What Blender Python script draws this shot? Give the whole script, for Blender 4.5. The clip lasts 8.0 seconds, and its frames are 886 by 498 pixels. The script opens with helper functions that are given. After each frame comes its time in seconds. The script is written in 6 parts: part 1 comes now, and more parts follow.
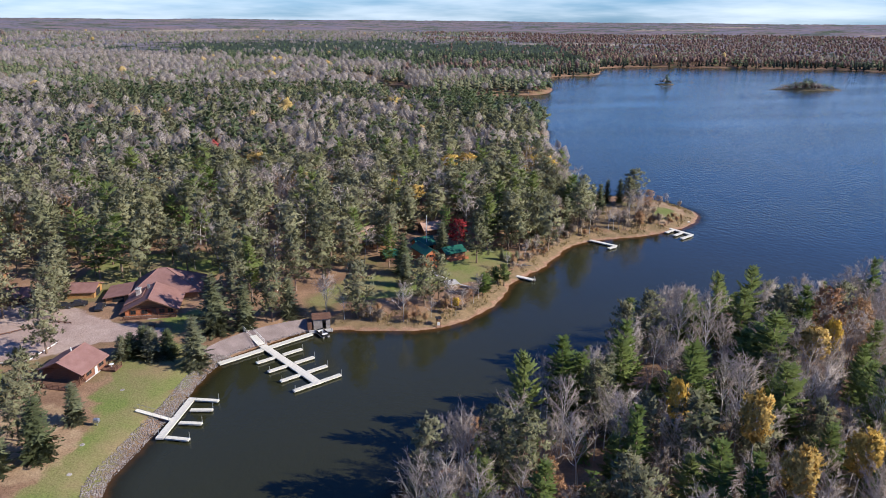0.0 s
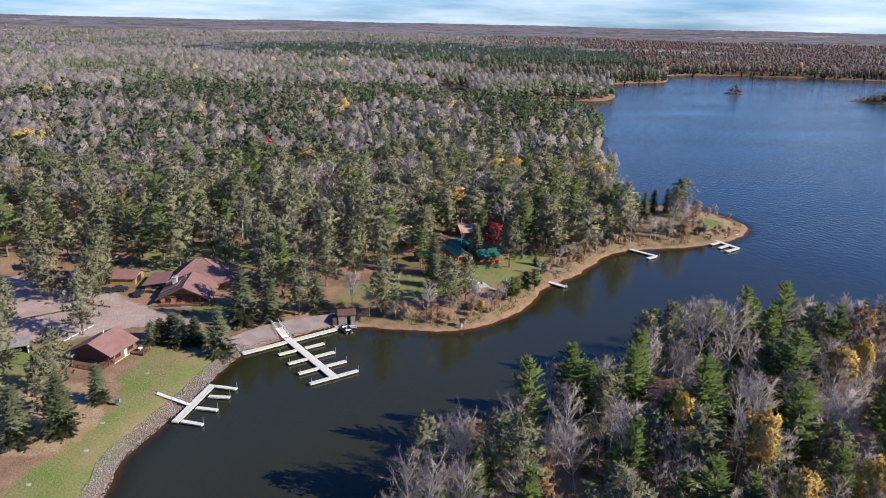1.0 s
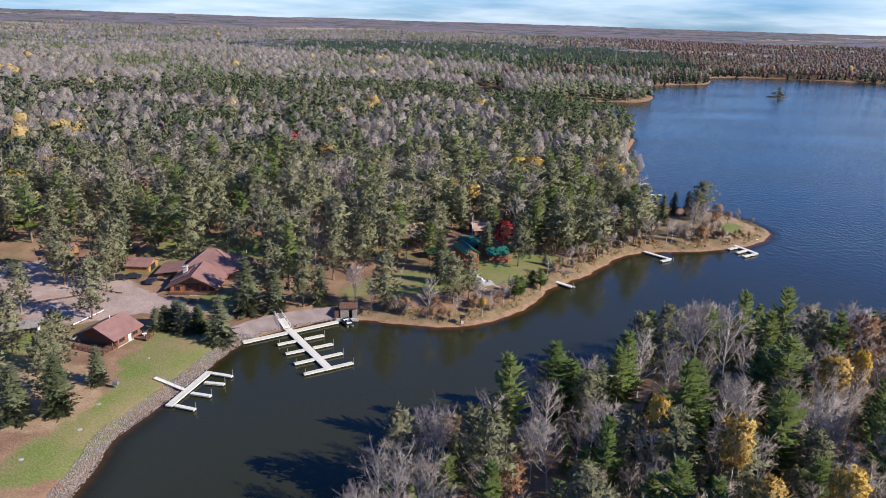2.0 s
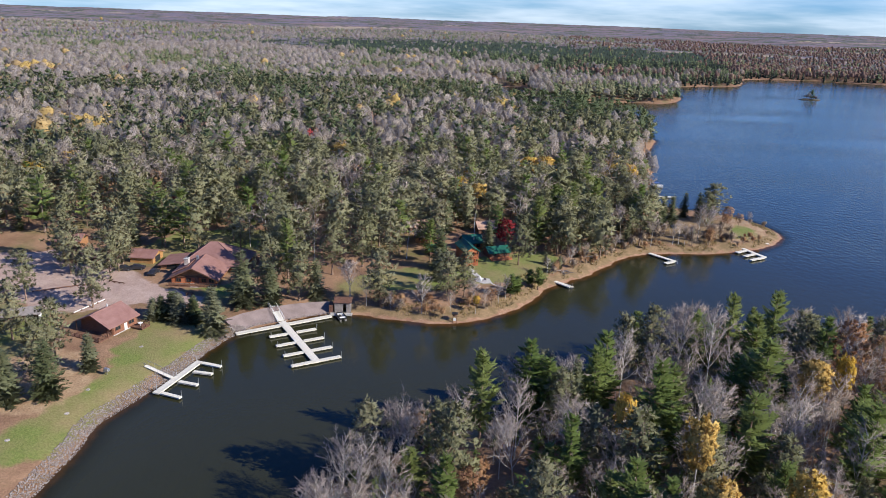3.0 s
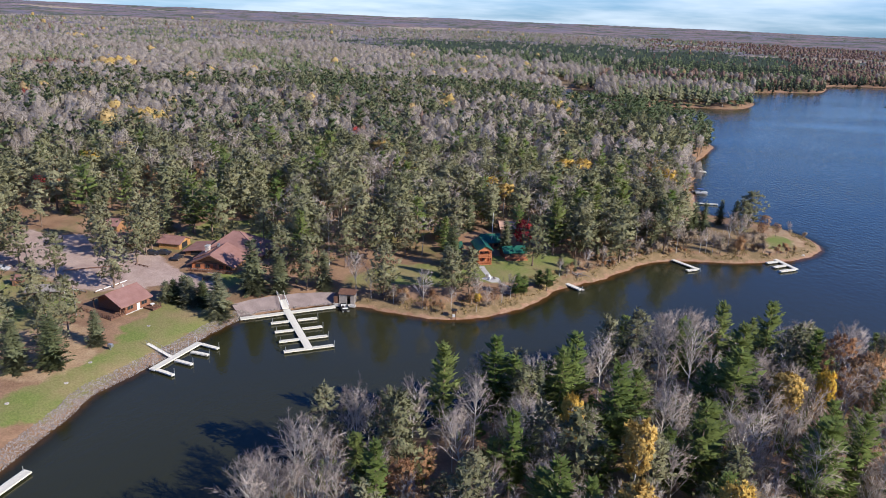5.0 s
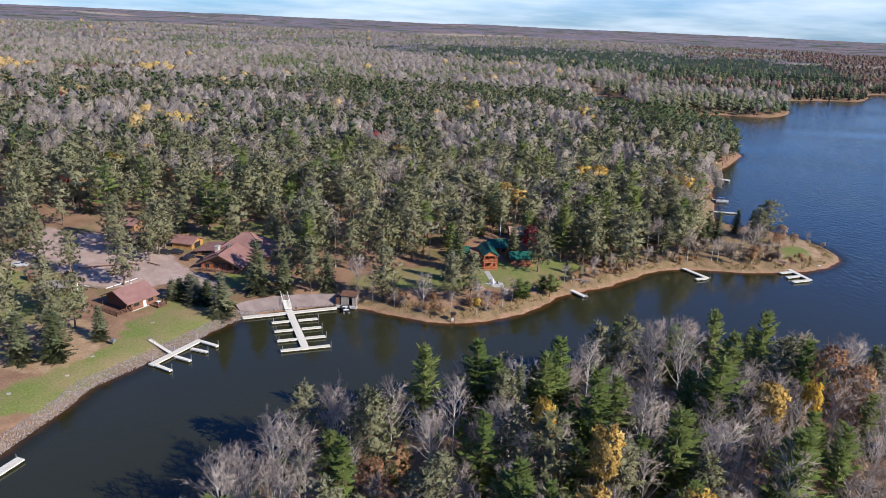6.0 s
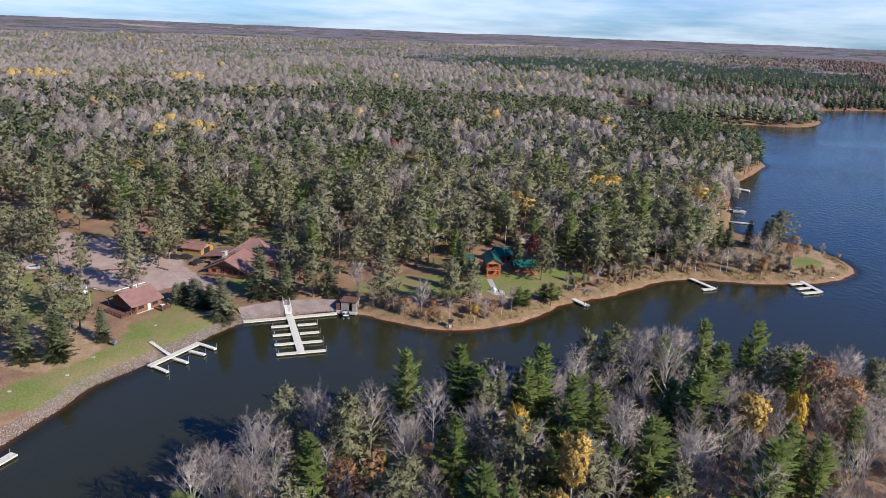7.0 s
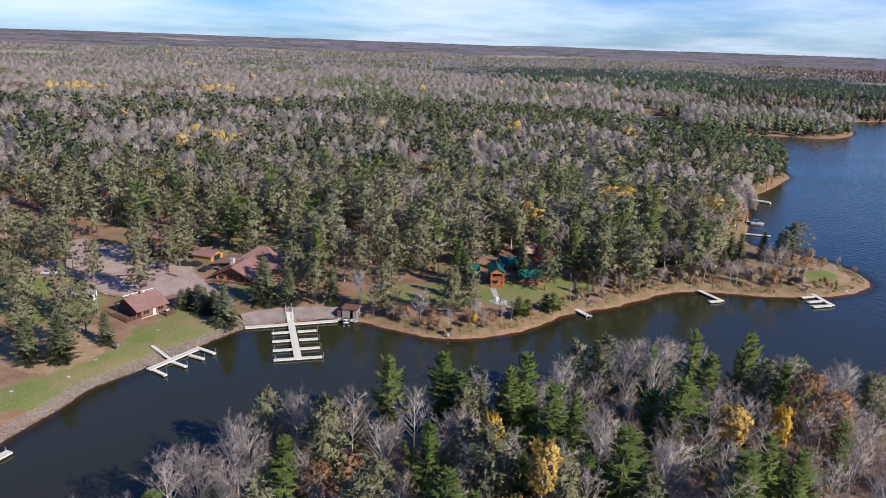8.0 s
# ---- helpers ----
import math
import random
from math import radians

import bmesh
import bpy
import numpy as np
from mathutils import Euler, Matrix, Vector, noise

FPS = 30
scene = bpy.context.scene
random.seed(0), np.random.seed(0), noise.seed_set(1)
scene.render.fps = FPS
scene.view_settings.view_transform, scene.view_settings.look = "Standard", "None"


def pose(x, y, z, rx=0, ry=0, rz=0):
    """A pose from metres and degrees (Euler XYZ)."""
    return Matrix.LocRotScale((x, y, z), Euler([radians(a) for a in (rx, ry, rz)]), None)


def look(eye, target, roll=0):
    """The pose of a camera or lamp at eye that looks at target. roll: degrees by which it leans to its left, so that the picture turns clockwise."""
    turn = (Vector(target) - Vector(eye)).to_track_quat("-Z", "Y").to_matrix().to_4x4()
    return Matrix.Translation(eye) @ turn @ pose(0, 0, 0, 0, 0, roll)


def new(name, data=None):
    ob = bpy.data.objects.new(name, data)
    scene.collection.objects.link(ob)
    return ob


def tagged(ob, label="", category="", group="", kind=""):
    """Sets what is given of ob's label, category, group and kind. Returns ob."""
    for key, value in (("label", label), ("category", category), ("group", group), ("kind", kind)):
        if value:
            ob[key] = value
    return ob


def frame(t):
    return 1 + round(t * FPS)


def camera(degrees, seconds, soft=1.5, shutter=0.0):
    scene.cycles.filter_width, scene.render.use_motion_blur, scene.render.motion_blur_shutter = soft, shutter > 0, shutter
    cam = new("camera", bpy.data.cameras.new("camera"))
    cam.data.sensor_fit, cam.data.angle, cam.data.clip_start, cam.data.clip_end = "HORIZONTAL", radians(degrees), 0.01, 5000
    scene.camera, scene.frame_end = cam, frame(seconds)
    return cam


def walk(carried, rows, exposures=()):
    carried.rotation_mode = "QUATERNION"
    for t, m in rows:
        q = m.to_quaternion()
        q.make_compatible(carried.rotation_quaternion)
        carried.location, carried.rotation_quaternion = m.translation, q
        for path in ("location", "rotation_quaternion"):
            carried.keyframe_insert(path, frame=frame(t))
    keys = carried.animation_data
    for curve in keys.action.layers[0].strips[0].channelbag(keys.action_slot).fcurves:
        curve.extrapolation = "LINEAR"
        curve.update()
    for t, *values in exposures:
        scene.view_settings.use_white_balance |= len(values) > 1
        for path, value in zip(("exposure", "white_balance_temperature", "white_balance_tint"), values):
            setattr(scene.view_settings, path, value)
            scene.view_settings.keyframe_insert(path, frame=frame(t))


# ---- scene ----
cam = camera(63.3, 8.0, soft=0.4)
METRES, EYE, TILT, LEAN, TURN = 75.0, 75.6, -17.7, -0.47, 0.0
ROWS = [
    (0.0, 0.0, 0.0, 0.0, 0.0, 0.0, -0.0),
    (0.5, 0.0593, 0.0006, -0.0021, 2.18, 0.18, -1.15),
    (1.0, 0.1229, 0.002, -0.0046, 4.97, 0.19, -2.39),
    (1.5, 0.1871, 0.0032, -0.0065, 6.76, 0.09, -3.25),
    (3.0, 0.3804, 0.0131, -0.0068, 10.6, -0.25, -4.98),
    (3.5, 0.4443, 0.0181, -0.0049, 11.83, -0.33, -5.47),
    (4.0, 0.5071, 0.0241, -0.0024, 13.16, -0.42, -6.0),
    (4.5, 0.5699, 0.0315, 0.0006, 14.86, -0.59, -6.6),
    (5.0, 0.6321, 0.0404, 0.0041, 16.58, -0.78, -7.21),
    (6.5, 0.8157, 0.0729, 0.0187, 20.75, -0.53, -8.43),
    (7.0, 0.8734, 0.0867, 0.0233, 22.04, -0.31, -8.65),
    (7.5, 0.9309, 0.1022, 0.0284, 23.34, -0.06, -8.91),
    (8.0, 0.9876, 0.119, 0.0333, 24.64, 0.18, -9.14),
]
walk(cam, [(t, pose(0, 0, EYE, TILT, LEAN, TURN) @ pose(METRES * x, METRES * y, METRES * z, 90 + pitch, roll, yaw)) for t, x, y, z, yaw, pitch, roll in ROWS], exposures=[(0.0, 0.5, 6250, 10), (5.0, 0.5, 6250, 10), (8.0, 0.36, 6250, 10)])

SUN_TO = Vector((0.845, -0.16, 0.51)).normalized()
sun_elev = math.asin(SUN_TO.z)
world = bpy.data.worlds.new("sky")
scene.world = world
world.use_nodes = True
wt = world.node_tree
wt.nodes.clear()


def link(tree, a, b):
    tree.links.new(a, b)


def build_sky():
    t = wt
    out = t.nodes.new("ShaderNodeOutputWorld")
    bg = t.nodes.new("ShaderNodeBackground")
    bg.inputs["Strength"].default_value = 0.074
    sky = t.nodes.new("ShaderNodeTexSky")
    sky.sky_type = "NISHITA"
    sky.sun_disc = False
    sky.sun_elevation = sun_elev
    sky.sun_rotation = math.atan2(SUN_TO.x, SUN_TO.y)
    sky.air_density, sky.dust_density, sky.ozone_density = 1.0, 0.3, 2.5
    # thin cloud streaks lying in a flat layer
    geo = t.nodes.new("ShaderNodeTexCoord")
    sep = t.nodes.new("ShaderNodeSeparateXYZ")
    link(t, geo.outputs["Generated"], sep.inputs[0])
    up = t.nodes.new("ShaderNodeMath")
    up.operation = "MAXIMUM"
    link(t, sep.outputs["Z"], up.inputs[0])
    up.inputs[1].default_value = 0.0
    lift = t.nodes.new("ShaderNodeMath")
    lift.operation = "ADD"
    link(t, up.outputs[0], lift.inputs[0])
    lift.inputs[1].default_value = 0.11
    flat = t.nodes.new("ShaderNodeVectorMath")
    flat.operation = "DIVIDE"
    both = t.nodes.new("ShaderNodeCombineXYZ")
    for k in range(3):
        link(t, lift.outputs[0], both.inputs[k])
    link(t, geo.outputs["Generated"], flat.inputs[0])
    link(t, both.outputs[0], flat.inputs[1])
    cloud = t.nodes.new("ShaderNodeTexNoise")
    cloud.inputs["Scale"].default_value = 0.42
    cloud.inputs["Detail"].default_value = 5.0
    cloud.inputs["Roughness"].default_value = 0.55
    link(t, flat.outputs[0], cloud.inputs["Vector"])
    ramp = t.nodes.new("ShaderNodeMapRange")
    ramp.interpolation_type = "SMOOTHSTEP"
    ramp.inputs["From Min"].default_value = 0.30
    ramp.inputs["From Max"].default_value = 0.74
    ramp.inputs["To Max"].default_value = 0.8
    link(t, cloud.outputs["Fac"], ramp.inputs["Value"])
    # the cloud bank lies low, with clear sky overhead
    low = t.nodes.new("ShaderNodeMapRange")
    low.interpolation_type = "SMOOTHSTEP"
    low.inputs["From Min"].default_value, low.inputs["From Max"].default_value = 0.15, 0.05
    link(t, sep.outputs["Z"], low.inputs["Value"])
    amount = t.nodes.new("ShaderNodeMath")
    amount.operation = "MULTIPLY"
    link(t, ramp.outputs[0], amount.inputs[0])
    link(t, low.outputs[0], amount.inputs[1])
    mix = t.nodes.new("ShaderNodeMix")
    mix.data_type = "RGBA"
    link(t, amount.outputs[0], mix.inputs["Factor"])
    tone = t.nodes.new("ShaderNodeMix")
    tone.data_type, tone.blend_type = "RGBA", "MULTIPLY"
    tone.inputs["Factor"].default_value = 1.0
    tone.inputs["B"].default_value = (0.44, 0.83, 1.62, 1)
    link(t, sky.outputs[0], tone.inputs["A"])
    link(t, tone.outputs["Result"], mix.inputs["A"])
    mix.inputs["B"].default_value = (9.8, 10.8, 11.9, 1)
    link(t, mix.outputs["Result"], bg.inputs["Color"])
    link(t, bg.outputs[0], out.inputs[0])


build_sky()
sun = new("sun", bpy.data.lights.new("sun", "SUN"))
sun.data.energy, sun.data.angle, sun.data.color = 5.4, radians(0.53), (1.0, 0.92, 0.80)
sun.matrix_world = look(SUN_TO * 500, (0, 0, 0))

# trees that stand singly about the camp: kind, place, size
CAMP_LAWN = [("spruce", -69.0, 119.8, 0.62), ("spruce", -69.5, 108.0, 0.9), ("spruce", -74.8, 103.6, 0.85), ("red_pine", -79.0, 122.0, 0.85), ("red_pine", -76.0, 113.5, 0.8), ("red_pine", -83.0, 108.0, 0.9), ("red_pine", -89.6, 148.6, 0.95), ("red_pine", -108.5, 148.2, 0.8), ("red_pine", -94.0, 127.0, 0.85), ("red_pine", -101.0, 121.0, 0.95), ("red_pine", -120.0, 130.0, 0.95), ("red_pine", -104.0, 111.0, 0.95), ("spruce", -71.5, 146.7, 0.42), ("spruce", -69.8, 147.8, 0.45), ("spruce", -66.2, 149.4, 0.5), ("spruce", -54.6, 145.2, 0.92), ("spruce", -64.8, 147.0, 0.55), ("spruce", -67.4, 148.5, 0.55), ("spruce", -61.8, 148.8, 0.5), ("spruce", -55.0, 161.6, 1.12), ("red_pine", -52.0, 170.5, 1.0), ("red_pine", -97.7, 167.3, 0.9), ("red_pine", -99.5, 173.5, 1.0), ("red_pine", -124.2, 150.7, 1.0), ("red_pine", -131.3, 149.7, 1.0), ("red_pine", -141.6, 150.3, 1.05), ("white_pine", -51.0, 181.0, 1.0), ("red_pine", -50.0, 190.0, 1.1), ("red_pine", -118.0, 175.0, 1.0), ("red_pine", -102.0, 179.0, 1.0), ("red_pine", -110.0, 167.0, 0.95), ("red_pine", -62.0, 196.0, 1.1)]
CAMP_SHORE = [("spruce", -48.6, 164.4, 0.85), ("red_pine", -43.0, 169.5, 1.0), ("spruce", -39.1, 172.5, 0.8), ("bare", -29.5, 172.6, 0.85), ("bare", -25.0, 172.4, 0.6), ("red_pine", -21.5, 173.0, 0.98), ("bare", -9.6, 171.4, 0.72), ("spruce", -11.4, 203.6, 0.95), ("spruce", -10.2, 194.2, 0.72), ("red_pine", -4.4, 180.0, 0.86), ("red_pine", -0.6, 184.5, 0.8), ("bare", 3.0, 180.0, 0.5), ("white_pine", 11.8, 189.1, 0.38), ("white_pine", 13.4, 193.0, 0.3), ("white_pine", 18.7, 200.0, 0.37), ("white_pine", 16.2, 200.8, 0.28), ("spruce", 19.1, 204.5, 0.24), ("spruce", 19.6, 219.8, 0.3), ("red_pine", 11.2, 215.6, 1.0), ("white_pine", 15.3, 229.3, 1.05), ("white_pine", -16.0, 209.5, 0.75), ("maple", 5.4, 229.2, 0.98), ("spruce", 0.2, 225.0, 0.78), ("red_pine", -16.5, 223.0, 1.0), ("red_pine", -21.0, 225.0, 1.0), ("red_pine", -28.0, 206.5, 1.0), ("red_pine", -34.8, 199.5, 1.05), ("red_pine", -41.0, 190.0, 1.0), ("yellow", 4.0, 176.0, 0.4), ("russet", 7.5, 181.5, 0.42), ("bare", 6.0, 179.5, 0.4), ("bare", 9.0, 184.0, 0.42), ("bare", 10.5, 188.0, 0.45), ("bare", 20.5, 211.5, 0.36), ("spruce", 24.0, 218.0, 0.3), ("bare", 27.0, 222.0, 0.42), ("spruce", 29.5, 231.0, 0.36), ("bare", 32.0, 229.0, 0.4), ("bare", 37.5, 238.5, 0.48), ("bare", 41.5, 243.5, 0.42), ("bare", -18.0, 171.5, 0.35), ("russet", -6.5, 172.5, 0.32), ("bare", -2.5, 174.0, 0.4)]
CAMP_POINT = [("red_pine", 80.0, 292.9, 0.92), ("red_pine", 77.2, 289.5, 0.74), ("spruce", 69.7, 295.9, 0.74), ("spruce", 75.2, 296.0, 0.76), ("spruce", 59.7, 276.8, 0.92), ("spruce", 63.0, 278.2, 0.90), ("spruce", 58.2, 272.0, 0.6), ("russet", 85.0, 287.0, 0.62), ("russet", 89.5, 288.0, 0.42), ("russet", 83.5, 283.0, 0.45), ("bare", 54.2, 252.6, 0.75), ("bare", 71.5, 264.7, 0.85), ("bare", 74.0, 266.4, 0.8), ("bare", 62.0, 256.8, 0.52), ("bare", 64.0, 257.4, 0.55), ("bare", 66.2, 258.2, 0.5), ("bare", 67.8, 259.2, 0.5), ("white_pine", 48.8, 270.0, 0.72), ("spruce", 35.9, 247.8, 0.62), ("spruce", 33.0, 245.0, 0.5), ("bare", 44.0, 261.0, 0.75), ("bare", 40.5, 256.5, 0.7), ("spruce", 69.5, 263.0, 0.34), ("bare", 76.0, 268.0, 0.32), ("bare", 79.0, 270.5, 0.3), ("bare", 94.8, 296.0, 0.32), ("spruce", 45.5, 250.5, 0.35), ("spruce", 38.0, 262.0, 0.95), ("red_pine", 46.0, 281.0, 0.9), ("bare", 51.0, 292.0, 0.85), ("white_pine", 33.6, 261.0, 1.1), ("white_pine", 51.0, 282.5, 0.75), ("red_pine", 42.0, 273.0, 0.95), ("bare", 47.0, 293.0, 1.1), ("bare", 49.5, 290.0, 1.05), ("white_pine", 25.3, 249.5, 1.1), ("white_pine", 20.0, 243.5, 1.1), ("bare", 30.0, 252.0, 0.7), ("red_pine", 38.0, 280.0, 1.0)]
CAMP_TREES = CAMP_LAWN + CAMP_SHORE + CAMP_POINT

# ---------------------------------------------------------------- materials


def ramp_mix(nt, fac, a, b):
    m = nt.nodes.new("ShaderNodeMix")
    m.data_type = "RGBA"
    nt.links.new(fac, m.inputs["Factor"])
    for s, v in (("A", a), ("B", b)):
        if isinstance(v, tuple):
            m.inputs[s].default_value = (*v[:3], 1)
        else:
            nt.links.new(v, m.inputs[s])
    return m.outputs["Result"]


def noise_fac(nt, scale, detail=4.0, lo=0.35, hi=0.65, rough=0.55, stretch=None):
    co = nt.nodes.new("ShaderNodeTexCoord").outputs["Object"]
    if stretch:
        mp = nt.nodes.new("ShaderNodeMapping")
        mp.inputs["Scale"].default_value = stretch
        nt.links.new(co, mp.inputs["Vector"])
        co = mp.outputs[0]
    n = nt.nodes.new("ShaderNodeTexNoise")
    n.inputs["Scale"].default_value, n.inputs["Detail"].default_value, n.inputs["Roughness"].default_value = scale, detail, rough
    nt.links.new(co, n.inputs["Vector"])
    r = nt.nodes.new("ShaderNodeMapRange")
    r.inputs["From Min"].default_value, r.inputs["From Max"].default_value = lo, hi
    nt.links.new(n.outputs["Fac"], r.inputs["Value"])
    return r.outputs[0]


def start_mat(name, rough=0.8, metal=0.0, spec=0.3):
    m = bpy.data.materials.new(name)
    m.use_nodes = True
    nt = m.node_tree
    p = nt.nodes["Principled BSDF"]
    p.inputs["Roughness"].default_value, p.inputs["Metallic"].default_value = rough, metal
    p.inputs["Specular IOR Level"].default_value = spec
    return m, nt, p


def bump(nt, p, fac, strength=0.4, dist=0.05):
    b = nt.nodes.new("ShaderNodeBump")
    b.inputs["Strength"].default_value, b.inputs["Distance"].default_value = strength, dist
    nt.links.new(fac, b.inputs["Height"])
    nt.links.new(b.outputs[0], p.inputs["Normal"])


def surface(name, a, b, scale=3.0, fine=25.0, rough=0.8, metal=0.0, relief=0.3, stretch=None, rand=0.0, spec=0.3):
    """Two tones blended at a coarse and a fine scale, with relief; rand: spread of brightness between objects."""
    m, nt, p = start_mat(name, rough, metal, spec)
    col = ramp_mix(nt, noise_fac(nt, scale, stretch=stretch), a, b)
    f = noise_fac(nt, fine, 3.0, 0.3, 0.7, stretch=stretch)
    dark = nt.nodes.new("ShaderNodeMix")
    dark.data_type, dark.blend_type = "RGBA", "MULTIPLY"
    dark.inputs["Factor"].default_value = 0.5
    nt.links.new(col, dark.inputs["A"])
    nt.links.new(ramp_mix(nt, f, (0.55, 0.55, 0.55), (1.15, 1.15, 1.15)), dark.inputs["B"])
    out = dark.outputs["Result"]
    if rand:
        hs = nt.nodes.new("ShaderNodeHueSaturation")
        oi = nt.nodes.new("ShaderNodeObjectInfo")
        mr = nt.nodes.new("ShaderNodeMapRange")
        mr.inputs["To Min"].default_value, mr.inputs["To Max"].default_value = 1 - rand, 1 + rand
        nt.links.new(oi.outputs["Random"], mr.inputs["Value"])
        nt.links.new(mr.outputs[0], hs.inputs["Value"])
        nt.links.new(out, hs.inputs["Color"])
        out = hs.outputs[0]
    nt.links.new(out, p.inputs["Base Color"])
    bump(nt, p, f, relief)
    return m


def foliage(name, a, b, single, cut=0.0, rough=0.75, island=0.3, streaks=False):
    """Leaf or needle colour: from a to b between trees, with spread between clumps. single: trees that are objects of their own."""
    m, nt, p = start_mat(name, rough, 0.0, 0.15)
    if single:
        rnd = nt.nodes.new("ShaderNodeObjectInfo").outputs["Random"]
    else:
        at = nt.nodes.new("ShaderNodeAttribute")
        at.attribute_name = "tint"
        rnd = at.outputs["Fac"]
    col = ramp_mix(nt, rnd, a, b)
    isl = nt.nodes.new("ShaderNodeNewGeometry").outputs["Random Per Island"]
    mr = nt.nodes.new("ShaderNodeMapRange")
    mr.inputs["To Min"].default_value, mr.inputs["To Max"].default_value = 1 - island, 1 + island
    nt.links.new(isl, mr.inputs["Value"])
    hs = nt.nodes.new("ShaderNodeHueSaturation")
    nt.links.new(mr.outputs[0], hs.inputs["Value"])
    nt.links.new(col, hs.inputs["Color"])
    nt.links.new(hs.outputs[0], p.inputs["Base Color"])
    # thin leaves let some of the sun through
    thin = nt.nodes.new("ShaderNodeBsdfTranslucent")
    nt.links.new(hs.outputs[0], thin.inputs["Color"])
    both = nt.nodes.new("ShaderNodeMixShader")
    both.inputs[0].default_value = 0.28
    nt.links.new(p.outputs[0], both.inputs[1])
    nt.links.new(thin.outputs[0], both.inputs[2])
    nt.links.new(both.outputs[0], nt.nodes["Material Output"].inputs["Surface"])
    if cut:
        # sprays are ragged: gaps between needles and leaves
        gap = noise_fac(nt, cut, 2.0, 0.48, 0.55, stretch=(1, 1, 0.22)) if streaks else noise_fac(nt, cut, 1.5, 0.41, 0.43)
        tr = nt.nodes.new("ShaderNodeBsdfTransparent")
        mx = nt.nodes.new("ShaderNodeMixShader")
        nt.links.new(gap, mx.inputs[0])
        nt.links.new(tr.outputs[0], mx.inputs[1])
        nt.links.new(both.outputs[0], mx.inputs[2])
        nt.links.new(mx.outputs[0], nt.nodes["Material Output"].inputs["Surface"])
    return m


KINDS = ("white_pine", "red_pine", "spruce", "bare", "yellow", "russet", "maple")
LEAF = {
    "white_pine": ((0.100, 0.142, 0.036), (0.160, 0.188, 0.058)),
    "red_pine": ((0.164, 0.166, 0.088), (0.228, 0.218, 0.128)),
    "spruce": ((0.095, 0.112, 0.050), (0.200, 0.200, 0.122)),
    "bare": ((0.330, 0.268, 0.232), (0.490, 0.420, 0.375)),
    "yellow": ((0.58, 0.39, 0.07), (0.52, 0.36, 0.12)),
    "russet": ((0.36, 0.20, 0.11), (0.42, 0.27, 0.15)),
    "maple": ((0.30, 0.035, 0.04), (0.27, 0.06, 0.05)),
}
# far spruce is near black: cloud shade put into its colour
# far white pine is bluer than near: haze put into the needle colour
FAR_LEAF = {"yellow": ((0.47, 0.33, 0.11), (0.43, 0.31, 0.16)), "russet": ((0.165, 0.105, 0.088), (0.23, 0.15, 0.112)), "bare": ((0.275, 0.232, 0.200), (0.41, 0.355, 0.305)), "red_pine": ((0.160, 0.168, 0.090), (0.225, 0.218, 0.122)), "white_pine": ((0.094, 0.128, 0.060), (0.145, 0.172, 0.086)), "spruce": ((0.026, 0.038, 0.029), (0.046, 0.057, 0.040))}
M_LEAF = {k: foliage("foliage_" + k, *LEAF[k], True, 0.0 if k == "bare" else 3.6) for k in KINDS}
M_CLOSE = {k: foliage("close_woods_" + k, *(tuple(min((1.0 if k in ("bare", "yellow") else 1.16) * v, 0.6) for v in c) for c in LEAF[k]), False, 0.0 if k == "bare" else 2.6, island=0.14) for k in KINDS}
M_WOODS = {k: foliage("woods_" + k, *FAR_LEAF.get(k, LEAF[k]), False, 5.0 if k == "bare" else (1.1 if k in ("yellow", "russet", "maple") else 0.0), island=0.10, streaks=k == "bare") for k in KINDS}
M_BARK = surface("bark_pine", (0.20, 0.13, 0.09), (0.30, 0.22, 0.17), 1.5, 12, 0.9, relief=0.6, rand=0.2)
M_PALE = surface("bark_pale", (0.42, 0.38, 0.34), (0.62, 0.58, 0.53), 1.0, 8, 0.85, relief=0.4, rand=0.2)
M_STEM = surface("bark_grey", (0.34, 0.30, 0.27), (0.50, 0.45, 0.40), 1.0, 6, 0.85, relief=0.2)
M_DOCK = surface("dock_boards", (0.72, 0.68, 0.58), (0.62, 0.58, 0.49), 0.8, 18, 0.7, relief=0.2)
M_GALV = surface("galvanised_steel", (0.5, 0.51, 0.52), (0.38, 0.39, 0.4), 2, 20, 0.45, 0.8)
M_ROOF = surface("roof_red_brown", (0.235, 0.122, 0.102), (0.285, 0.158, 0.135), 0.5, 14, 0.7, relief=0.2)
M_LOG = surface("log_wall", (0.26, 0.13, 0.06), (0.36, 0.19, 0.09), 1.2, 16, 0.7, stretch=(1, 1, 6))
M_REDWOOD = surface("dark_red_log", (0.20, 0.088, 0.055), (0.27, 0.125, 0.075), 1.2, 16, 0.7, stretch=(1, 1, 6))
M_DARKWOOD = surface("dark_stained_wood", (0.12, 0.06, 0.04), (0.19, 0.10, 0.065), 1.5, 20, 0.75)
M_GREENROOF = surface("roof_green_metal", (0.012, 0.088, 0.060), (0.02, 0.118, 0.08), 0.6, 12, 0.5)
M_REDLOG = surface("red_stained_log", (0.40, 0.13, 0.06), (0.48, 0.18, 0.08), 1.2, 16, 0.7)
M_WHITE = surface("white_paint", (0.78, 0.78, 0.76), (0.7, 0.7, 0.68), 1, 15, 0.6)
M_GREY = surface("weathered_grey_wood", (0.22, 0.19, 0.17), (0.32, 0.28, 0.25), 1.5, 18, 0.85)
M_STONE = surface("fieldstone", (0.25, 0.20, 0.18), (0.50, 0.44, 0.40), 1.6, 10, 0.9, relief=0.5, rand=0.3)
M_GLASS = start_mat("window_glass", 0.08, 0.0, 0.5)
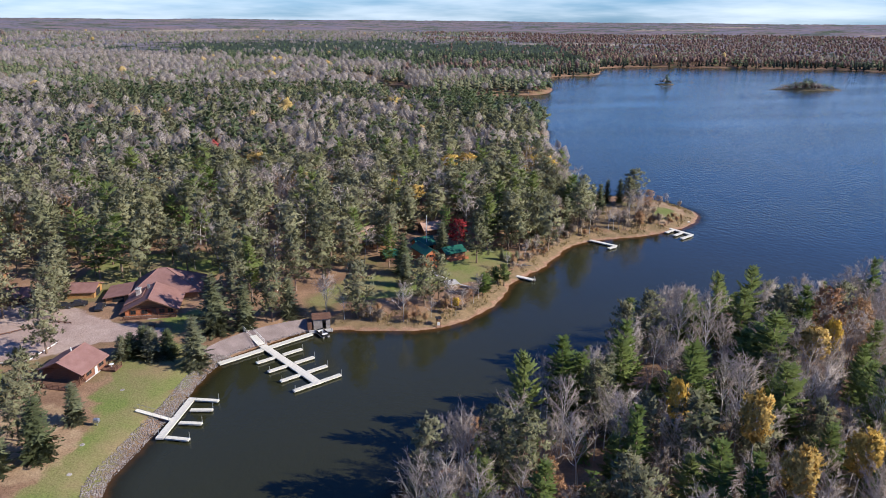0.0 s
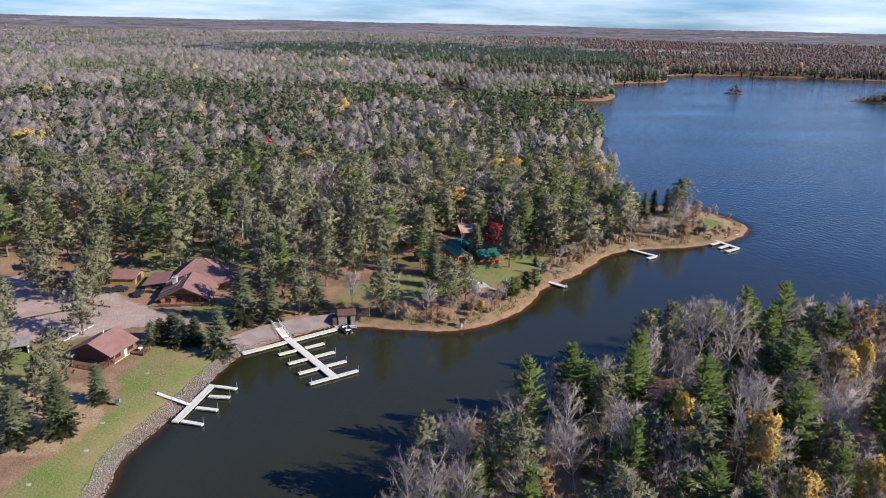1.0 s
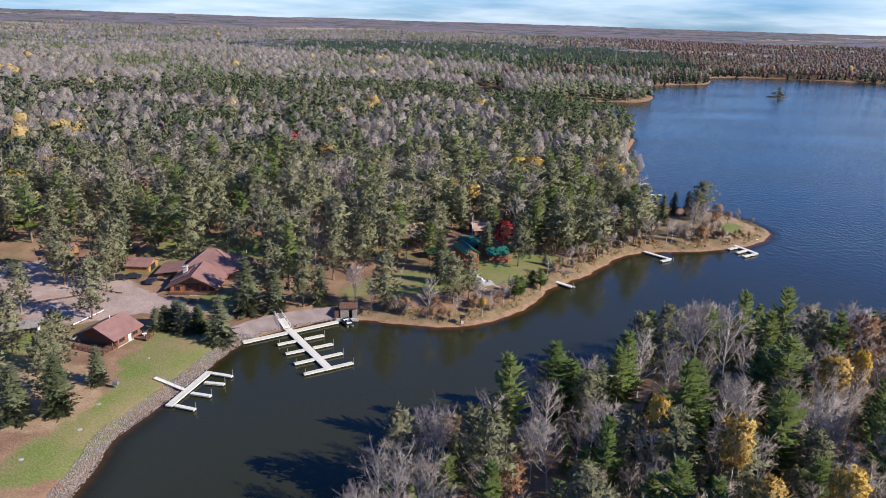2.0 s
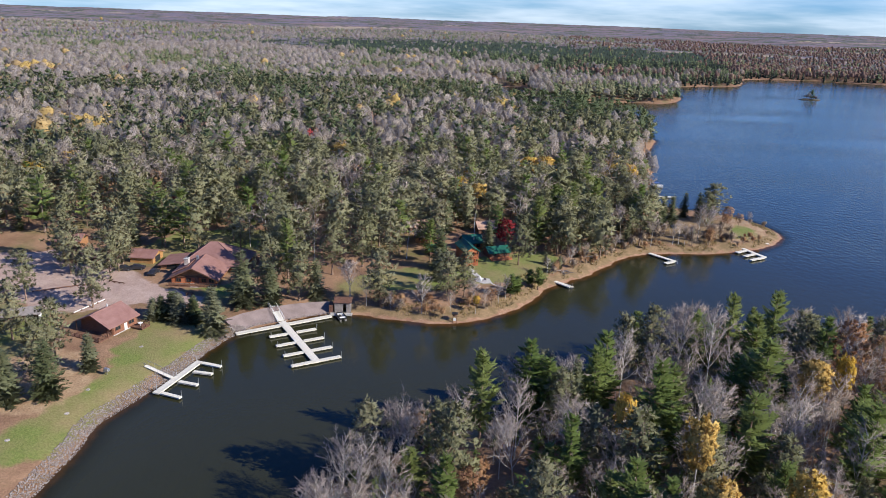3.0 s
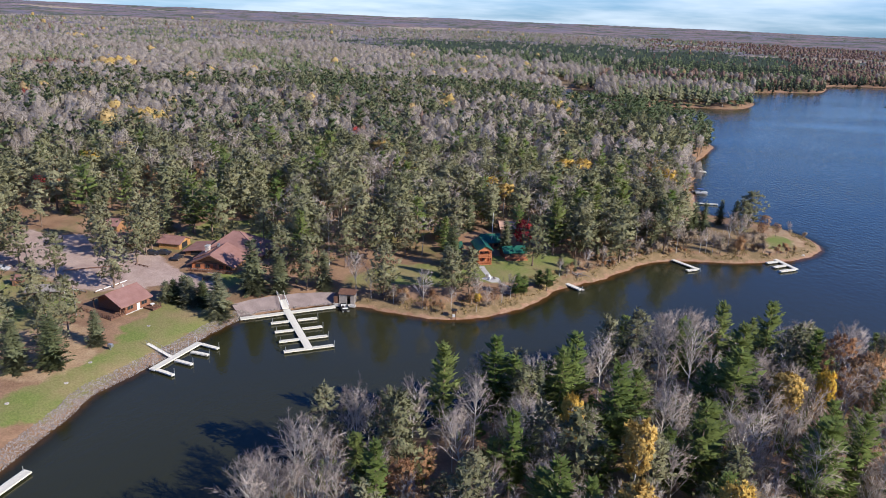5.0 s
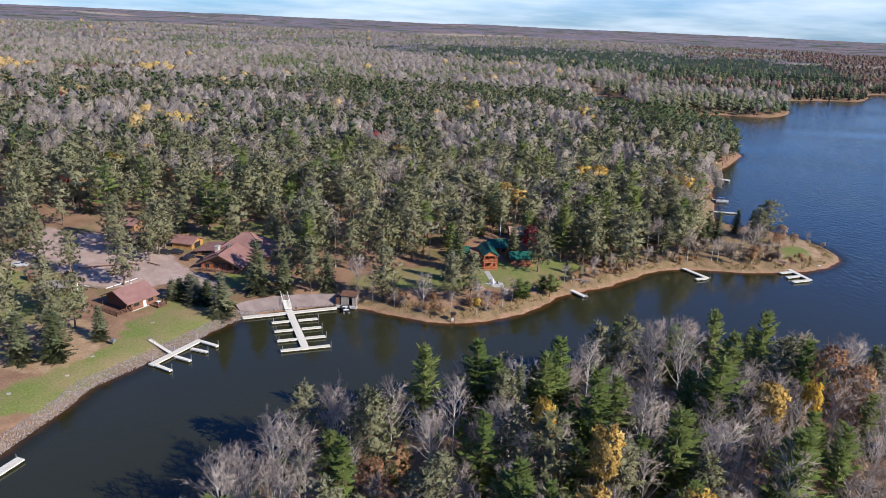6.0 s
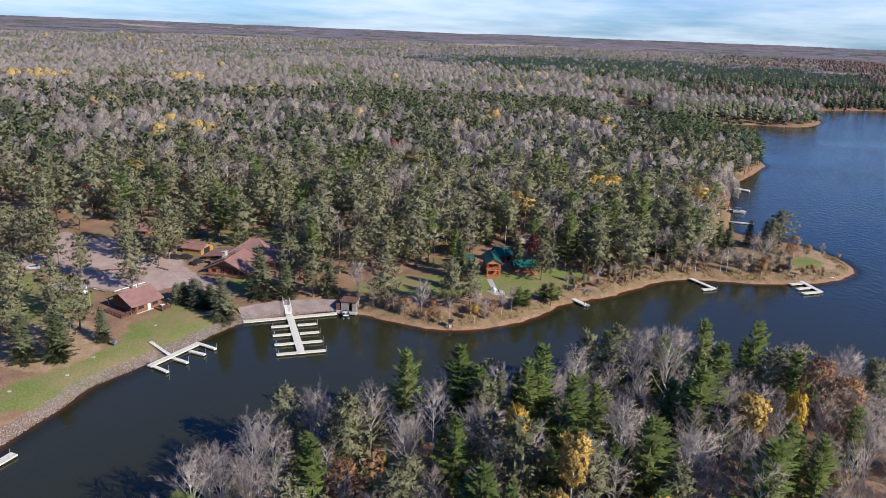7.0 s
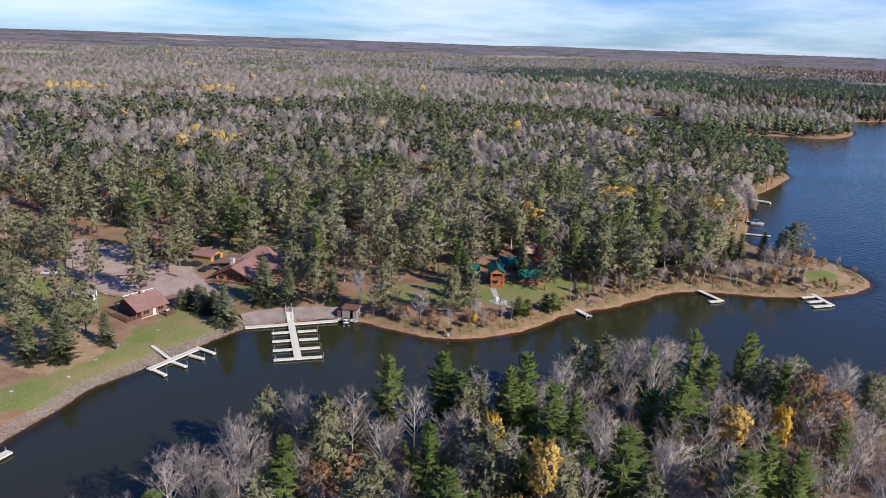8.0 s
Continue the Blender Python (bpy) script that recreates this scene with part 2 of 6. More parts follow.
M_GLASS[2].inputs["Base Color"].default_value = (0.02, 0.025, 0.03, 1)
M_GLASS = M_GLASS[0]
M_BLACK = surface("black_rubber", (0.02, 0.02, 0.022), (0.03, 0.03, 0.03), 3, 20, 0.6)
M_CONCRETE = surface("concrete", (0.48, 0.46, 0.43), (0.38, 0.36, 0.34), 0.7, 14, 0.9)
M_DARKROOF = surface("dark_grey_shingles", (0.10, 0.09, 0.085), (0.15, 0.135, 0.125), 0.8, 12, 0.85)
M_TWIG = surface("dry_brush", (0.30, 0.23, 0.17), (0.40, 0.31, 0.22), 1.0, 10, 0.9)



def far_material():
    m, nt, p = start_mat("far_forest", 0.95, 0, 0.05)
    # mauve of bare hardwoods, pushed towards blue to paint in distance haze
    hazy_hardwood = ramp_mix(nt, noise_fac(nt, 0.006, 6, 0.4, 0.6), (0.165, 0.148, 0.178), (0.215, 0.158, 0.158))
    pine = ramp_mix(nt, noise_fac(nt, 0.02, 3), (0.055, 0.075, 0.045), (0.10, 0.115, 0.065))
    col = ramp_mix(nt, noise_fac(nt, 0.009, 8, 0.48, 0.58, 0.75), hazy_hardwood, pine)
    at = nt.nodes.new("ShaderNodeAttribute")
    at.attribute_name = "open"
    r = nt.nodes.new("ShaderNodeMapRange")
    r.inputs["From Min"].default_value, r.inputs["From Max"].default_value = 0.65, 0.85
    nt.links.new(at.outputs["Fac"], r.inputs["Value"])
    col = ramp_mix(nt, r.outputs[0], col, (0.33, 0.27, 0.20))
    # stand: cloud shade over the far forest, painted in as dark green
    cloud_shade = nt.nodes.new("ShaderNodeAttribute")
    cloud_shade.attribute_name = "stand"
    r2 = nt.nodes.new("ShaderNodeMapRange")
    r2.inputs["From Min"].default_value, r2.inputs["From Max"].default_value = 0.0, 0.2
    nt.links.new(cloud_shade.outputs["Fac"], r2.inputs["Value"])
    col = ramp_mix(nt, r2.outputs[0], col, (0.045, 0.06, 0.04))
    isl = noise_fac(nt, 0.09, 5, 0.25, 0.75)
    mul = nt.nodes.new("ShaderNodeMix")
    mul.data_type, mul.blend_type = "RGBA", "MULTIPLY"
    mul.inputs["Factor"].default_value = 1.0
    nt.links.new(col, mul.inputs["A"])
    nt.links.new(ramp_mix(nt, isl, (0.65, 0.65, 0.65), (1.3, 1.3, 1.3)), mul.inputs["B"])
    nt.links.new(mul.outputs["Result"], p.inputs["Base Color"])
    return m


M_FAR = far_material()

# ---------------------------------------------------------------- the lie of the land
SHORE_CAMP = [(-48, 60), (-53, 82), (-55, 96), (-57, 104), (-56, 112), (-55, 119), (-53.7, 128), (-53, 138), (-51, 149), (-45, 157), (-36, 165.3), (-30, 168.3)]
SHORE_BEACH = [(-24, 168.5), (-15, 168.3), (-5, 168.6), (3, 172), (9, 178), (14, 184.5), (18, 193), (21, 203), (28, 212), (33, 219), (40, 232), (46, 242), (55, 248), (66, 251.5), (75, 255), (84, 259.5)]
SHORE_POINT = [(93, 266), (101, 276), (105, 288), (103, 297), (99, 304), (92, 311), (80, 316), (70, 318), (62, 326), (61, 357), (59, 390), (56, 412), (55, 431), (63, 451), (73, 501), (74, 522)]
SHORE_INLET = [(60, 560), (35, 600), (10, 640), (-20, 665), (-42, 690), (-60, 760), (-84, 820), (-90, 850), (-84, 888), (-60, 882), (-46, 875), (-36, 800), (-24, 748), (0, 735), (18, 743), (47, 765), (75, 775), (105, 785), (121, 822), (128, 870)]
SHORE_FAR = [(118, 940), (130, 1000), (151, 1030), (194, 1065), (226, 1084), (245, 1150), (268, 1244), (360, 1287), (458, 1284), (592, 1257), (667, 1252), (740, 1180), (900, 1150), (1300, 1000), (1500, 600), (1200, 330), (600, 240)]
SHORE_NEAR = [(330, 255), (200, 228), (150, 208), (122, 193), (97, 173), (78, 172), (62, 171), (45, 159), (33, 143), (17, 126), (7, 114), (-4, 104), (-8, 92), (-5, 75), (-4, 58), (3, 42), (-6, 30), (-28, 34)]


def smooth_loop(pts, n=5, closed=True):
    p = np.array(pts, float)
    a, b, c, d = np.roll(p, 1, 0), p, np.roll(p, -1, 0), np.roll(p, -2, 0)
    out = []
    for k in range(n):
        s = k / n
        out.append(0.5 * (2 * b + (c - a) * s + (2 * a - 5 * b + 4 * c - d) * s * s + (3 * b - a - 3 * c + d) * s ** 3))
    return np.stack(out, 1).reshape(-1, 2)


def signed(P, loop):
    """Distance of the points P (n, 2) to a closed loop, positive inside."""
    loop = np.asarray(loop, float)
    best = np.full(len(P), 1e18)
    inside = np.zeros(len(P), bool)
    for a, b in zip(loop, np.roll(loop, -1, 0)):
        ab = b - a
        s = np.clip(((P - a) @ ab) / max(ab @ ab, 1e-9), 0, 1)
        q = P - a - s[:, None] * ab
        best = np.minimum(best, (q * q).sum(1))
        if a[1] != b[1]:
            cross = (P[:, 1] > a[1]) != (P[:, 1] > b[1])
            inside ^= cross & (P[:, 0] < ab[0] * (P[:, 1] - a[1]) / ab[1] + a[0])
    return np.where(inside, 1, -1) * np.sqrt(best)


LAKE = smooth_loop(SHORE_CAMP + SHORE_BEACH + SHORE_POINT + SHORE_INLET + SHORE_FAR + SHORE_NEAR)


def waves2(x, y, scale, seed):
    """Smooth pseudo-random field in about -1 .. 1, from a few crossed sines."""
    r = np.random.RandomState(seed)
    v = np.zeros_like(x, float)
    for k in range(7):
        a, f, ph = r.uniform(0, 6.283), r.uniform(0.6, 2.2) / scale, r.uniform(0, 6.283)
        v += np.sin((x * np.cos(a) + y * np.sin(a)) * f * 6.283 + ph + 1.3 * np.sin((x * np.sin(a) - y * np.cos(a)) * f * 3.1 + 2 * ph))
    return v / 3.7


def inland(P):
    """Metres from the water, negative on the lake."""
    d = -signed(P, LAKE)
    d = d + np.where(P[:, 0] < -44, 0.15, 0.5) * waves2(P[:, 0], P[:, 1], 9.0, 5)
    return d


def height(P, d):
    far = np.hypot(P[:, 0] - 35, P[:, 1])
    h = np.where(d > 0, 2.0 * (1 - np.exp(-d / 4.5)) + 0.014 * np.minimum(d, 120), np.maximum(0.22 * d, -3.0))
    h = h + np.where(d > 3, 0.25 * waves2(P[:, 0], P[:, 1], 45, 8) * np.minimum(d / 30, 1), 0)
    roll = np.clip((far - 1350) / 3400, 0, 1)
    h = h + 58 * roll ** 1.15 * (d > -1e9) + np.where(far > 1500, 7.0 * waves2(P[:, 0], P[:, 1], 1500, 3) * np.minimum(roll * 3, 1) * (1 - roll * 0.6), 0)
    return h


def steps(lo, core_lo, core_hi, hi, fine, grow):
    up = [core_lo]
    while up[-1] < core_hi:
        up.append(up[-1] + fine)
    s = fine
    while up[-1] < hi:
        s = min(s * (1 + grow), 130)
        up.append(up[-1] + s)
    down, s = [core_lo], fine
    while down[-1] > lo:
        s = min(s * (1 + grow), 160)
        down.append(down[-1] - s)
    return np.array(down[:0:-1] + up)


GX = steps(-4850, -140, 110, 4850, 2.3, 0.055)
GY = steps(-1200, 70, 320, 4850, 2.3, 0.022)
PX, PY = np.meshgrid(GX, GY)
GP = np.stack([PX.ravel(), PY.ravel()], 1)
GD = inland(GP)
GH = height(GP, GD)


def on_grid(P, field):
    """Values of a field of the ground's grid at the points P."""
    F = field.reshape(len(GY), len(GX))
    i = np.clip(np.searchsorted(GX, P[:, 0]) - 1, 0, len(GX) - 2)
    j = np.clip(np.searchsorted(GY, P[:, 1]) - 1, 0, len(GY) - 2)
    s = np.clip((P[:, 0] - GX[i]) / (GX[i + 1] - GX[i]), 0, 1)
    t = np.clip((P[:, 1] - GY[j]) / (GY[j + 1] - GY[j]), 0, 1)
    return (F[j, i] * (1 - s) + F[j, i + 1] * s) * (1 - t) + (F[j + 1, i] * (1 - s) + F[j + 1, i + 1] * s) * t


def ground_z(x, y):
    return float(on_grid(np.array([[x, y]], float), GH)[0])


def sheet(name, verts, faces, mats, attrs=(), smooth=True):
    me = bpy.data.meshes.new(name)
    verts, faces = np.asarray(verts, np.float32), np.asarray(faces, np.int32)
    k = faces.shape[1]
    me.vertices.add(len(verts))
    me.vertices.foreach_set("co", verts.ravel())
    me.loops.add(faces.size)
    me.loops.foreach_set("vertex_index", faces.ravel())
    me.polygons.add(len(faces))
    me.polygons.foreach_set("loop_start", np.arange(0, faces.size, k, dtype=np.int32))
    me.polygons.foreach_set("loop_total", np.full(len(faces), k, np.int32))
    if smooth:
        me.polygons.foreach_set("use_smooth", np.ones(len(faces), bool))
    for m in mats:
        me.materials.append(m)
    for key, val in attrs:
        at = me.attributes.new(key, "FLOAT", "POINT")
        at.data.foreach_set("value", np.asarray(val, np.float32))
    me.update(calc_edges=True)
    return me


LAWN_NECK = [(30, 236), (46, 252), (60, 256), (76, 262), (84, 268), (80, 285), (66, 300), (56, 290), (50, 270), (36, 255)]
LAWN_CABIN = [(-57, 92), (-58, 108), (-57, 120), (-55, 135), (-54, 145), (-56, 153), (-64, 156), (-73, 154), (-74, 146), (-70, 138), (-71, 130), (-66, 123), (-65.5, 117), (-66, 110), (-67, 103), (-68.5, 97), (-66, 85)]
LAWN_GAZEBO = [(-8, 209), (-6.4, 216.3), (6.3, 224.3), (13.2, 230.3), (20.7, 232.6), (24, 224.2), (20.5, 211.2), (17, 205), (10, 200), (4.9, 196), (-2, 196), (-8, 201)]
LAWN_MID = [(-36, 183), (-30, 196), (-20, 203), (-11, 201), (-5, 193), (-9, 187), (-25, 183), (-32, 179)]
LAWN_WEST = [(-131, 141), (-120, 143), (-116, 147), (-102, 142.5), (-92, 138), (-86, 129), (-86, 122), (-98, 117), (-125, 116), (-135, 128)]
LAWN_LODGE = [(-92, 190), (-80, 197), (-68, 200), (-66, 214), (-80, 224), (-100, 214), (-106, 198), (-100, 188)]
LAWN_POINT = [(85, 266), (92, 274), (99, 286), (95, 300), (88, 303), (88, 294), (87, 284), (84, 274)]
LAWN_TIP = [(86, 271), (93.6, 275.3), (95.4, 282.1), (91, 291), (84, 281)]
LAWN_FRONT = [(-82, 166.5), (-69, 168), (-66, 160), (-62, 164), (-60, 172), (-64, 178), (-68, 170)]
PARKING = [(-136, 146), (-139, 160), (-150, 170), (-150, 178), (-136, 176), (-126, 187), (-112, 182), (-99, 177), (-88, 170), (-83, 167), (-68, 163), (-66, 158), (-80, 155), (-86, 148), (-96, 145), (-104, 144), (-117, 150), (-124, 147)]
TRACK = [(-122, 126), (-116, 133), (-120, 140), (-126, 145), (-150, 135), (-150, 128)]
DIRT_SPIT = [(-76, 100), (-62, 104), (-66, 116), (-70, 122), (-76, 126), (-90, 122), (-92, 104)]


def cover(loops):
    v = np.full(len(GP), -20.0)
    near = (np.abs(GP[:, 0]) < 200) & (GP[:, 1] > 40) & (GP[:, 1] < 350)
    for lp in loops:
        v[near] = np.maximum(v[near], signed(GP[near], smooth_loop(lp, 3)))
    return np.clip(v, -20, 20)


GRASS = cover([LAWN_CABIN, LAWN_GAZEBO, LAWN_MID, LAWN_WEST, LAWN_LODGE, LAWN_FRONT, LAWN_TIP])
GRAVEL = cover([PARKING])
DIRT = cover([TRACK, DIRT_SPIT, LAWN_POINT])
STRAW = cover([LAWN_NECK])


def ground_material():
    m, nt, p = start_mat("ground_cover", 0.95, 0, 0.1)

    def mask(attr, scale, amount, width):
        at = nt.nodes.new("ShaderNodeAttribute")
        at.attribute_name = attr
        n = noise_fac(nt, scale, 5.0, 0.25, 0.75)
        a = nt.nodes.new("ShaderNodeMath")
        a.operation = "MULTIPLY_ADD"
        nt.links.new(n, a.inputs[0])
        a.inputs[1].default_value = amount
        nt.links.new(at.outputs["Fac"], a.inputs[2])
        r = nt.nodes.new("ShaderNodeMapRange")
        r.interpolation_type = "SMOOTHSTEP"
        r.inputs["From Min"].default_value, r.inputs["From Max"].default_value = amount / 2 - width, amount / 2 + width
        nt.links.new(a.outputs[0], r.inputs["Value"])
        return r.outputs[0]

    needles = ramp_mix(nt, noise_fac(nt, 0.12, 6), (0.22, 0.13, 0.08), (0.33, 0.205, 0.125))
    scrub = ramp_mix(nt, noise_fac(nt, 0.045, 5, 0.52, 0.70), needles, ramp_mix(nt, noise_fac(nt, 0.5, 5), (0.11, 0.125, 0.04), (0.19, 0.165, 0.07)))
    grass = ramp_mix(nt, noise_fac(nt, 0.09, 6, 0.38, 0.68), ramp_mix(nt, noise_fac(nt, 1.5, 5), (0.150, 0.188, 0.047), (0.19, 0.216, 0.066)), (0.27, 0.205, 0.105))
    gravel = ramp_mix(nt, noise_fac(nt, 0.25, 7), (0.35, 0.250, 0.210), (0.45, 0.340, 0.285))
    dirt = ramp_mix(nt, noise_fac(nt, 0.3, 6), (0.31, 0.20, 0.12), (0.40, 0.285, 0.175))
    sand = ramp_mix(nt, noise_fac(nt, 0.5, 6), (0.29, 0.16, 0.10), (0.38, 0.24, 0.155))
    mud = (0.035, 0.03, 0.02)
    straw = ramp_mix(nt, noise_fac(nt, 0.4, 6), (0.195, 0.140, 0.072), (0.30, 0.205, 0.115))
    col = ramp_mix(nt, mask("bank", 0.18, 5.0, 1.2), scrub, straw)
    col = ramp_mix(nt, mask("dirt", 0.25, 3.0, 0.8), col, dirt)
    col = ramp_mix(nt, mask("gravel", 0.2, 3.0, 0.7), col, gravel)
    col = ramp_mix(nt, mask("grass", 0.25, 3.5, 1.0), col, grass)
    col = ramp_mix(nt, mask("sandy", 0.35, 2.5, 0.5), col, sand)
    col = ramp_mix(nt, mask("deep", 0.4, 1.0, 0.8), col, mud)
    grain = noise_fac(nt, 2.5, 6, 0.3, 0.7)
    mul = nt.nodes.new("ShaderNodeMix")
    mul.data_type, mul.blend_type = "RGBA", "MULTIPLY"
    mul.inputs["Factor"].default_value = 0.6
    nt.links.new(col, mul.inputs["A"])
    nt.links.new(ramp_mix(nt, grain, (0.55, 0.55, 0.55), (1.15, 1.15, 1.15)), mul.inputs["B"])
    nt.links.new(mul.outputs["Result"], p.inputs["Base Color"])
    bump(nt, p, grain, 0.5, 0.15)
    return m


nx, ny = len(GX), len(GY)
idx = np.arange(nx * ny).reshape(ny, nx)
QUADS = np.stack([idx[:-1, :-1], idx[:-1, 1:], idx[1:, 1:], idx[1:, :-1]], -1).reshape(-1, 4)
riprap_side = signed(GP, [(-70, 60), (-70, 150), (-50, 175), (-33, 172), (-33, 160), (-45, 140), (-45, 60)]) > 0
SANDY = np.where(riprap_side, -5.0, 0.7 - GD)
SANDY = np.where((GP[:, 1] > 540) & (GD > 0), 0.1 - GD, np.where((GP[:, 1] > 330) & (GD > 0), 0.4 - GD, SANDY))
DEEP = -1.6 - GD
ground = new("ground", sheet("ground", np.c_[GP, GH], QUADS, [ground_material()], (("grass", GRASS), ("gravel", GRAVEL), ("dirt", DIRT), ("sandy", np.clip(SANDY, -20, 20)), ("deep", np.clip(DEEP, -20, 20)), ("bank", np.where(riprap_side, -20, np.where(GP[:, 1] > 400, np.where(np.hypot((GP[:, 0] + 112) / 45, (GP[:, 1] - 925) / 50) < 1, 10, -20), np.maximum(np.clip(4.8 - GD, -20, 20), STRAW)))))))
tagged(ground, "needle-strewn ground with lawns, gravel and sandy shore", "ground", kind="structure")


def water_material():
    m, nt, p = start_mat("lake_water", 0.06, 0, 0.5)
    p.inputs["IOR"].default_value = 1.333
    murk = ramp_mix(nt, noise_fac(nt, 0.012, 4), (0.024, 0.025, 0.011), (0.029, 0.029, 0.013))
    nt.links.new(murk, p.inputs["Base Color"])
    co = nt.nodes.new("ShaderNodeTexCoord").outputs["Object"]
    hs = []
    for sc, st, wt_ in ((0.55, (1.0, 0.6, 1), 1.0), (2.2, (1.0, 0.7, 1), 0.35)):
        mp = nt.nodes.new("ShaderNodeMapping")
        mp.inputs["Scale"].default_value = st
        mp.inputs["Rotation"].default_value = (0, 0, 0.5)
        nt.links.new(co, mp.inputs["Vector"])
        n = nt.nodes.new("ShaderNodeTexNoise")
        n.inputs["Scale"].default_value, n.inputs["Detail"].default_value = sc, 3.0
        nt.links.new(mp.outputs[0], n.inputs["Vector"])
        k = nt.nodes.new("ShaderNodeMath")
        k.operation = "MULTIPLY"
        k.inputs[1].default_value = wt_
        nt.links.new(n.outputs["Fac"], k.inputs[0])
        hs.append(k.outputs[0])
    add = nt.nodes.new("ShaderNodeMath")
    nt.links.new(hs[0], add.inputs[0])
    nt.links.new(hs[1], add.inputs[1])
    # ruffled by wind out on the open lake, calm in the arm between the woods
    at = nt.nodes.new("ShaderNodeAttribute")
    at.attribute_name = "wind"
    b = nt.nodes.new("ShaderNodeBump")
    b.inputs["Distance"].default_value = 0.30
    nt.links.new(at.outputs["Fac"], b.inputs["Strength"])
    nt.links.new(add.outputs[0], b.inputs["Height"])
    nt.links.new(b.outputs[0], p.inputs["Normal"])
    clear = nt.nodes.new("ShaderNodeAttribute")
    clear.attribute_name = "clear"
    tr = nt.nodes.new("ShaderNodeBsdfTransparent")
    tr.inputs["Color"].default_value = (0.62, 0.50, 0.34, 1)
    mx = nt.nodes.new("ShaderNodeMixShader")
    nt.links.new(clear.outputs["Fac"], mx.inputs[0])
    nt.links.new(p.outputs[0], mx.inputs[1])
    nt.links.new(tr.outputs[0], mx.inputs[2])
    nt.links.new(mx.outputs[0], nt.nodes["Material Output"].inputs["Surface"])
    return m


wet = (GD.reshape(ny, nx) < 2.0)
keep = (wet[:-1, :-1] | wet[:-1, 1:] | wet[1:, 1:] | wet[1:, :-1]).ravel()
used, inv = np.unique(QUADS[keep], return_inverse=True)
open_lake = np.clip((GP[used, 1] * 0.75 + GP[used, 0] * 0.65 - 205) / 120, 0, 1)
lake = new("water", sheet("water", np.c_[GP[used], np.zeros(len(used))], inv.reshape(-1, 4), [water_material()], (("clear", np.clip(1 + GD[used] / 6.0, 0, 1) ** 1.5 * 0.75), ("wind", 0.20 + open_lake * np.clip(0.50 + 0.22 * waves2(GP[used, 0] - 0.5 * GP[used, 1], 2.2 * GP[used, 1], 260, 61), 0.2, 0.75)))))
tagged(lake, "dark calm lake water, blue and rippled in the open", "water", kind="structure")

# ---------------------------------------------------------------- trees


class Shape:
    """Collects triangles in lists: verts, faces."""

    def __init__(self):
        self.v, self.f = [], []

    def tri(self, a, b, c):
        n = len(self.v)
        self.v += [a, b, c]
        self.f.append((n, n + 1, n + 2))

    def limb(self, pts, radii, sides=5):
        base = len(self.v)
        for i, (p, r) in enumerate(zip(pts, radii)):
            q = pts[min(i + 1, len(pts) - 1)] - pts[max(i - 1, 0)]
            q = q / (np.linalg.norm(q) + 1e-9)
            s = np.cross(q, (0.31, 0.95, 0.05))
            s = s / (np.linalg.norm(s) + 1e-9)
            t = np.cross(q, s)
            for k in range(sides):
                a = 6.2832 * k / sides
                self.v.append(p + r * (np.cos(a) * s + np.sin(a) * t))
        for i in range(len(pts) - 1):
            for k in range(sides):
                a, b = base + i * sides + k, base + i * sides + (k + 1) % sides
                self.f.append((a, b, b + sides))
                self.f.append((a, b + sides, a + sides))

    def arrays(self):
        return np.array(self.v, np.float32).reshape(-1, 3), np.array(self.f, np.int32).reshape(-1, 3)


def unit(v):
    return v / (np.linalg.norm(v) + 1e-9)


def tuft(s, c, out, size, n, rng, flat=0.5, wide=0.30, face=None):
    """A spray of n leaf or needle fans round c, pointing along out, lying like shingles that face outwards."""
    face = out if face is None else face
    for _ in range(n):
        d = unit(out + rng.normal(0, 0.75, 3) * (1, 1, flat))
        w = unit(np.cross(d, face + rng.normal(0, 0.45, 3)))
        l = size * rng.uniform(0.6, 1.25)
        p = c + rng.normal(0, 0.25, 3) * size
        s.tri(p - w * l * wide, p + w * l * wide, p + d * l)


def skirt(s, c, r, drop, n, rng, rag=0.35):
    """A ragged cone of boughs hanging from c."""
    a0 = rng.uniform(0, 6.28)
    rim = []
    for k in range(2 * n):
        a = a0 + 3.1416 * k / n + rng.uniform(-0.12, 0.12)
        q = r * (rng.uniform(0.85, 1.15) if k % 2 else (1 - rag) * rng.uniform(0.8, 1.1))
        rim.append(c + np.array([np.cos(a) * q, np.sin(a) * q, -drop * rng.uniform(0.7, 1.3) * (1 if k % 2 else 0.75)]))
    for k in range(2 * n):
        s.tri(c, rim[k], rim[(k + 1) % (2 * n)])


def trunk_of(h, r, rng, lean=0.02, top=0.12, sides=6, n=6):
    bend = rng.normal(0, lean, 2) * h
    z = np.linspace(0, 1, n)
    pts = [np.array([bend[0] * q ** 1.6, bend[1] * q ** 1.6, q * h]) for q in z]
    return pts, [r * (1.25 if q == 0 else 1 - (1 - top) * q) for q in z]


def at_height(pts, q):
    k = q * (len(pts) - 1)
    i = min(int(k), len(pts) - 2)
    return pts[i] + (pts[i + 1] - pts[i]) * (k - i)


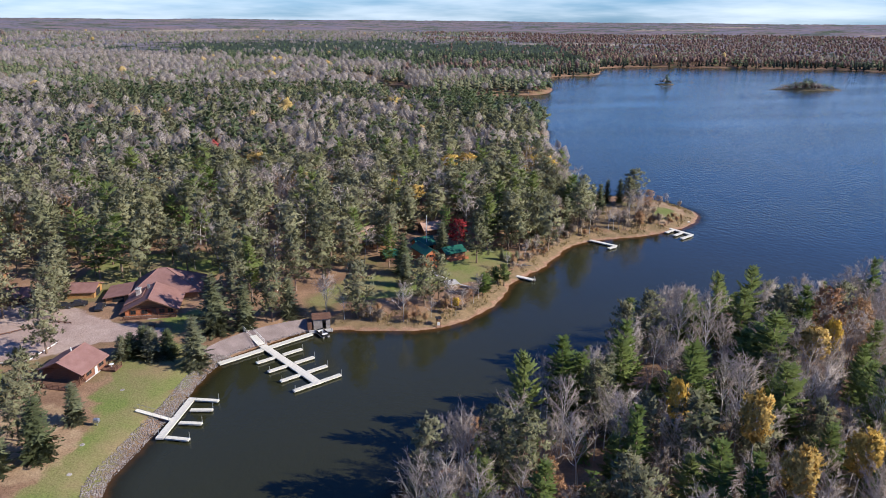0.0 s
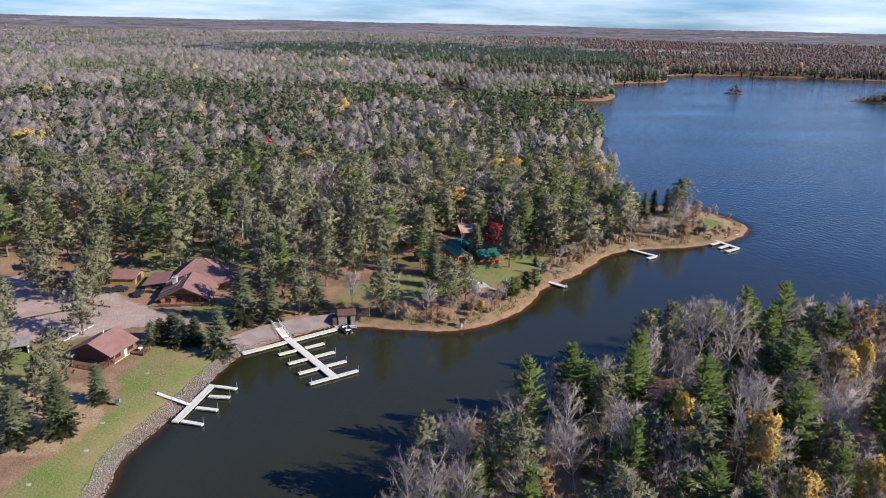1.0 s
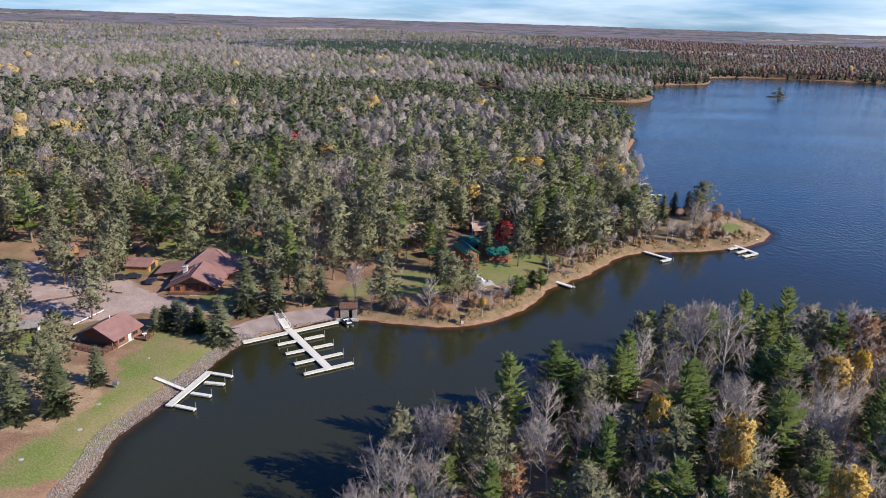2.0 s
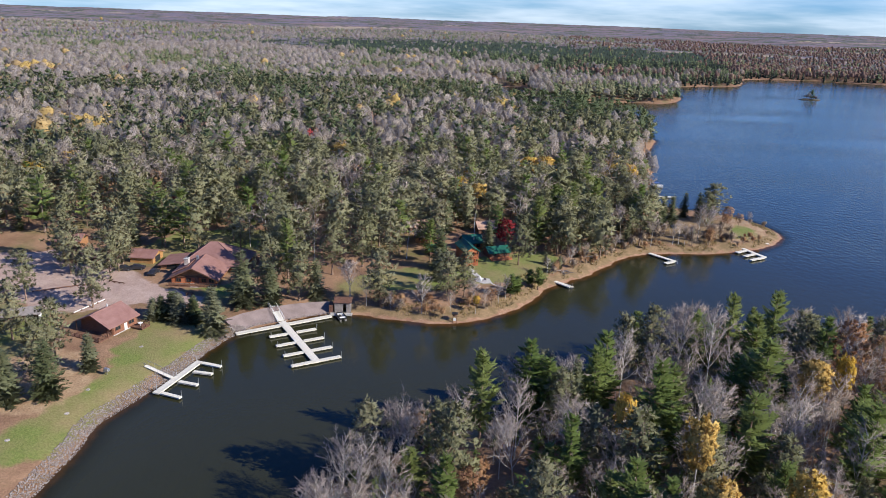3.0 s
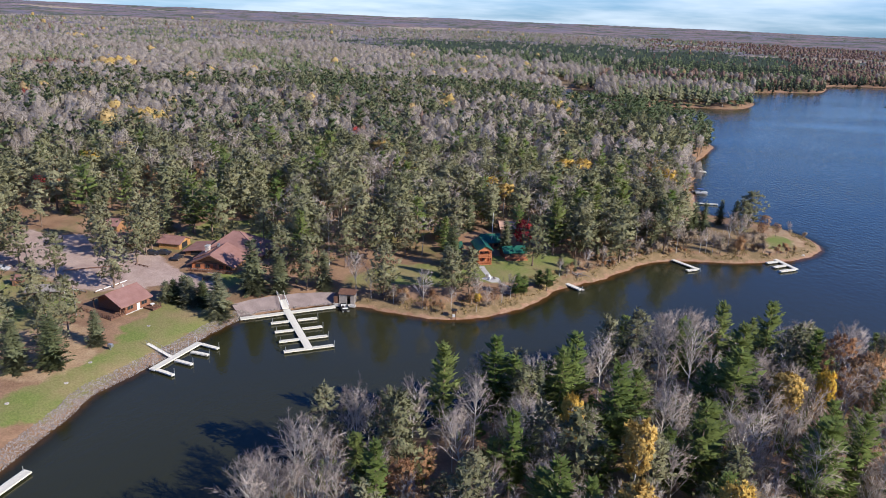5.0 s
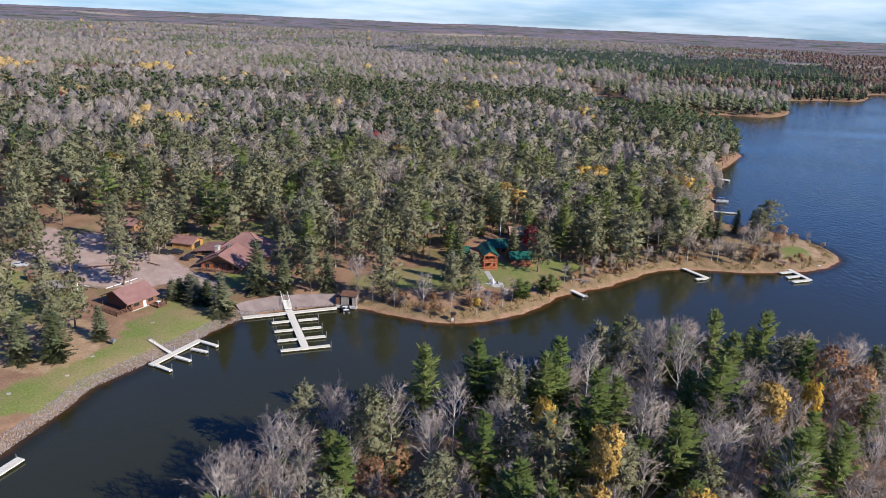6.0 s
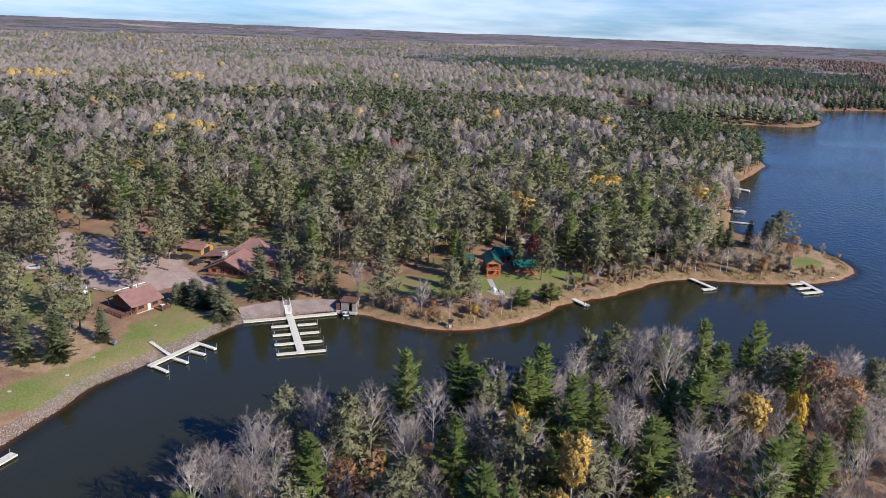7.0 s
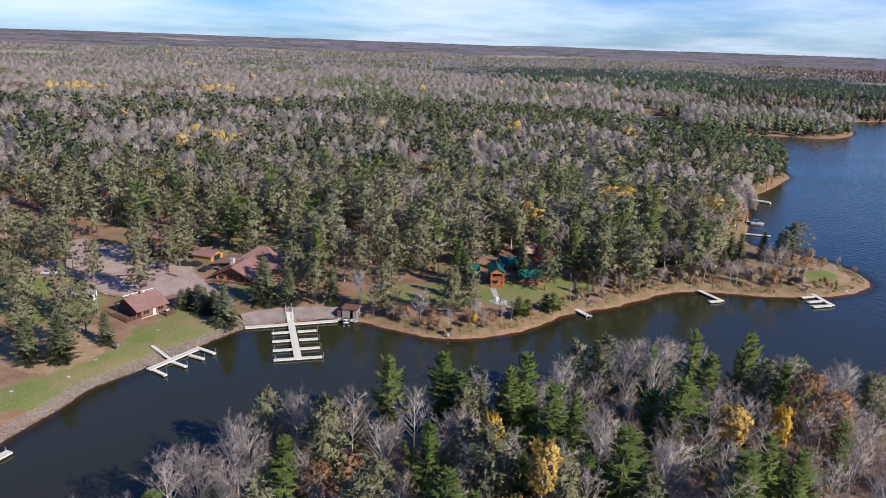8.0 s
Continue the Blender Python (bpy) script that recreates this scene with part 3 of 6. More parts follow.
def bough(s, c, d, reach, n, rng, size, wide, lift, lean=0.9):
    """A flat feathered bough from c along d: side sprays left and right, longer towards the stem, the tip swept by lift."""
    side = unit(np.cross(d, (0, 0, 1.0)) + rng.normal(0, 0.12, 3))
    face = unit(np.cross(side, d))
    for k in range(n + 1):
        f = (k + 0.7) / (n + 0.7)
        sway = (-1) ** k * (lean - 0.45 * f) if k < n else 0.0
        p = c + d * reach * (0.12 + 0.70 * f) + np.array([0, 0, lift * reach * f * f])
        way = unit(d * 0.8 + side * (sway + rng.normal(0, 0.18)) + np.array([0, 0, 0.08 + lift * f + rng.normal(0, 0.12)]))
        l = size * (1.2 - 0.45 * f) * rng.uniform(0.75, 1.25)
        w = unit(np.cross(way, face + rng.normal(0, 0.38, 3))) * l * wide
        s.tri(p - w, p + w, p + way * l)


def white_pine(rng, h=18.0, lv=0):
    """Layered upswept plumes with gaps between the whorls; lv 0 near, 1 middle, 2 far."""
    wood, leaf = Shape(), Shape()
    pts, rad = trunk_of(h, 0.23, rng, 0.012)
    wood.limb(pts, rad, (6, 4, 3)[lv])
    start = rng.uniform(0.12, 0.28)
    q, a0, thin = start, rng.uniform(0, 6.283), rng.uniform(0.85, 1.15)
    while q < 0.985:
        rel = (q - start) / (1 - start)
        reach = (4.9 * (1 - rel) ** 0.62 * min(1, 0.55 + 1.5 * rel) + 0.45) * rng.uniform(0.5, 1.25) * thin
        per = (5, 4, 4)[lv]
        turn = rng.uniform(0, 6.283)
        for k in range(per):
            if rel < 0.9 and rng.rand() < 0.18:
                continue
            a = turn + 6.283 * k / per + rng.uniform(-0.4, 0.4)
            d = unit(np.array([np.cos(a), np.sin(a), rng.uniform(-0.08, 0.16) + 0.75 * rel * rel]))
            c = at_height(pts, min(1, q + rng.uniform(-0.012, 0.012)))
            l = reach * rng.uniform(0.7, 1.15) * (1 + 0.25 * np.cos(a - a0))
            if lv == 0 and rel < 0.75 and k % 2:
                wood.limb([c, c + d * l * 0.7], [0.05, 0.02], 3)
            bough(leaf, c, d, l, max(2 if lv < 2 else 1, int(round(l * (2.7, 1.4, 0.6)[lv]))), rng, (1.25, 1.7, 2.3)[lv], (0.34, 0.36, 0.38)[lv], 0.16)
        q += (0.050, 0.078, 0.135)[lv] * rng.uniform(0.8, 1.25)
    for q in np.linspace(start + 0.1, 0.92, (6, 4, 3)[lv]):
        skirt(leaf, at_height(pts, min(q + 0.06, 1)), (1.7 if lv < 2 else 2.3) * (1 - (q - start) / (1 - start)) ** 0.8 + 0.2, 1.8, 4, rng, 0.5)
    tuft(leaf, pts[-1], np.array([0, 0, 1.0]), 1.0, 5, rng)
    return wood, leaf


def red_pine(rng, h=17.0, lv=0):
    """A bare trunk and a rounded crown of needle clumps at the ends of the limbs."""
    wood, leaf = Shape(), Shape()
    pts, rad = trunk_of(h * 0.96, 0.22, rng, 0.02)
    wood.limb(pts, rad, (6, 4, 3)[lv])
    start = rng.uniform(0.12, 0.32)
    n = int((62, 32, 14)[lv] * rng.uniform(0.85, 1.15))
    a0 = rng.uniform(0, 6.283)
    for k in range(n):
        q = start + (1 - start) * (k + rng.rand()) / n
        rel = (q - start) / (1 - start)
        a = k * 2.4 + rng.uniform(-0.4, 0.4)
        reach = (3.7 * abs(np.sin(np.clip(0.24 + rel * 0.74, 0, 1) * 3.1415)) ** 0.65 * rng.uniform(0.55, 1.12) + 0.3) * (1 + 0.2 * np.cos(a - a0))
        d = np.array([np.cos(a), np.sin(a), rng.uniform(-0.1, 0.35)])
        c = at_height(pts, q)
        tip = c + d * reach
        if lv == 0:
            wood.limb([c, (c + tip) / 2 - (0, 0, 0.06 * reach), tip], [0.055, 0.035, 0.015], 3)
        for j in range((2, 2, 1)[lv]):
            p = c + d * reach * ((0.92 - 0.4 * j) if lv < 2 else 0.7) + rng.normal(0, 0.25, 3)
            tuft(leaf, p, unit(d * 0.7 + np.array([0, 0, 0.45])), (0.92, 1.2, 1.85)[lv], (9, 7, 6)[lv], rng, 1.0, (0.30, 0.31, 0.34)[lv], unit(np.array([d[0] * 0.7, d[1] * 0.7, 0.8])))
    for q in np.linspace(start + 0.14, 0.92, (5, 4, 3)[lv]):
        rel = (q - start) / (1 - start)
        skirt(leaf, at_height(pts, min(q + 0.08, 1)), 2.2 * np.sin((0.3 + 0.65 * rel) * 3.1415) + 0.25, 1.6, 4, rng, 0.5)
    tuft(leaf, pts[-1] + (0, 0, 0.1), np.array([0, 0, 0.8]), 1.0, 6, rng, 0.9)
    return wood, leaf


def spruce(rng, h=13.0, lv=0, wide=1.0):
    """A cone of drooping feathered boughs down to the ground."""
    wood, leaf = Shape(), Shape()
    pts, rad = trunk_of(h, 0.17, rng, 0.006)
    wood.limb(pts, rad, (5, 3, 3)[lv])
    layers = (22, 12, 7)[lv]
    for i in range(layers):
        q = 0.04 + 0.93 * i / layers
        reach = (0.24 * h * wide) * (1 - q) ** 0.85 * rng.uniform(0.75, 1.18) + 0.2
        c = at_height(pts, q)
        skirt(leaf, c + (0, 0, 0.35 * reach), reach * (0.55 if lv < 2 else 0.75), 0.6 * reach + 0.2, 4, rng, 0.4)
        per = ((8 if q < 0.6 else 6), 5, 3)[lv]
        turn = rng.uniform(0, 6.283)
        for k in range(per):
            a = turn + 6.283 * k / per + rng.uniform(-0.35, 0.35)
            d = unit(np.array([np.cos(a), np.sin(a), -0.32 + 0.75 * q + rng.uniform(-0.1, 0.1)]))
            l = reach * rng.uniform(0.75, 1.2)
            bough(leaf, c, d, l, max(1, int(round(l * (1.9, 1.0, 0.5)[lv]))), rng, (1.0, 1.35, 2.0)[lv], (0.34, 0.38, 0.42)[lv], 0.05, 0.8)
    tuft(leaf, pts[-1], np.array([0, 0, 1.0]), 0.7, 4, rng)
    return wood, leaf


def broadleaf(rng, h=15.0, lv=0, stems=1, spread=1.0):
    """Bare limbs, branching upwards into a rounded crown of fine twigs."""
    wood, leaf = Shape(), Shape()
    fine = lv == 0
    for st in range(stems):
        off = np.array([rng.normal(0, 0.25), rng.normal(0, 0.25), 0]) if stems > 1 else np.zeros(3)
        hh = h * (1 if st == 0 else rng.uniform(0.75, 0.95))
        pts, rad = trunk_of(hh * 0.93, 0.14 if stems == 1 else 0.11, rng, 0.04 if stems == 1 else 0.12, 0.1)
        pts = [p + off for p in pts]
        wood.limb(pts, rad, 5 if fine else 3)
        start = rng.uniform(0.30, 0.46)
        nl = int((19 if fine else 10) / (1 if stems == 1 else 1.5))
        for k in range(nl):
            q = start + (0.97 - start) * (k + rng.rand()) / nl
            rel = (q - start) / (1 - start)
            a = k * 2.4 + rng.uniform(-0.5, 0.5)
            l = hh * 0.30 * (1.08 - 0.68 * rel) * rng.uniform(0.75, 1.15) * spread
            d = unit(np.array([np.cos(a), np.sin(a), rng.uniform(0.9, 1.9)]))
            c = at_height(pts, q)
            mid, tip = c + d * l * 0.5, c + d * l + np.array([0, 0, 0.15 * l])
            if fine:
                wood.limb([c, mid, tip], [0.065, 0.042, 0.014], 3)
            else:
                w = np.cross(d, (0.3, 0.2, 0.9)) * 0.09
                wood.tri(c - w, c + w, tip)
            ns = 5 if fine else 3
            for j in range(ns):
                f = 0.3 + 0.7 * (j + rng.rand()) / ns
                p = c + (tip - c) * f
                e = unit(d + rng.normal(0, 0.42, 3) + (0, 0, 0.12))
                sl = l * rng.uniform(0.4, 0.62)
                w = unit(np.cross(e, rng.normal(0, 1, 3))) * (0.034 if fine else 0.07)
                leaf.tri(p - w, p + w, p + e * sl)
                for _ in range(10 if fine else 6):
                    b = p + e * sl * rng.uniform(0.2, 1.0)
                    e2 = unit(e + rng.normal(0, 0.55, 3))
                    w2 = unit(np.cross(e2, rng.normal(0, 1, 3))) * (0.028 if fine else 0.055)
                    leaf.tri(b - w2, b + w2, b + e2 * rng.uniform(0.6, 1.5) * (1 if fine else 1.4))
    return wood, leaf


def leafy(rng, h=13.0, lv=0, full=1.0, wide=0.2, low=0.4):
    """A tree still in leaf: stem, limbs and a rounded crown of leaf clumps, uneven in outline; full: how thickly it is leaved."""
    wood, leaf = Shape(), Shape()
    pts, rad = trunk_of(h * 0.93, 0.14, rng, 0.03, 0.15)
    wood.limb(pts, rad, (5, 3)[lv])
    low = low + rng.uniform(-0.05, 0.05)
    lobes = [(rng.uniform(0, 6.283), rng.uniform(0.1, 0.9), rng.uniform(0.75, 1.2)) for _ in range(9)]
    for k in range((170, 40)[lv]):
        rel = (k + rng.rand()) / (170, 40)[lv]
        a = k * 2.4 + rng.uniform(-0.4, 0.4)
        lobe = max(g - 0.5 * abs(np.sin((a - la) / 2)) - 0.6 * abs(rel - lq) for la, lq, g in lobes)
        r = h * wide * np.sin((0.14 + 0.80 * rel) * 3.1416) ** 0.6 * np.clip(lobe + 0.25, 0.6, 1.15) * rng.uniform(0.55, 1.05)
        c = at_height(pts, low + (0.99 - low) * rel)
        out = np.array([np.cos(a), np.sin(a), rng.uniform(0.0, 0.7) + 0.6 * (rel - 0.4)])
        p = c + out * r
        if lv == 0 and k % 4 == 0:
            wood.limb([c - (0, 0, 0.3 * r), p], [0.045, 0.012], 3)
        if rng.rand() < full:
            tuft(leaf, p, unit(out + (0, 0, 0.2)), (0.42, 0.95)[lv], (20, 7)[lv], rng, 1.0, 0.5, unit(out + (0, 0, 0.5)))
        else:
            for _ in range((8, 5)[lv]):
                e = unit(out + rng.normal(0, 0.5, 3) + (0, 0, 0.4))
                w = unit(np.cross(e, rng.normal(0, 1, 3))) * (0.03, 0.06)[lv]
                leaf.tri(p - w, p + w, p + e * rng.uniform(0.7, 1.6))
    return wood, leaf


def far_conifer(rng, h=17.0, narrow=1.0, layers=5, sprays=14, dome=False):
    """Ragged skirts and a few sprays for woods seen from afar."""
    wood, leaf = Shape(), Shape()
    wood.limb([np.zeros(3), np.array([0, 0, h * 0.8])], [0.22, 0.1], 3)
    low = 0.25 if dome else 0.16
    for k in range(layers):
        q = (k + 0.8) / layers
        r = 3.7 * narrow * ((np.sin((0.35 + 0.6 * q) * 3.1415) ** 0.7) if dome else (1.08 - q) ** 0.75) + 0.15
        c = np.array([rng.normal(0, 0.2), rng.normal(0, 0.2), h * (low + (1.0 - low) * q)])
        skirt(leaf, c, r, h * (1 - low) / layers * (0.9 if dome else 1.3), 4, rng, 0.45)
    for k in range(sprays):
        q = (k + 0.5) / sprays
        r = 3.7 * narrow * ((np.sin((0.3 + 0.62 * q) * 3.1415) ** 0.7) if dome else (1.0 - q) ** 0.75) + 0.2
        a = k * 2.4
        d = np.array([np.cos(a), np.sin(a), 0.15])
        tuft(leaf, np.array([0, 0, h * (low + (0.95 - low) * q)]) + d * r * 0.55, unit(d), 1.7, 1, rng, 0.5, 0.36, unit(np.array([d[0], d[1], 0.9])))
    return wood, leaf


def puff(s, c, r, low, high, rings, sides, rng):
    """A ragged egg-shaped hull of fine boughs, open below."""
    rows = []
    for i in range(rings):
        f = (i + 0.15) / rings
        a0 = rng.uniform(0, 6.283)
        rows.append([c + np.array([np.cos(a), np.sin(a), 0]) * r * np.sin((0.18 + 0.80 * f) * 3.1416) ** 0.6 * rng.uniform(0.72, 1.22) + np.array([0, 0, low + (high - low) * f + rng.normal(0, 0.35)]) for a in (a0 * 0.1 + 6.283 * k / sides for k in range(sides))])
    top = c + np.array([rng.normal(0, 0.3), rng.normal(0, 0.3), high])
    for lo, hi in zip(rows, rows[1:]):
        for k in range(sides):
            j = (k + 1) % sides
            s.tri(lo[k], lo[j], hi[j])
            s.tri(lo[k], hi[j], hi[k])
    for k in range(sides):
        s.tri(rows[-1][k], rows[-1][(k + 1) % sides], top)


def far_bare(rng, h=15.0, rings=4, sides=6, stems=3):
    """Pale upright stems, each under its own soft egg of fine boughs, for bare woods seen from afar."""
    wood, leaf = Shape(), Shape()
    for n in range(stems):
        b = np.array([rng.normal(0, 1.5), rng.normal(0, 1.5), 0]) * (stems > 1)
        top = h * rng.uniform(0.8, 1.05)
        lean = np.array([rng.normal(0, 0.4), rng.normal(0, 0.4), 0])
        p = b + lean + np.array([0, 0, top * 0.95])
        wood.tri(b + (-0.15, 0, 0), b + (0.15, 0.05, 0), p)
        wood.tri(b + (0, -0.15, 0), b + (0.05, 0.15, 0), p)
        puff(leaf, b + lean, h * rng.uniform(0.11, 0.16) * (1.0 if stems > 1 else 1.5), top * rng.uniform(0.40, 0.52), top, rings, sides, rng)
    return wood, leaf


def far_leafy(rng, h=13.0, lobes=3, rings=3, sides=5):
    """A stem under two or three merged lobes of leaf with loose sprays, for trees in leaf seen from afar."""
    wood, leaf = Shape(), Shape()
    wood.limb([np.zeros(3), np.array([0, 0, h * 0.7])], [0.16, 0.08], 3)
    for n in range(lobes):
        a = 6.283 * n / lobes + rng.uniform(-0.5, 0.5)
        off = np.array([np.cos(a), np.sin(a), 0]) * h * 0.09 * (lobes > 1)
        puff(leaf, off, h * rng.uniform(0.13, 0.19) * (1.0 if lobes > 1 else 1.35), h * rng.uniform(0.32, 0.45), h * rng.uniform(0.8, 1.0), rings, sides, rng)
    for n in range(4 * lobes):
        a = 2.4 * n
        d = np.array([np.cos(a), np.sin(a), 0.4])
        tuft(leaf, d * h * 0.17 + np.array([0, 0, h * rng.uniform(0.45, 0.9)]), unit(d), 1.2, 1, rng, 0.8, 0.4)
    return wood, leaf


MAKERS = {
    "white_pine": lambda r, lv: white_pine(r, 18, lv),
    "red_pine": lambda r, lv: red_pine(r, 17, lv),
    "spruce": lambda r, lv: spruce(r, 14, lv),
    "bare": lambda r, lv: broadleaf(r, 15, lv, 1 if r.rand() < 0.7 else 2),
    "yellow": lambda r, lv: leafy(r, 13, lv, 0.95, 0.14, 0.66),
    "russet": lambda r, lv: leafy(r, 13, lv, 0.6, 0.2),
    "maple": lambda r, lv: leafy(r, 11, lv, 0.9, 0.22, 0.32),
}
PLAIN = {
    "white_pine": ("pine_tree", "tall white pine with layered green plumes", "tree"),
    "red_pine": ("pine_tree", "olive-green pine with a bare trunk and clumped crown", "tree"),
    "spruce": ("spruce_tree", "dark green conical spruce with branches to the ground", "tree"),
    "bare": ("bare_tree", "leafless grey birch with pale trunk and fine twigs", "tree"),
    "yellow": ("aspen_tree", "aspen in bright yellow autumn leaf", "tree"),
    "russet": ("oak_tree", "small oak holding russet brown leaves", "tree"),
    "maple": ("maple_tree", "maple in crimson autumn leaf", "tree"),
}


def rounded(v, f, crisp=0.28):
    """Faces turned outwards and soft normals that follow the crown's round form."""
    tri = v[f]
    g = np.cross(tri[:, 1] - tri[:, 0], tri[:, 2] - tri[:, 0])
    g = g / (np.linalg.norm(g, axis=1, keepdims=True) + 1e-9)
    lo, hi = v[:, 2].min(), v[:, 2].max()
    mid = np.array([v[:, 0].mean(), v[:, 1].mean(), lo + 0.35 * (hi - lo)])
    out = (v - mid) * (1, 1, 0.55)
    out = out / (np.linalg.norm(out, axis=1, keepdims=True) + 1e-9)
    back = (g * out[f].mean(1)).sum(1) < 0
    f = np.where(back[:, None], f[:, ::-1], f)
    g = np.where(back[:, None], -g, g)
    n = 0.62 * out
    np.add.at(n, f.ravel(), np.repeat(crisp * g, 3, 0))
    return f, n / (np.linalg.norm(n, axis=1, keepdims=True) + 1e-9)


def set_normals(me, n):
    at = me.attributes.new("custom_normal", "FLOAT_VECTOR", "POINT")
    at.data.foreach_set("vector", np.asarray(n, np.float32).ravel())


def mesh_of(name, shape, mat, smooth):
    v, f = shape.arrays()
    if smooth:
        return sheet(name, v, f, [mat])
    f, n = rounded(v, f)
    me = sheet(name, v, f, [mat])
    set_normals(me, n)
    return me


TREES = {}
for kind in KINDS:
    rng = np.random.RandomState(40 + KINDS.index(kind))
    TREES[kind] = []
    for n in range(4 if kind in ("white_pine", "red_pine", "bare") else 2):
        wood, leaf = MAKERS[kind](rng, 0)
        TREES[kind].append((mesh_of("trunk", wood, M_PALE if kind in ("bare", "yellow") else M_BARK, True), mesh_of("crown", leaf, M_LEAF[kind], False)))


def tree(kind, x, y, scale=1.0, turn=0.0, variant=0, group="", label="", slim=1.0):
    name, text, cat = PLAIN[kind]
    tr, cr = TREES[kind][variant % len(TREES[kind])]
    base = new(name)
    base.empty_display_size = 0.5
    for nm, me in (("trunk", tr), ("crown", cr)):
        ob = new(nm, me)
        ob.parent = base
    base.matrix_basis = pose(x, y, ground_z(x, y) - 0.12, 0, 0, turn) @ Matrix.Diagonal((scale * slim, scale * slim, scale, 1))
    return tagged(base, label or text, cat, group)


def woods(name, kind, templates, places, label, close=False):
    """One object of many trees. places: rows of x, y, z, turn, scale, tint, breadth."""
    if not len(places):
        return None
    V, F, M, T, N, at = [], [], [], [], [], 0
    pick = np.arange(len(places)) % len(templates)
    for n, (wood, leaf) in enumerate(templates):
        rows = places[pick == n]
        if not len(rows):
            continue
        wv, wf = wood.arrays()
        lv, lf = leaf.arrays()
        lf, ln = rounded(lv, lf, 0.18 if close else 0.12)
        wn = wv * (1, 1, 0) + (0.001, 0, 0)
        wn = wn / np.linalg.norm(wn, axis=1, keepdims=True)
        nv = np.concatenate([wn, ln])
        v = np.concatenate([wv, lv]) if len(wv) else lv
        f = np.concatenate([wf, lf + len(wv)]) if len(wf) else lf
        mi = np.r_[np.zeros(len(wf), np.int32), np.ones(len(lf), np.int32)]
        c, s = np.cos(rows[:, 3]), np.sin(rows[:, 3])
        x = (v[None, :, 0] * c[:, None] - v[None, :, 1] * s[:, None]) * rows[:, 4:5] * rows[:, 6:7] + rows[:, 0:1]
        y = (v[None, :, 0] * s[:, None] + v[None, :, 1] * c[:, None]) * rows[:, 4:5] * rows[:, 6:7] + rows[:, 1:2]
        z = v[None, :, 2] * rows[:, 4:5] + rows[:, 2:3]
        V.append(np.stack([x, y, z], -1).reshape(-1, 3))
        N.append(np.stack([nv[None, :, 0] * c[:, None] - nv[None, :, 1] * s[:, None], nv[None, :, 0] * s[:, None] + nv[None, :, 1] * c[:, None], np.repeat(nv[None, :, 2], len(rows), 0)], -1).reshape(-1, 3))
        F.append((f[None] + (np.arange(len(rows)) * len(v))[:, None, None]).reshape(-1, 3) + at)
        M.append(np.tile(mi, len(rows)))
        T.append(np.repeat(rows[:, 5], len(v)))
        at += len(rows) * len(v)
    me = sheet(name, np.concatenate(V), np.concatenate(F), [(M_PALE if close else M_STEM) if kind in ("bare", "yellow") else M_BARK, (M_CLOSE if close else M_WOODS)[kind]], (("tint", np.concatenate(T)),))
    set_normals(me, np.concatenate(N))
    me.polygons.foreach_set("material_index", np.concatenate(M).astype(np.int32))
    return tagged(new(name, me), label, "woods", kind="stuff")


def scatter(x0, x1, y0, y1, gap, seed):
    rng = np.random.RandomState(seed)
    xs, ys = np.meshgrid(np.arange(x0, x1, gap), np.arange(y0, y1, gap))
    P = np.stack([xs.ravel(), ys.ravel()], 1)
    return P + rng.uniform(-0.46, 0.46, P.shape) * gap, rng


CLEAR = [[(1, 186), (-6, 195), (-10, 203), (-8, 212), (3, 214), (14, 222), (23, 226), (26, 218), (18, 203), (13, 190)], LAWN_CABIN, LAWN_GAZEBO, LAWN_MID, LAWN_WEST, LAWN_POINT, LAWN_FRONT, PARKING, TRACK]
BUILT = [
    [(-94, 176), (-84, 166), (-66, 168), (-60, 178), (-62, 192), (-80, 196), (-104, 190), (-104, 178)],
    [(-88, 130), (-68, 128), (-66, 150), (-88, 150)],
    [(-24, 214), (-12, 206), (4, 208), (14, 220), (10, 232), (-6, 240), (-28, 244)],
    [(-10, 240), (8, 240), (8, 256), (-10, 256)],
    [(-31, 170), (-8, 170), (6, 176), (10, 184), (0, 192), (-12, 202), (-30, 200), (-42, 186)],
    [(-92, 98), (-84, 128), (-100, 150), (-128, 150), (-152, 120), (-110, 90)],
    [(56, 246), (106, 258), (112, 314), (72, 324), (59, 330), (57, 290)],
    [(-62, 166), (-38, 162), (-36, 177), (-60, 186)],
    [(-96, 150), (-62, 148), (-56, 160), (-60, 176), (-92, 172)],
    [(-52, 150), (-38, 166), (-26, 168), (-24, 172), (-40, 176), (-56, 168), (-60, 150)],
    [(-60, 80), (-58, 120), (-52, 150), (-72, 160), (-78, 130), (-76, 100), (-70, 78)],
]


def free_of(P, loops, margin):
    ok = np.ones(len(P), bool)
    for lp in loops:
        lp = np.asarray(lp, float)
        box = (P[:, 0] > lp[:, 0].min() - 9) & (P[:, 0] < lp[:, 0].max() + 9) & (P[:, 1] > lp[:, 1].min() - 9) & (P[:, 1] < lp[:, 1].max() + 9)
        if box.any():
            ok[box] &= signed(P[box], lp) < -margin
    return ok


def bogs(P):
    """Open heath in long patches among the far woods: above 0.75."""
    return np.where(np.hypot(P[:, 0] - 35, P[:, 1]) > 1900, waves2(P[:, 0] * 0.35, P[:, 1], 420, 12), -1.0)


def in_sector(P):
    return (P[:, 0] > -1.62 * P[:, 1] + 35) & (P[:, 0] < 0.66 * P[:, 1] + 125)


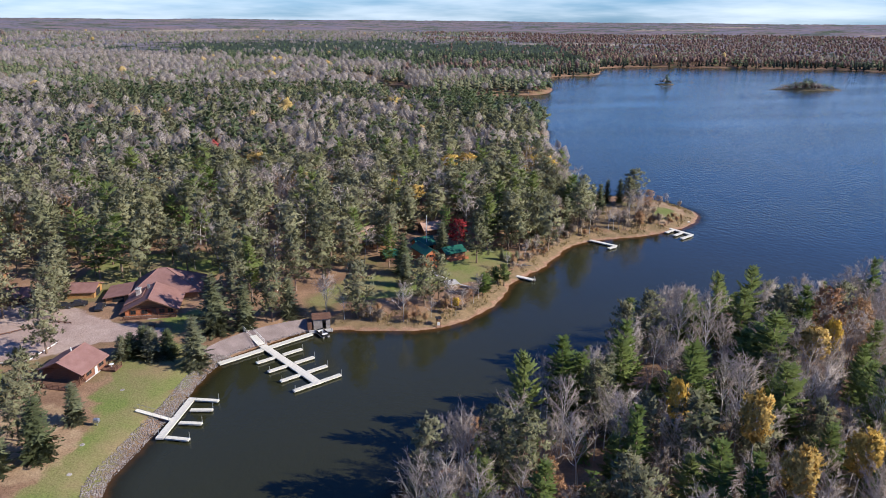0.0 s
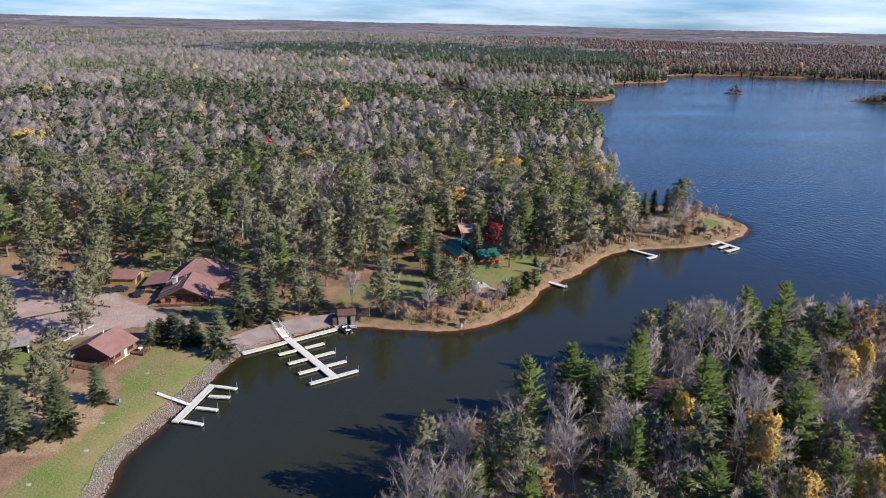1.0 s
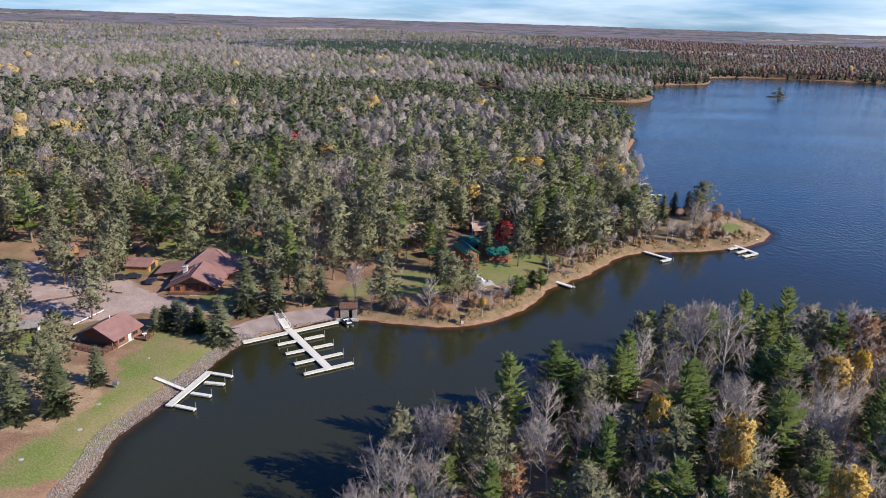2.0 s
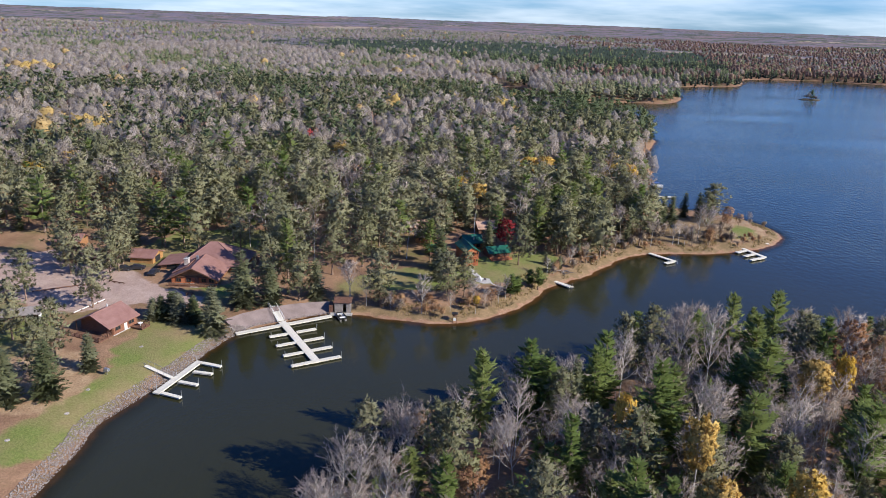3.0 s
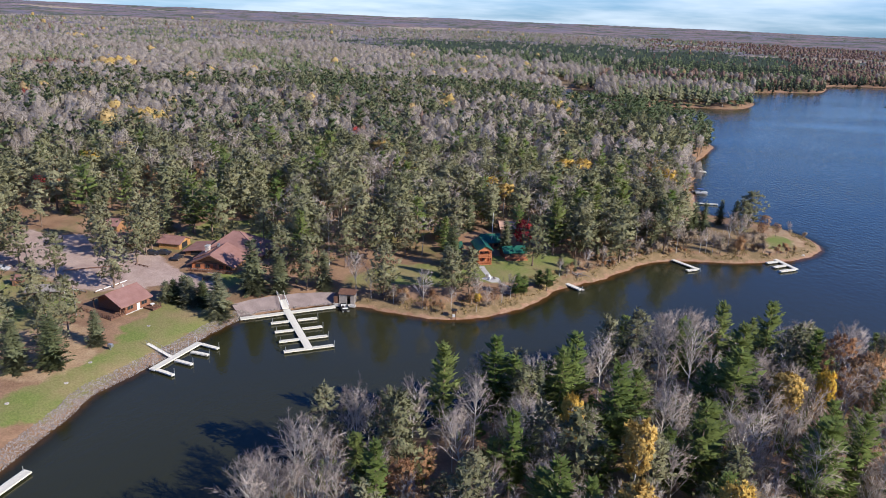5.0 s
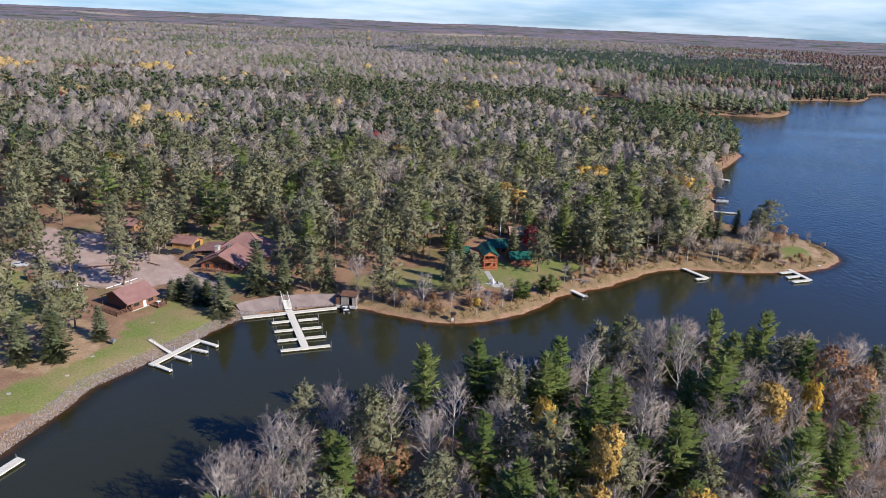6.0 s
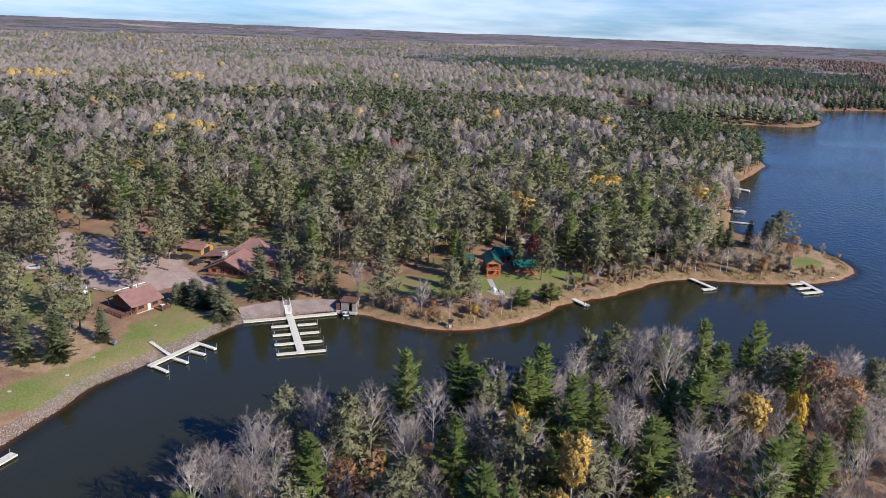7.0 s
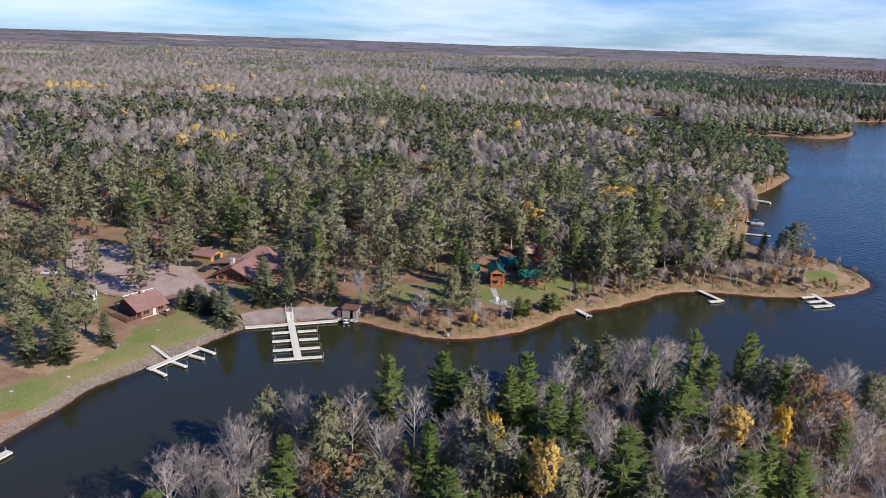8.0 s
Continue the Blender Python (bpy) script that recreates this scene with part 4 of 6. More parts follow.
# the wooded spit under the flight path: the nearer trees are things of their own
# the trees that stand out on the wooded spit, by kind
SPIT_RED_PINE = [(0.3, 96.7), (9.9, 99.4), (11.5, 101.5), (43.9, 148.6), (79.1, 153.9), (94.7, 158.6), (29.5, 89.6), (34.1, 104.5), (56.9, 113.3), (71.1, 118.4), (27.6, 82.9), (16.1, 74.3), (50.9, 101.6), (49.3, 93.4), (40.4, 145.4), (38.7, 98.8), (-2.0, 95.7), (25.6, 87.8)]
SPIT_BARE = [(4.5, 98.0), (11.8, 104.6), (14.5, 106.2), (21.4, 110.1), (40.1, 137.4), (48.7, 153.9), (56.6, 155.2), (0.1, 85.8), (-1.1, 74.9), (5.2, 85.7), (22.4, 99.5), (31.7, 113.6), (47.9, 115.0), (52.6, 118.7), (67.8, 136.8), (80.6, 134.7), (84.1, 135.5), (90.5, 129.9), (57.9, 107.9), (66.0, 120.0), (66.6, 112.8), (93.1, 139.6), (73.9, 135.3), (76.6, 127.2)]
SPIT_WHITE_PINE = [(14.4, 112.0), (22.0, 120.7), (34.2, 122.8), (36.0, 130.1), (52.8, 141.0), (62.1, 155.3), (66.1, 151.9), (72.6, 158.4), (89.2, 139.3), (14.4, 82.6), (30.6, 97.3), (59.1, 126.8), (65.1, 138.0), (75.3, 113.3), (86.9, 133.5), (82.0, 117.0), (40.1, 87.1), (109.9, 173.0), (31.8, 119.2), (47.3, 119.5), (63.2, 130.3), (43.9, 84.9), (78.5, 120.1)]
SPIT_RUSSET = [(24.5, 122.3), (84.0, 159.7), (90.3, 155.4), (16.4, 87.8), (61.4, 106.0), (52.1, 85.8), (85.7, 148.9)]
SPIT_BARE_EAST = [(89.2, 164.0), (91.7, 161.7), (96.8, 164.3), (96.2, 155.9), (87.0, 149.8), (82.6, 153.7), (82.5, 139.9), (90.3, 144.0), (78.0, 158.7)]
SPIT_MAPLE = [(20.5, 97.5)]
# the trees that rise above the rest of the spit: kind, place, height of the top above the water, breadth
SPIT_TOPS = [("white_pine", 14.8, 112.6, 21.0, 0.98), ("white_pine", 22.7, 119.5, 20.8, 1.22), ("spruce", 30.8, 117.7, 19.6, 0.75), ("white_pine", 36.0, 127.2, 20.8, 1.16), ("red_pine", 45.9, 147.5, 19.2, 1.15), ("bare", 51.1, 142.1, 21.0, 1.1), ("white_pine", 62.0, 151.6, 21.6, 1.10), ("white_pine", 72.3, 157.0, 21.6, 1.10), ("red_pine", 76.0, 148.0, 20.6, 1.05), ("white_pine", 79.1, 146.1, 21.2, 1.04), ("russet", 82.8, 142.9, 22.0, 1.0), ("russet", 87.0, 138.8, 21.6, 0.95), ("yellow", 48.9, 97.4, 21.8, 0.95), ("yellow", 71.8, 127.0, 20.4, 1.15), ("yellow", 38.8, 103.4, 21.2, 0.7), ("yellow", 48.8, 83.5, 21.0, 1.0), ("yellow", 61.4, 90.5, 20.0, 1.0), ("white_pine", 63.4, 125.9, 22.8, 1.65), ("white_pine", 43.9, 114.9, 21.6, 1.28), ("white_pine", 58.2, 108.3, 21.2, 1.34), ("bare", 57.2, 141.2, 22.0, 1.1), ("red_pine", -1.8, 98.6, 17.2, 1.0), ("bare", 1.1, 102.0, 14.6, 1.0), ("red_pine", 13.0, 94.9, 21.0, 1.0), ("red_pine", 40.1, 99.2, 21.0, 1.15), ("white_pine", 39.5, 86.4, 20.2, 1.22), ("white_pine", 7.0, 92.1, 13.0, 1.22), ("bare", -0.7, 87.0, 16.2, 1.1), ("russet", 16.8, 96.4, 11.0, 0.9), ("red_pine", 28.0, 116.2, 18.0, 1.0), ("bare", 53.5, 113.3, 20.2, 1.1), ("bare", 64.5, 112.3, 20.4, 1.1), ("bare", 68.7, 120.1, 19.6, 1.1), ("red_pine", 27.0, 88.4, 17.8, 1.0), ("bare", 74.1, 106.4, 20.2, 1.1), ("white_pine", 75.5, 107.8, 22.4, 1.34), ("white_pine", 55.0, 147.5, 18.5, 1.22), ("white_pine", 66.5, 146.0, 20.0, 1.22), ("yellow", 79.6, 133.0, 19.0, 0.7)]
FULL_HEIGHT = {"white_pine": 18.3, "red_pine": 17.0, "spruce": 14.4, "bare": 15.4, "yellow": 13.0, "russet": 13.0, "maple": 11.0}
NEAR_TALL = [(kind, x, y, (top - ground_z(x, y)) / FULL_HEIGHT[kind], broad / ((top - ground_z(x, y)) / FULL_HEIGHT[kind]) ** 0.5) for kind, x, y, top, broad in SPIT_TOPS]
for kind, size, spots in (("red_pine", 0.95, SPIT_RED_PINE), ("bare", 1.0, SPIT_BARE), ("bare", 0.95, SPIT_BARE_EAST), ("white_pine", 0.92, SPIT_WHITE_PINE), ("russet", 0.85, SPIT_RUSSET), ("maple", 0.7, SPIT_MAPLE)):
    for x, y in spots:
        if all(math.hypot(x - row[1], y - row[2]) > 4.2 for row in NEAR_TALL):
            NEAR_TALL.append((kind, x, y, size, 1.0))
P, rng = scatter(-8, 175, 52, 200, 5.1, 11)
d = on_grid(P, GD)
near_side = P[:, 1] < 0.46 * P[:, 0] + 150
ok = (d > 1.6) & near_side & in_sector(P) & (P[:, 1] > 62)
for kind, x, y, s, broad in NEAR_TALL:
    ok &= np.hypot(P[:, 0] - x, P[:, 1] - y) > 3.3
P = P[ok]
for n, (kind, x, y, s, broad) in enumerate(NEAR_TALL):
    tree(kind, x, y, s, n * 57, n, "trees on the wooded spit", slim=broad)
count = dict.fromkeys(KINDS, 0)
spare = []
order = np.argsort(P[:, 0] + 0.15 * P[:, 1])
R = rng.rand(len(P), 5)
for i in order:
    x, y = P[i]
    r1, r2, r3, r4, r5 = R[i]
    c = 0.5 + 0.5 * float(waves2(np.array([x]), np.array([y]), 38.0, 21)[0])
    if r1 < 0.04:
        kind, s = "russet", 0.45 + 0.4 * r2
    elif r1 < (0.20 + 0.42 * c) * (1.0 if x < 84 else 0.4):
        kind, s = ("white_pine" if r3 < 0.6 else ("red_pine" if r3 < 0.9 else "spruce")), 0.5 + 0.36 * r2
    else:
        kind, s = "bare", 0.62 + 0.36 * r2
    count[kind] += 1
    if count[kind] <= 250:
        tree(kind, x, y, s, 360 * r3, int(r4 * 4), "trees on the wooded spit", slim=0.9 + 0.3 * r5)
    else:
        spare.append((KINDS.index(kind), x, y, ground_z(x, y) - 0.12, 6.28 * r3, s, r5, 1.1))

# groves of one kind in the mixed forest: kind, place, radius
GROVES = [('white_pine', 95, 805, 55), ('red_pine', 40, 785, 50), ('white_pine', 40, 525, 55), ('red_pine', 30, 430, 34), ('red_pine', 20, 480, 30), ('white_pine', 10, 600, 40), ('bare', -275, 317, 45), ('bare', -143, 353, 26), ('bare', -68, 274, 14), ('bare', -336, 281, 30), ('bare', 13, 393, 12), ('bare', -288, 452, 34), ('yellow', -640, 560, 30), ('russet', -580, 610, 40), ('russet', -700, 520, 40), ('yellow', -520, 650, 25), ('bare', -437, 391, 40), ('bare', -41, 316, 8), ('bare', -819, 921, 90), ('bare', -654, 1284, 120), ('bare', -213, 406, 22), ('bare', -51, 387, 10), ('bare', -230, 249, 13), ('yellow', -221, 337, 8), ('yellow', -269, 356, 8), ('yellow', -229, 311, 8), ('yellow', -111, 504, 8), ('yellow', 7, 323, 8), ('russet', 20, 443, 13), ('yellow', 43, 328, 8), ('russet', -189, 364, 8), ('russet', -100, 425, 7), ('yellow', -40, 759, 7), ('yellow', -1011, 1088, 20), ('maple', -173, 213, 5), ('russet', -134, 227, 5)]

# saplings under the tall trees of the spit
P, rng = scatter(-6, 150, 64, 190, 3.4, 15)
d = on_grid(P, GD)
P = P[(d > 1.0) & (P[:, 1] < 0.46 * P[:, 0] + 150) & in_sector(P) & (rng.rand(len(P)) < 0.36)]
n = len(P)
SAPLINGS = np.c_[P, on_grid(P, GH) - 0.1, rng.uniform(0, 6.28, n), rng.uniform(0.22, 0.5, n), rng.rand(n), rng.uniform(1.0, 1.6, n)]
SAP_PINE = rng.rand(n) < 0.35

# the camp's woods and the forest behind, thinner in detail as it recedes
ZONES = [(0, 345, 6.3, 71), (345, 720, 6.3, 72), (720, 1500, 7.6, 73), (1500, 2700, 15.0, 74)]
TEMPL = {}
for kind in KINDS:
    r = np.random.RandomState(90 + KINDS.index(kind))
    con = kind in ("white_pine", "red_pine", "spruce")
    nar = {"white_pine": 1.0, "red_pine": 0.95, "spruce": 0.62}.get(kind, 1)
    if con:
        third = [far_conifer(r, 14, nar * (1.25 if kind != "spruce" else 1.6), 3, 7, kind != "spruce") for _ in range(4)]
        fourth = [far_conifer(r, 13, nar * 1.9, 1, 4, True) for _ in range(4)]
    elif kind == "bare":
        third = [far_bare(r, 14, 3, 4, 1) for _ in range(4)]
        fourth = [far_bare(r, 13, 2, 4, 1) for _ in range(4)]
    else:
        third = [far_leafy(r, 13, 1, 3, 4) for _ in range(3)]
        fourth = third
    second = [MAKERS[kind](r, 2) for _ in range(5)] if con else [far_bare(r, 15, 4, 5, 2) if kind == "bare" else far_leafy(r, 13) for _ in range(6)]
    TEMPL[kind] = [[MAKERS[kind](r, 1) for _ in range(5)], second, third, fourth]
woods("sapling_thicket", "bare", [broadleaf(np.random.RandomState(5 + k), 12, 1) for k in range(4)], SAPLINGS[~SAP_PINE], "leafless saplings under taller trees", True)
woods("young_pines", "white_pine", [far_conifer(np.random.RandomState(9 + k), 15, 0.9, 5, 22) for k in range(3)], SAPLINGS[SAP_PINE], "young green pines under taller trees", True)
WOOD_NAMES = {"white_pine": "pine_woods", "red_pine": "pine_woods", "spruce": "spruce_woods", "bare": "birch_woods", "yellow": "aspen_woods", "russet": "oak_woods", "maple": "maple_woods"}
WOOD_LABELS = {"white_pine": "dense green white pine forest", "red_pine": "olive-green pine forest", "spruce": "dark spruce among the pines, far stands darkened for cloud shade", "bare": "leafless grey birch and aspen forest", "yellow": "yellow autumn aspens among the pines", "russet": "russet autumn oaks in the forest", "maple": "crimson maples scattered in the forest"}
for zi, (near, far, gap, seed) in enumerate(ZONES):
    reach = far * 1.02
    P, rng = scatter(-1.62 * reach, 0.66 * reach + 125, 60 if zi else 90, reach, gap, seed)
    P = P[in_sector(P)]
    dist = np.hypot(P[:, 0] - 35, P[:, 1] - 5)
    P = P[(dist >= near) & (dist < far)]
    d = on_grid(P, GD)
    ok = d > (3.0 if zi == 0 else 1.0)
    P, d = P[ok], d[ok]
    if zi < 2:
        ok = free_of(P, CLEAR, 0.8) & free_of(P, BUILT, 0.5)
        ok &= ~((P[:, 1] < 0.46 * P[:, 0] + 150) & (P[:, 0] > -12))
        ok &= ~((P[:, 0] < -15) & (P[:, 1] < 235) & (rng.rand(len(P)) < 0.46))
        ok &= ~((P[:, 0] < -60) & (P[:, 1] < 195) & (rng.rand(len(P)) < 0.68))
        ok &= ~((P[:, 0] > -12) & (d < 8) & (P[:, 1] < 300) & (rng.rand(len(P)) < 0.5))
        for kind, x, y, s in CAMP_TREES:
            ok &= np.hypot(P[:, 0] - x, P[:, 1] - y) > 3.2
        P, d = P[ok], d[ok]
    ok = (np.hypot((P[:, 0] + 112) / 40, (P[:, 1] - 925) / 42) > 1) & (bogs(P) < 0.7)
    P, d = P[ok], d[ok]
    n = len(P)
    z = on_grid(P, GH) - 0.15
    u = rng.rand(n)
    mixf = 0.30 * waves2(P[:, 0], P[:, 1], 170.0, 31) + 0.30 * waves2(P[:, 0], P[:, 1], 520.0, 32)
    mixf = mixf + (0.25 if zi == 0 else 0.42) * waves2(P[:, 0], P[:, 1], 66.0, 37)
    fary = np.hypot(P[:, 0], P[:, 1])
    bias = np.interp(fary, [0, 230, 290, 400, 900, 1500, 3000], [0.95, 0.82, 0.60, 0.52, 0.52, 0.46, 0.34])
    con = np.clip(bias + (0.9 if zi == 0 else 2.6) * mixf, 0.04, 0.97)
    kinds = np.full(n, 3)
    kinds[u < con] = 1
    sub = rng.rand(n)
    kinds[(u < con) & (sub < (0.16 if zi == 0 else 0.38))] = 0
    kinds[(u < con) & (sub > 0.93)] = 2
    rest = u >= con
    yel = 0.05 + 0.14 * np.clip(waves2(P[:, 0], P[:, 1], 200.0, 44), 0, 1)
    kinds[rest & (sub < yel * (0.7, 0.25, 0.07, 0.03)[zi])] = 4
    kinds[rest & (sub > (0.86 if zi == 0 else 0.94))] = 5
    kinds[rest & (sub > 0.992) & (zi < 2)] = 6
    kinds[(kinds == 4) & (P[:, 1] < 255) & (np.abs(P[:, 0]) < 60)] = 1
    for name, cx, cy, r in GROVES:
        hit = np.hypot((P[:, 0] - cx) / 1.3, P[:, 1] - cy) < r * rng.uniform(0.6, 1.1, n)
        kinds[hit & (rng.rand(n) < (0.9 if r < 15 else 0.8))] = KINDS.index(name)
    # cloud shade across the water, drawn as dark spruce and brown oaks
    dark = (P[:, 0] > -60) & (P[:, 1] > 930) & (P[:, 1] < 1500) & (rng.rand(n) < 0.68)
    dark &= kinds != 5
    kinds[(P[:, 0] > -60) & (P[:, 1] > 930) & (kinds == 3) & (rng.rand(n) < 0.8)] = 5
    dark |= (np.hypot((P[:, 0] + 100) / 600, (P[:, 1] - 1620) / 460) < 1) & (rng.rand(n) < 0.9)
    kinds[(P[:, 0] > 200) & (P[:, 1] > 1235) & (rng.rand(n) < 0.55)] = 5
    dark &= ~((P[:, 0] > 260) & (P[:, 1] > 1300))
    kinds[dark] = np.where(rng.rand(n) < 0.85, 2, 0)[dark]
    scale = rng.uniform(0.72, 1.18, n) * np.where(kinds == 2, 0.85, np.where((kinds == 3) & (zi > 0), 1.14, 1.0))
    scale = np.where(np.isin(kinds, (4, 5, 6)), np.where(kinds == 4, 1.35, 1.1) * scale * (0.75 if zi == 0 else 1.0), scale)
    # low growth on the banks of the inlet
    scale = np.where((P[:, 1] > 590) & (P[:, 1] < 735) & (P[:, 0] < 5) & (P[:, 0] > -95) & (d < 34), scale * 0.42, scale)
    breadth = rng.uniform(0.85, 1.2, n) + (0.18 if zi == 0 else 0.0) + np.where(kinds == 4, 0.4, 0.0) + np.where(kinds == 3, 0.2, 0.0)
    rows = np.c_[P, z, rng.uniform(0, 6.283, n), scale, rng.rand(n), breadth]
    for k, kind in enumerate(KINDS):
        mine = rows[kinds == k]
        if zi == 0 and spare:
            extra = np.array([row[1:] for row in spare if row[0] == k]).reshape(-1, 7)
            mine = np.concatenate([mine, extra])
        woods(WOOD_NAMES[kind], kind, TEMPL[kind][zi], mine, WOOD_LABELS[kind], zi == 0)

# the woods go on under and behind the flight
P, rng = scatter(-150, 230, -150, 66, 10.5, 83)
d = on_grid(P, GD)
P = P[(d > 2.5) & ~(in_sector(P) & (P[:, 1] > 62))]
n = len(P)
rows = np.c_[P, on_grid(P, GH) - 0.12, rng.uniform(0, 6.283, n), rng.uniform(0.7, 1.1, n), rng.rand(n), rng.uniform(1.1, 1.6, n)]
pick = rng.choice(4, n, p=[0.3, 0.27, 0.38, 0.05])
for k, kind in enumerate(("white_pine", "red_pine", "bare", "russet")):
    woods(WOOD_NAMES[kind], kind, TEMPL[kind][0], rows[pick == k], WOOD_LABELS[kind], True)


def far_woods():
    """The forest from a kilometre and a half to the horizon: one ragged canopy."""
    na, nr = 520, 120
    ang = np.linspace(radians(-64), radians(40), na)
    rad = 1440 * (4740 / 1440) ** np.linspace(0, 1, nr)
    A, Rr = np.meshgrid(ang, rad)
    rng = np.random.RandomState(7)
    A = A + rng.uniform(-0.4, 0.4, A.shape) * (ang[1] - ang[0])
    Rr = Rr * (1 + rng.uniform(-0.004, 0.004, A.shape))
    Q = np.stack([35 + (Rr * np.sin(A)).ravel(), 5 + (Rr * np.cos(A)).ravel()], 1)
    d = on_grid(Q, GD)
    up = np.where(d > 3, rng.uniform(5, 7.5, len(Q)), -4)
    bog = bogs(Q)
    up = np.where((bog > 0.75) & (d > 3), 1.5, up)
    i = np.arange(na * nr).reshape(nr, na)
    F = np.stack([i[:-1, :-1], i[:-1, 1:], i[1:, 1:], i[1:, :-1]], -1).reshape(-1, 4)
    F = F[(d[F] > 3).all(1)]
    # stand marks the ellipse that the material darkens as cloud shade
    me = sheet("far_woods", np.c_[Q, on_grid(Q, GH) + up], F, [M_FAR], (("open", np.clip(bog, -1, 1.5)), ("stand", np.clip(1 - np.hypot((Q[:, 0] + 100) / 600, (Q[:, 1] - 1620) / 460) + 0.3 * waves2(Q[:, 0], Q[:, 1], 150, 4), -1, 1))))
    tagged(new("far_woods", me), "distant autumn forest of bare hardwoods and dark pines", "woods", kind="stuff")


far_woods()

# ---------------------------------------------------------------- things of the camp


def part(name, bm, mat, parent=None, label="", smooth=False):
    me = bpy.data.meshes.new(name)
    bmesh.ops.recalc_face_normals(bm, faces=bm.faces)
    bm.to_mesh(me)
    bm.free()
    for m in mat if isinstance(mat, (list, tuple)) else [mat]:
        me.materials.append(m)
    if smooth:
        for f in me.polygons:
            f.use_smooth = True
    ob = new(name, me)
    if parent:
        ob.parent = parent
    if label:
        ob["label"] = label
    return ob


def add_box(bm, x0, x1, y0, y1, z0, z1, bevel=0.0):
    b = bmesh.new()
    v = [b.verts.new((x, y, z)) for z in (z0, z1) for x, y in ((x0, y0), (x1, y0), (x1, y1), (x0, y1))]
    for q in ((3, 2, 1, 0), (4, 5, 6, 7), (0, 1, 5, 4), (1, 2, 6, 5), (2, 3, 7, 6), (3, 0, 4, 7)):
        b.faces.new([v[i] for i in q])
    if bevel:
        bmesh.ops.bevel(b, geom=b.edges[:], offset=bevel, segments=1, affect="EDGES")
    me = bpy.data.meshes.new("tmp")
    b.to_mesh(me)
    b.free()
    bm.from_mesh(me)
    bpy.data.meshes.remove(me)


def box(*a, bevel=0.0):
    bm = bmesh.new()
    add_box(bm, *a, bevel=bevel)
    return bm


def prism(points, z0, z1):
    """An upright slab over a plan polygon."""
    bm = bmesh.new()
    lo = [bm.verts.new((*p, z0)) for p in points]
    hi = [bm.verts.new((*p, z1)) for p in points]
    bm.faces.new(lo[::-1])
    bm.faces.new(hi)
    for i in range(len(points)):
        j = (i + 1) % len(points)
        bm.faces.new((lo[i], lo[j], hi[j], hi[i]))
    return bm


def slab(corners, thick):
    """A plate over four corners in space, thick metres downwards."""
    bm = bmesh.new()
    top = [bm.verts.new(c) for c in corners]
    low = [bm.verts.new((c[0], c[1], c[2] - thick)) for c in corners]
    bm.faces.new(top)
    bm.faces.new(low[::-1])
    n = len(corners)
    for i in range(n):
        j = (i + 1) % n
        bm.faces.new((top[i], low[i], low[j], top[j]))
    return bm


def rod(a, b, r, sides=8, r2=None):
    a, b = Vector(a), Vector(b)
    bm = bmesh.new()
    m = Matrix.Translation((a + b) / 2) @ (b - a).to_track_quat("Z", "Y").to_matrix().to_4x4()
    bmesh.ops.create_cone(bm, cap_ends=True, segments=sides, radius1=r, radius2=r if r2 is None else r2, depth=(b - a).length, matrix=m)
    return bm


def empty(name, m, label, category, group=""):
    ob = new(name)
    ob.empty_display_size = 0.5
    ob.matrix_basis = m
    return tagged(ob, label, category, group)


def along(a, b):
    """Pose with x along a -> b in plan, at a; and the length."""
    dx, dy = b[0] - a[0], b[1] - a[1]
    return pose(a[0], a[1], 0, 0, 0, math.degrees(math.atan2(dy, dx))), math.hypot(dx, dy)


PANELS = {}


def panel_mesh(length, width):
    key = (round(length, 1), round(width, 1))
    if key not in PANELS:
        bm = bmesh.new()
        k = 4
        for i in range(k):
            add_box(bm, -length / 2 + length * i / k + 0.01, -length / 2 + length * (i + 1) / k - 0.01, -width / 2, width / 2, -0.04, 0)
        me = bpy.data.meshes.new("deck_panel")
        bm.to_mesh(me)
        bm.free()
        me.materials.append(M_DOCK)
        PANELS[key] = me
    return PANELS[key]


_bm = box(-0.6, 0.6, -0.5, 0.5, -0.2, 0.25, bevel=0.05)
FLOAT_MESH = bpy.data.meshes.new("float")
_bm.to_mesh(FLOAT_MESH)
_bm.free()
FLOAT_MESH.materials.append(M_BLACK)


def deck_run(dock, a, b, width, top=0.55, name="walkway", posts=True):
    """A straight floating dock section from a to b in the dock's plan: frame, boards, floats."""
    m, n = along(a, b)
    bm = bmesh.new()
    add_box(bm, 0, n, -width / 2, width / 2, top - 0.30, top - 0.045)
    fr = part("frame", bm, M_DOCK, dock)
    fr.matrix_basis = m
    fr.name = name
    k = max(2, int(round(n / 1.25)))
    for i in range(k):
        bd = new("deck_panel", panel_mesh(n / k - 0.03, width + 0.08))
        bd.parent = fr
        bd.matrix_basis = pose(n * (i + 0.5) / k, 0, top)
    k = max(2, int(n / 2.6))
    for i in range(k):
        fl = new("float", FLOAT_MESH)
        fl.parent = fr
        fl.matrix_basis = pose(n * (i + 0.5) / k, 0, 0) @ Matrix.Diagonal((1, width - 0.2, 1, 1))
    return m, n


def dock_post(dock, x, y, top=1.9, r=0.07):
    p = part("post", rod((x, y, -1.2), (x, y, top), r), M_GALV, dock)
    return p


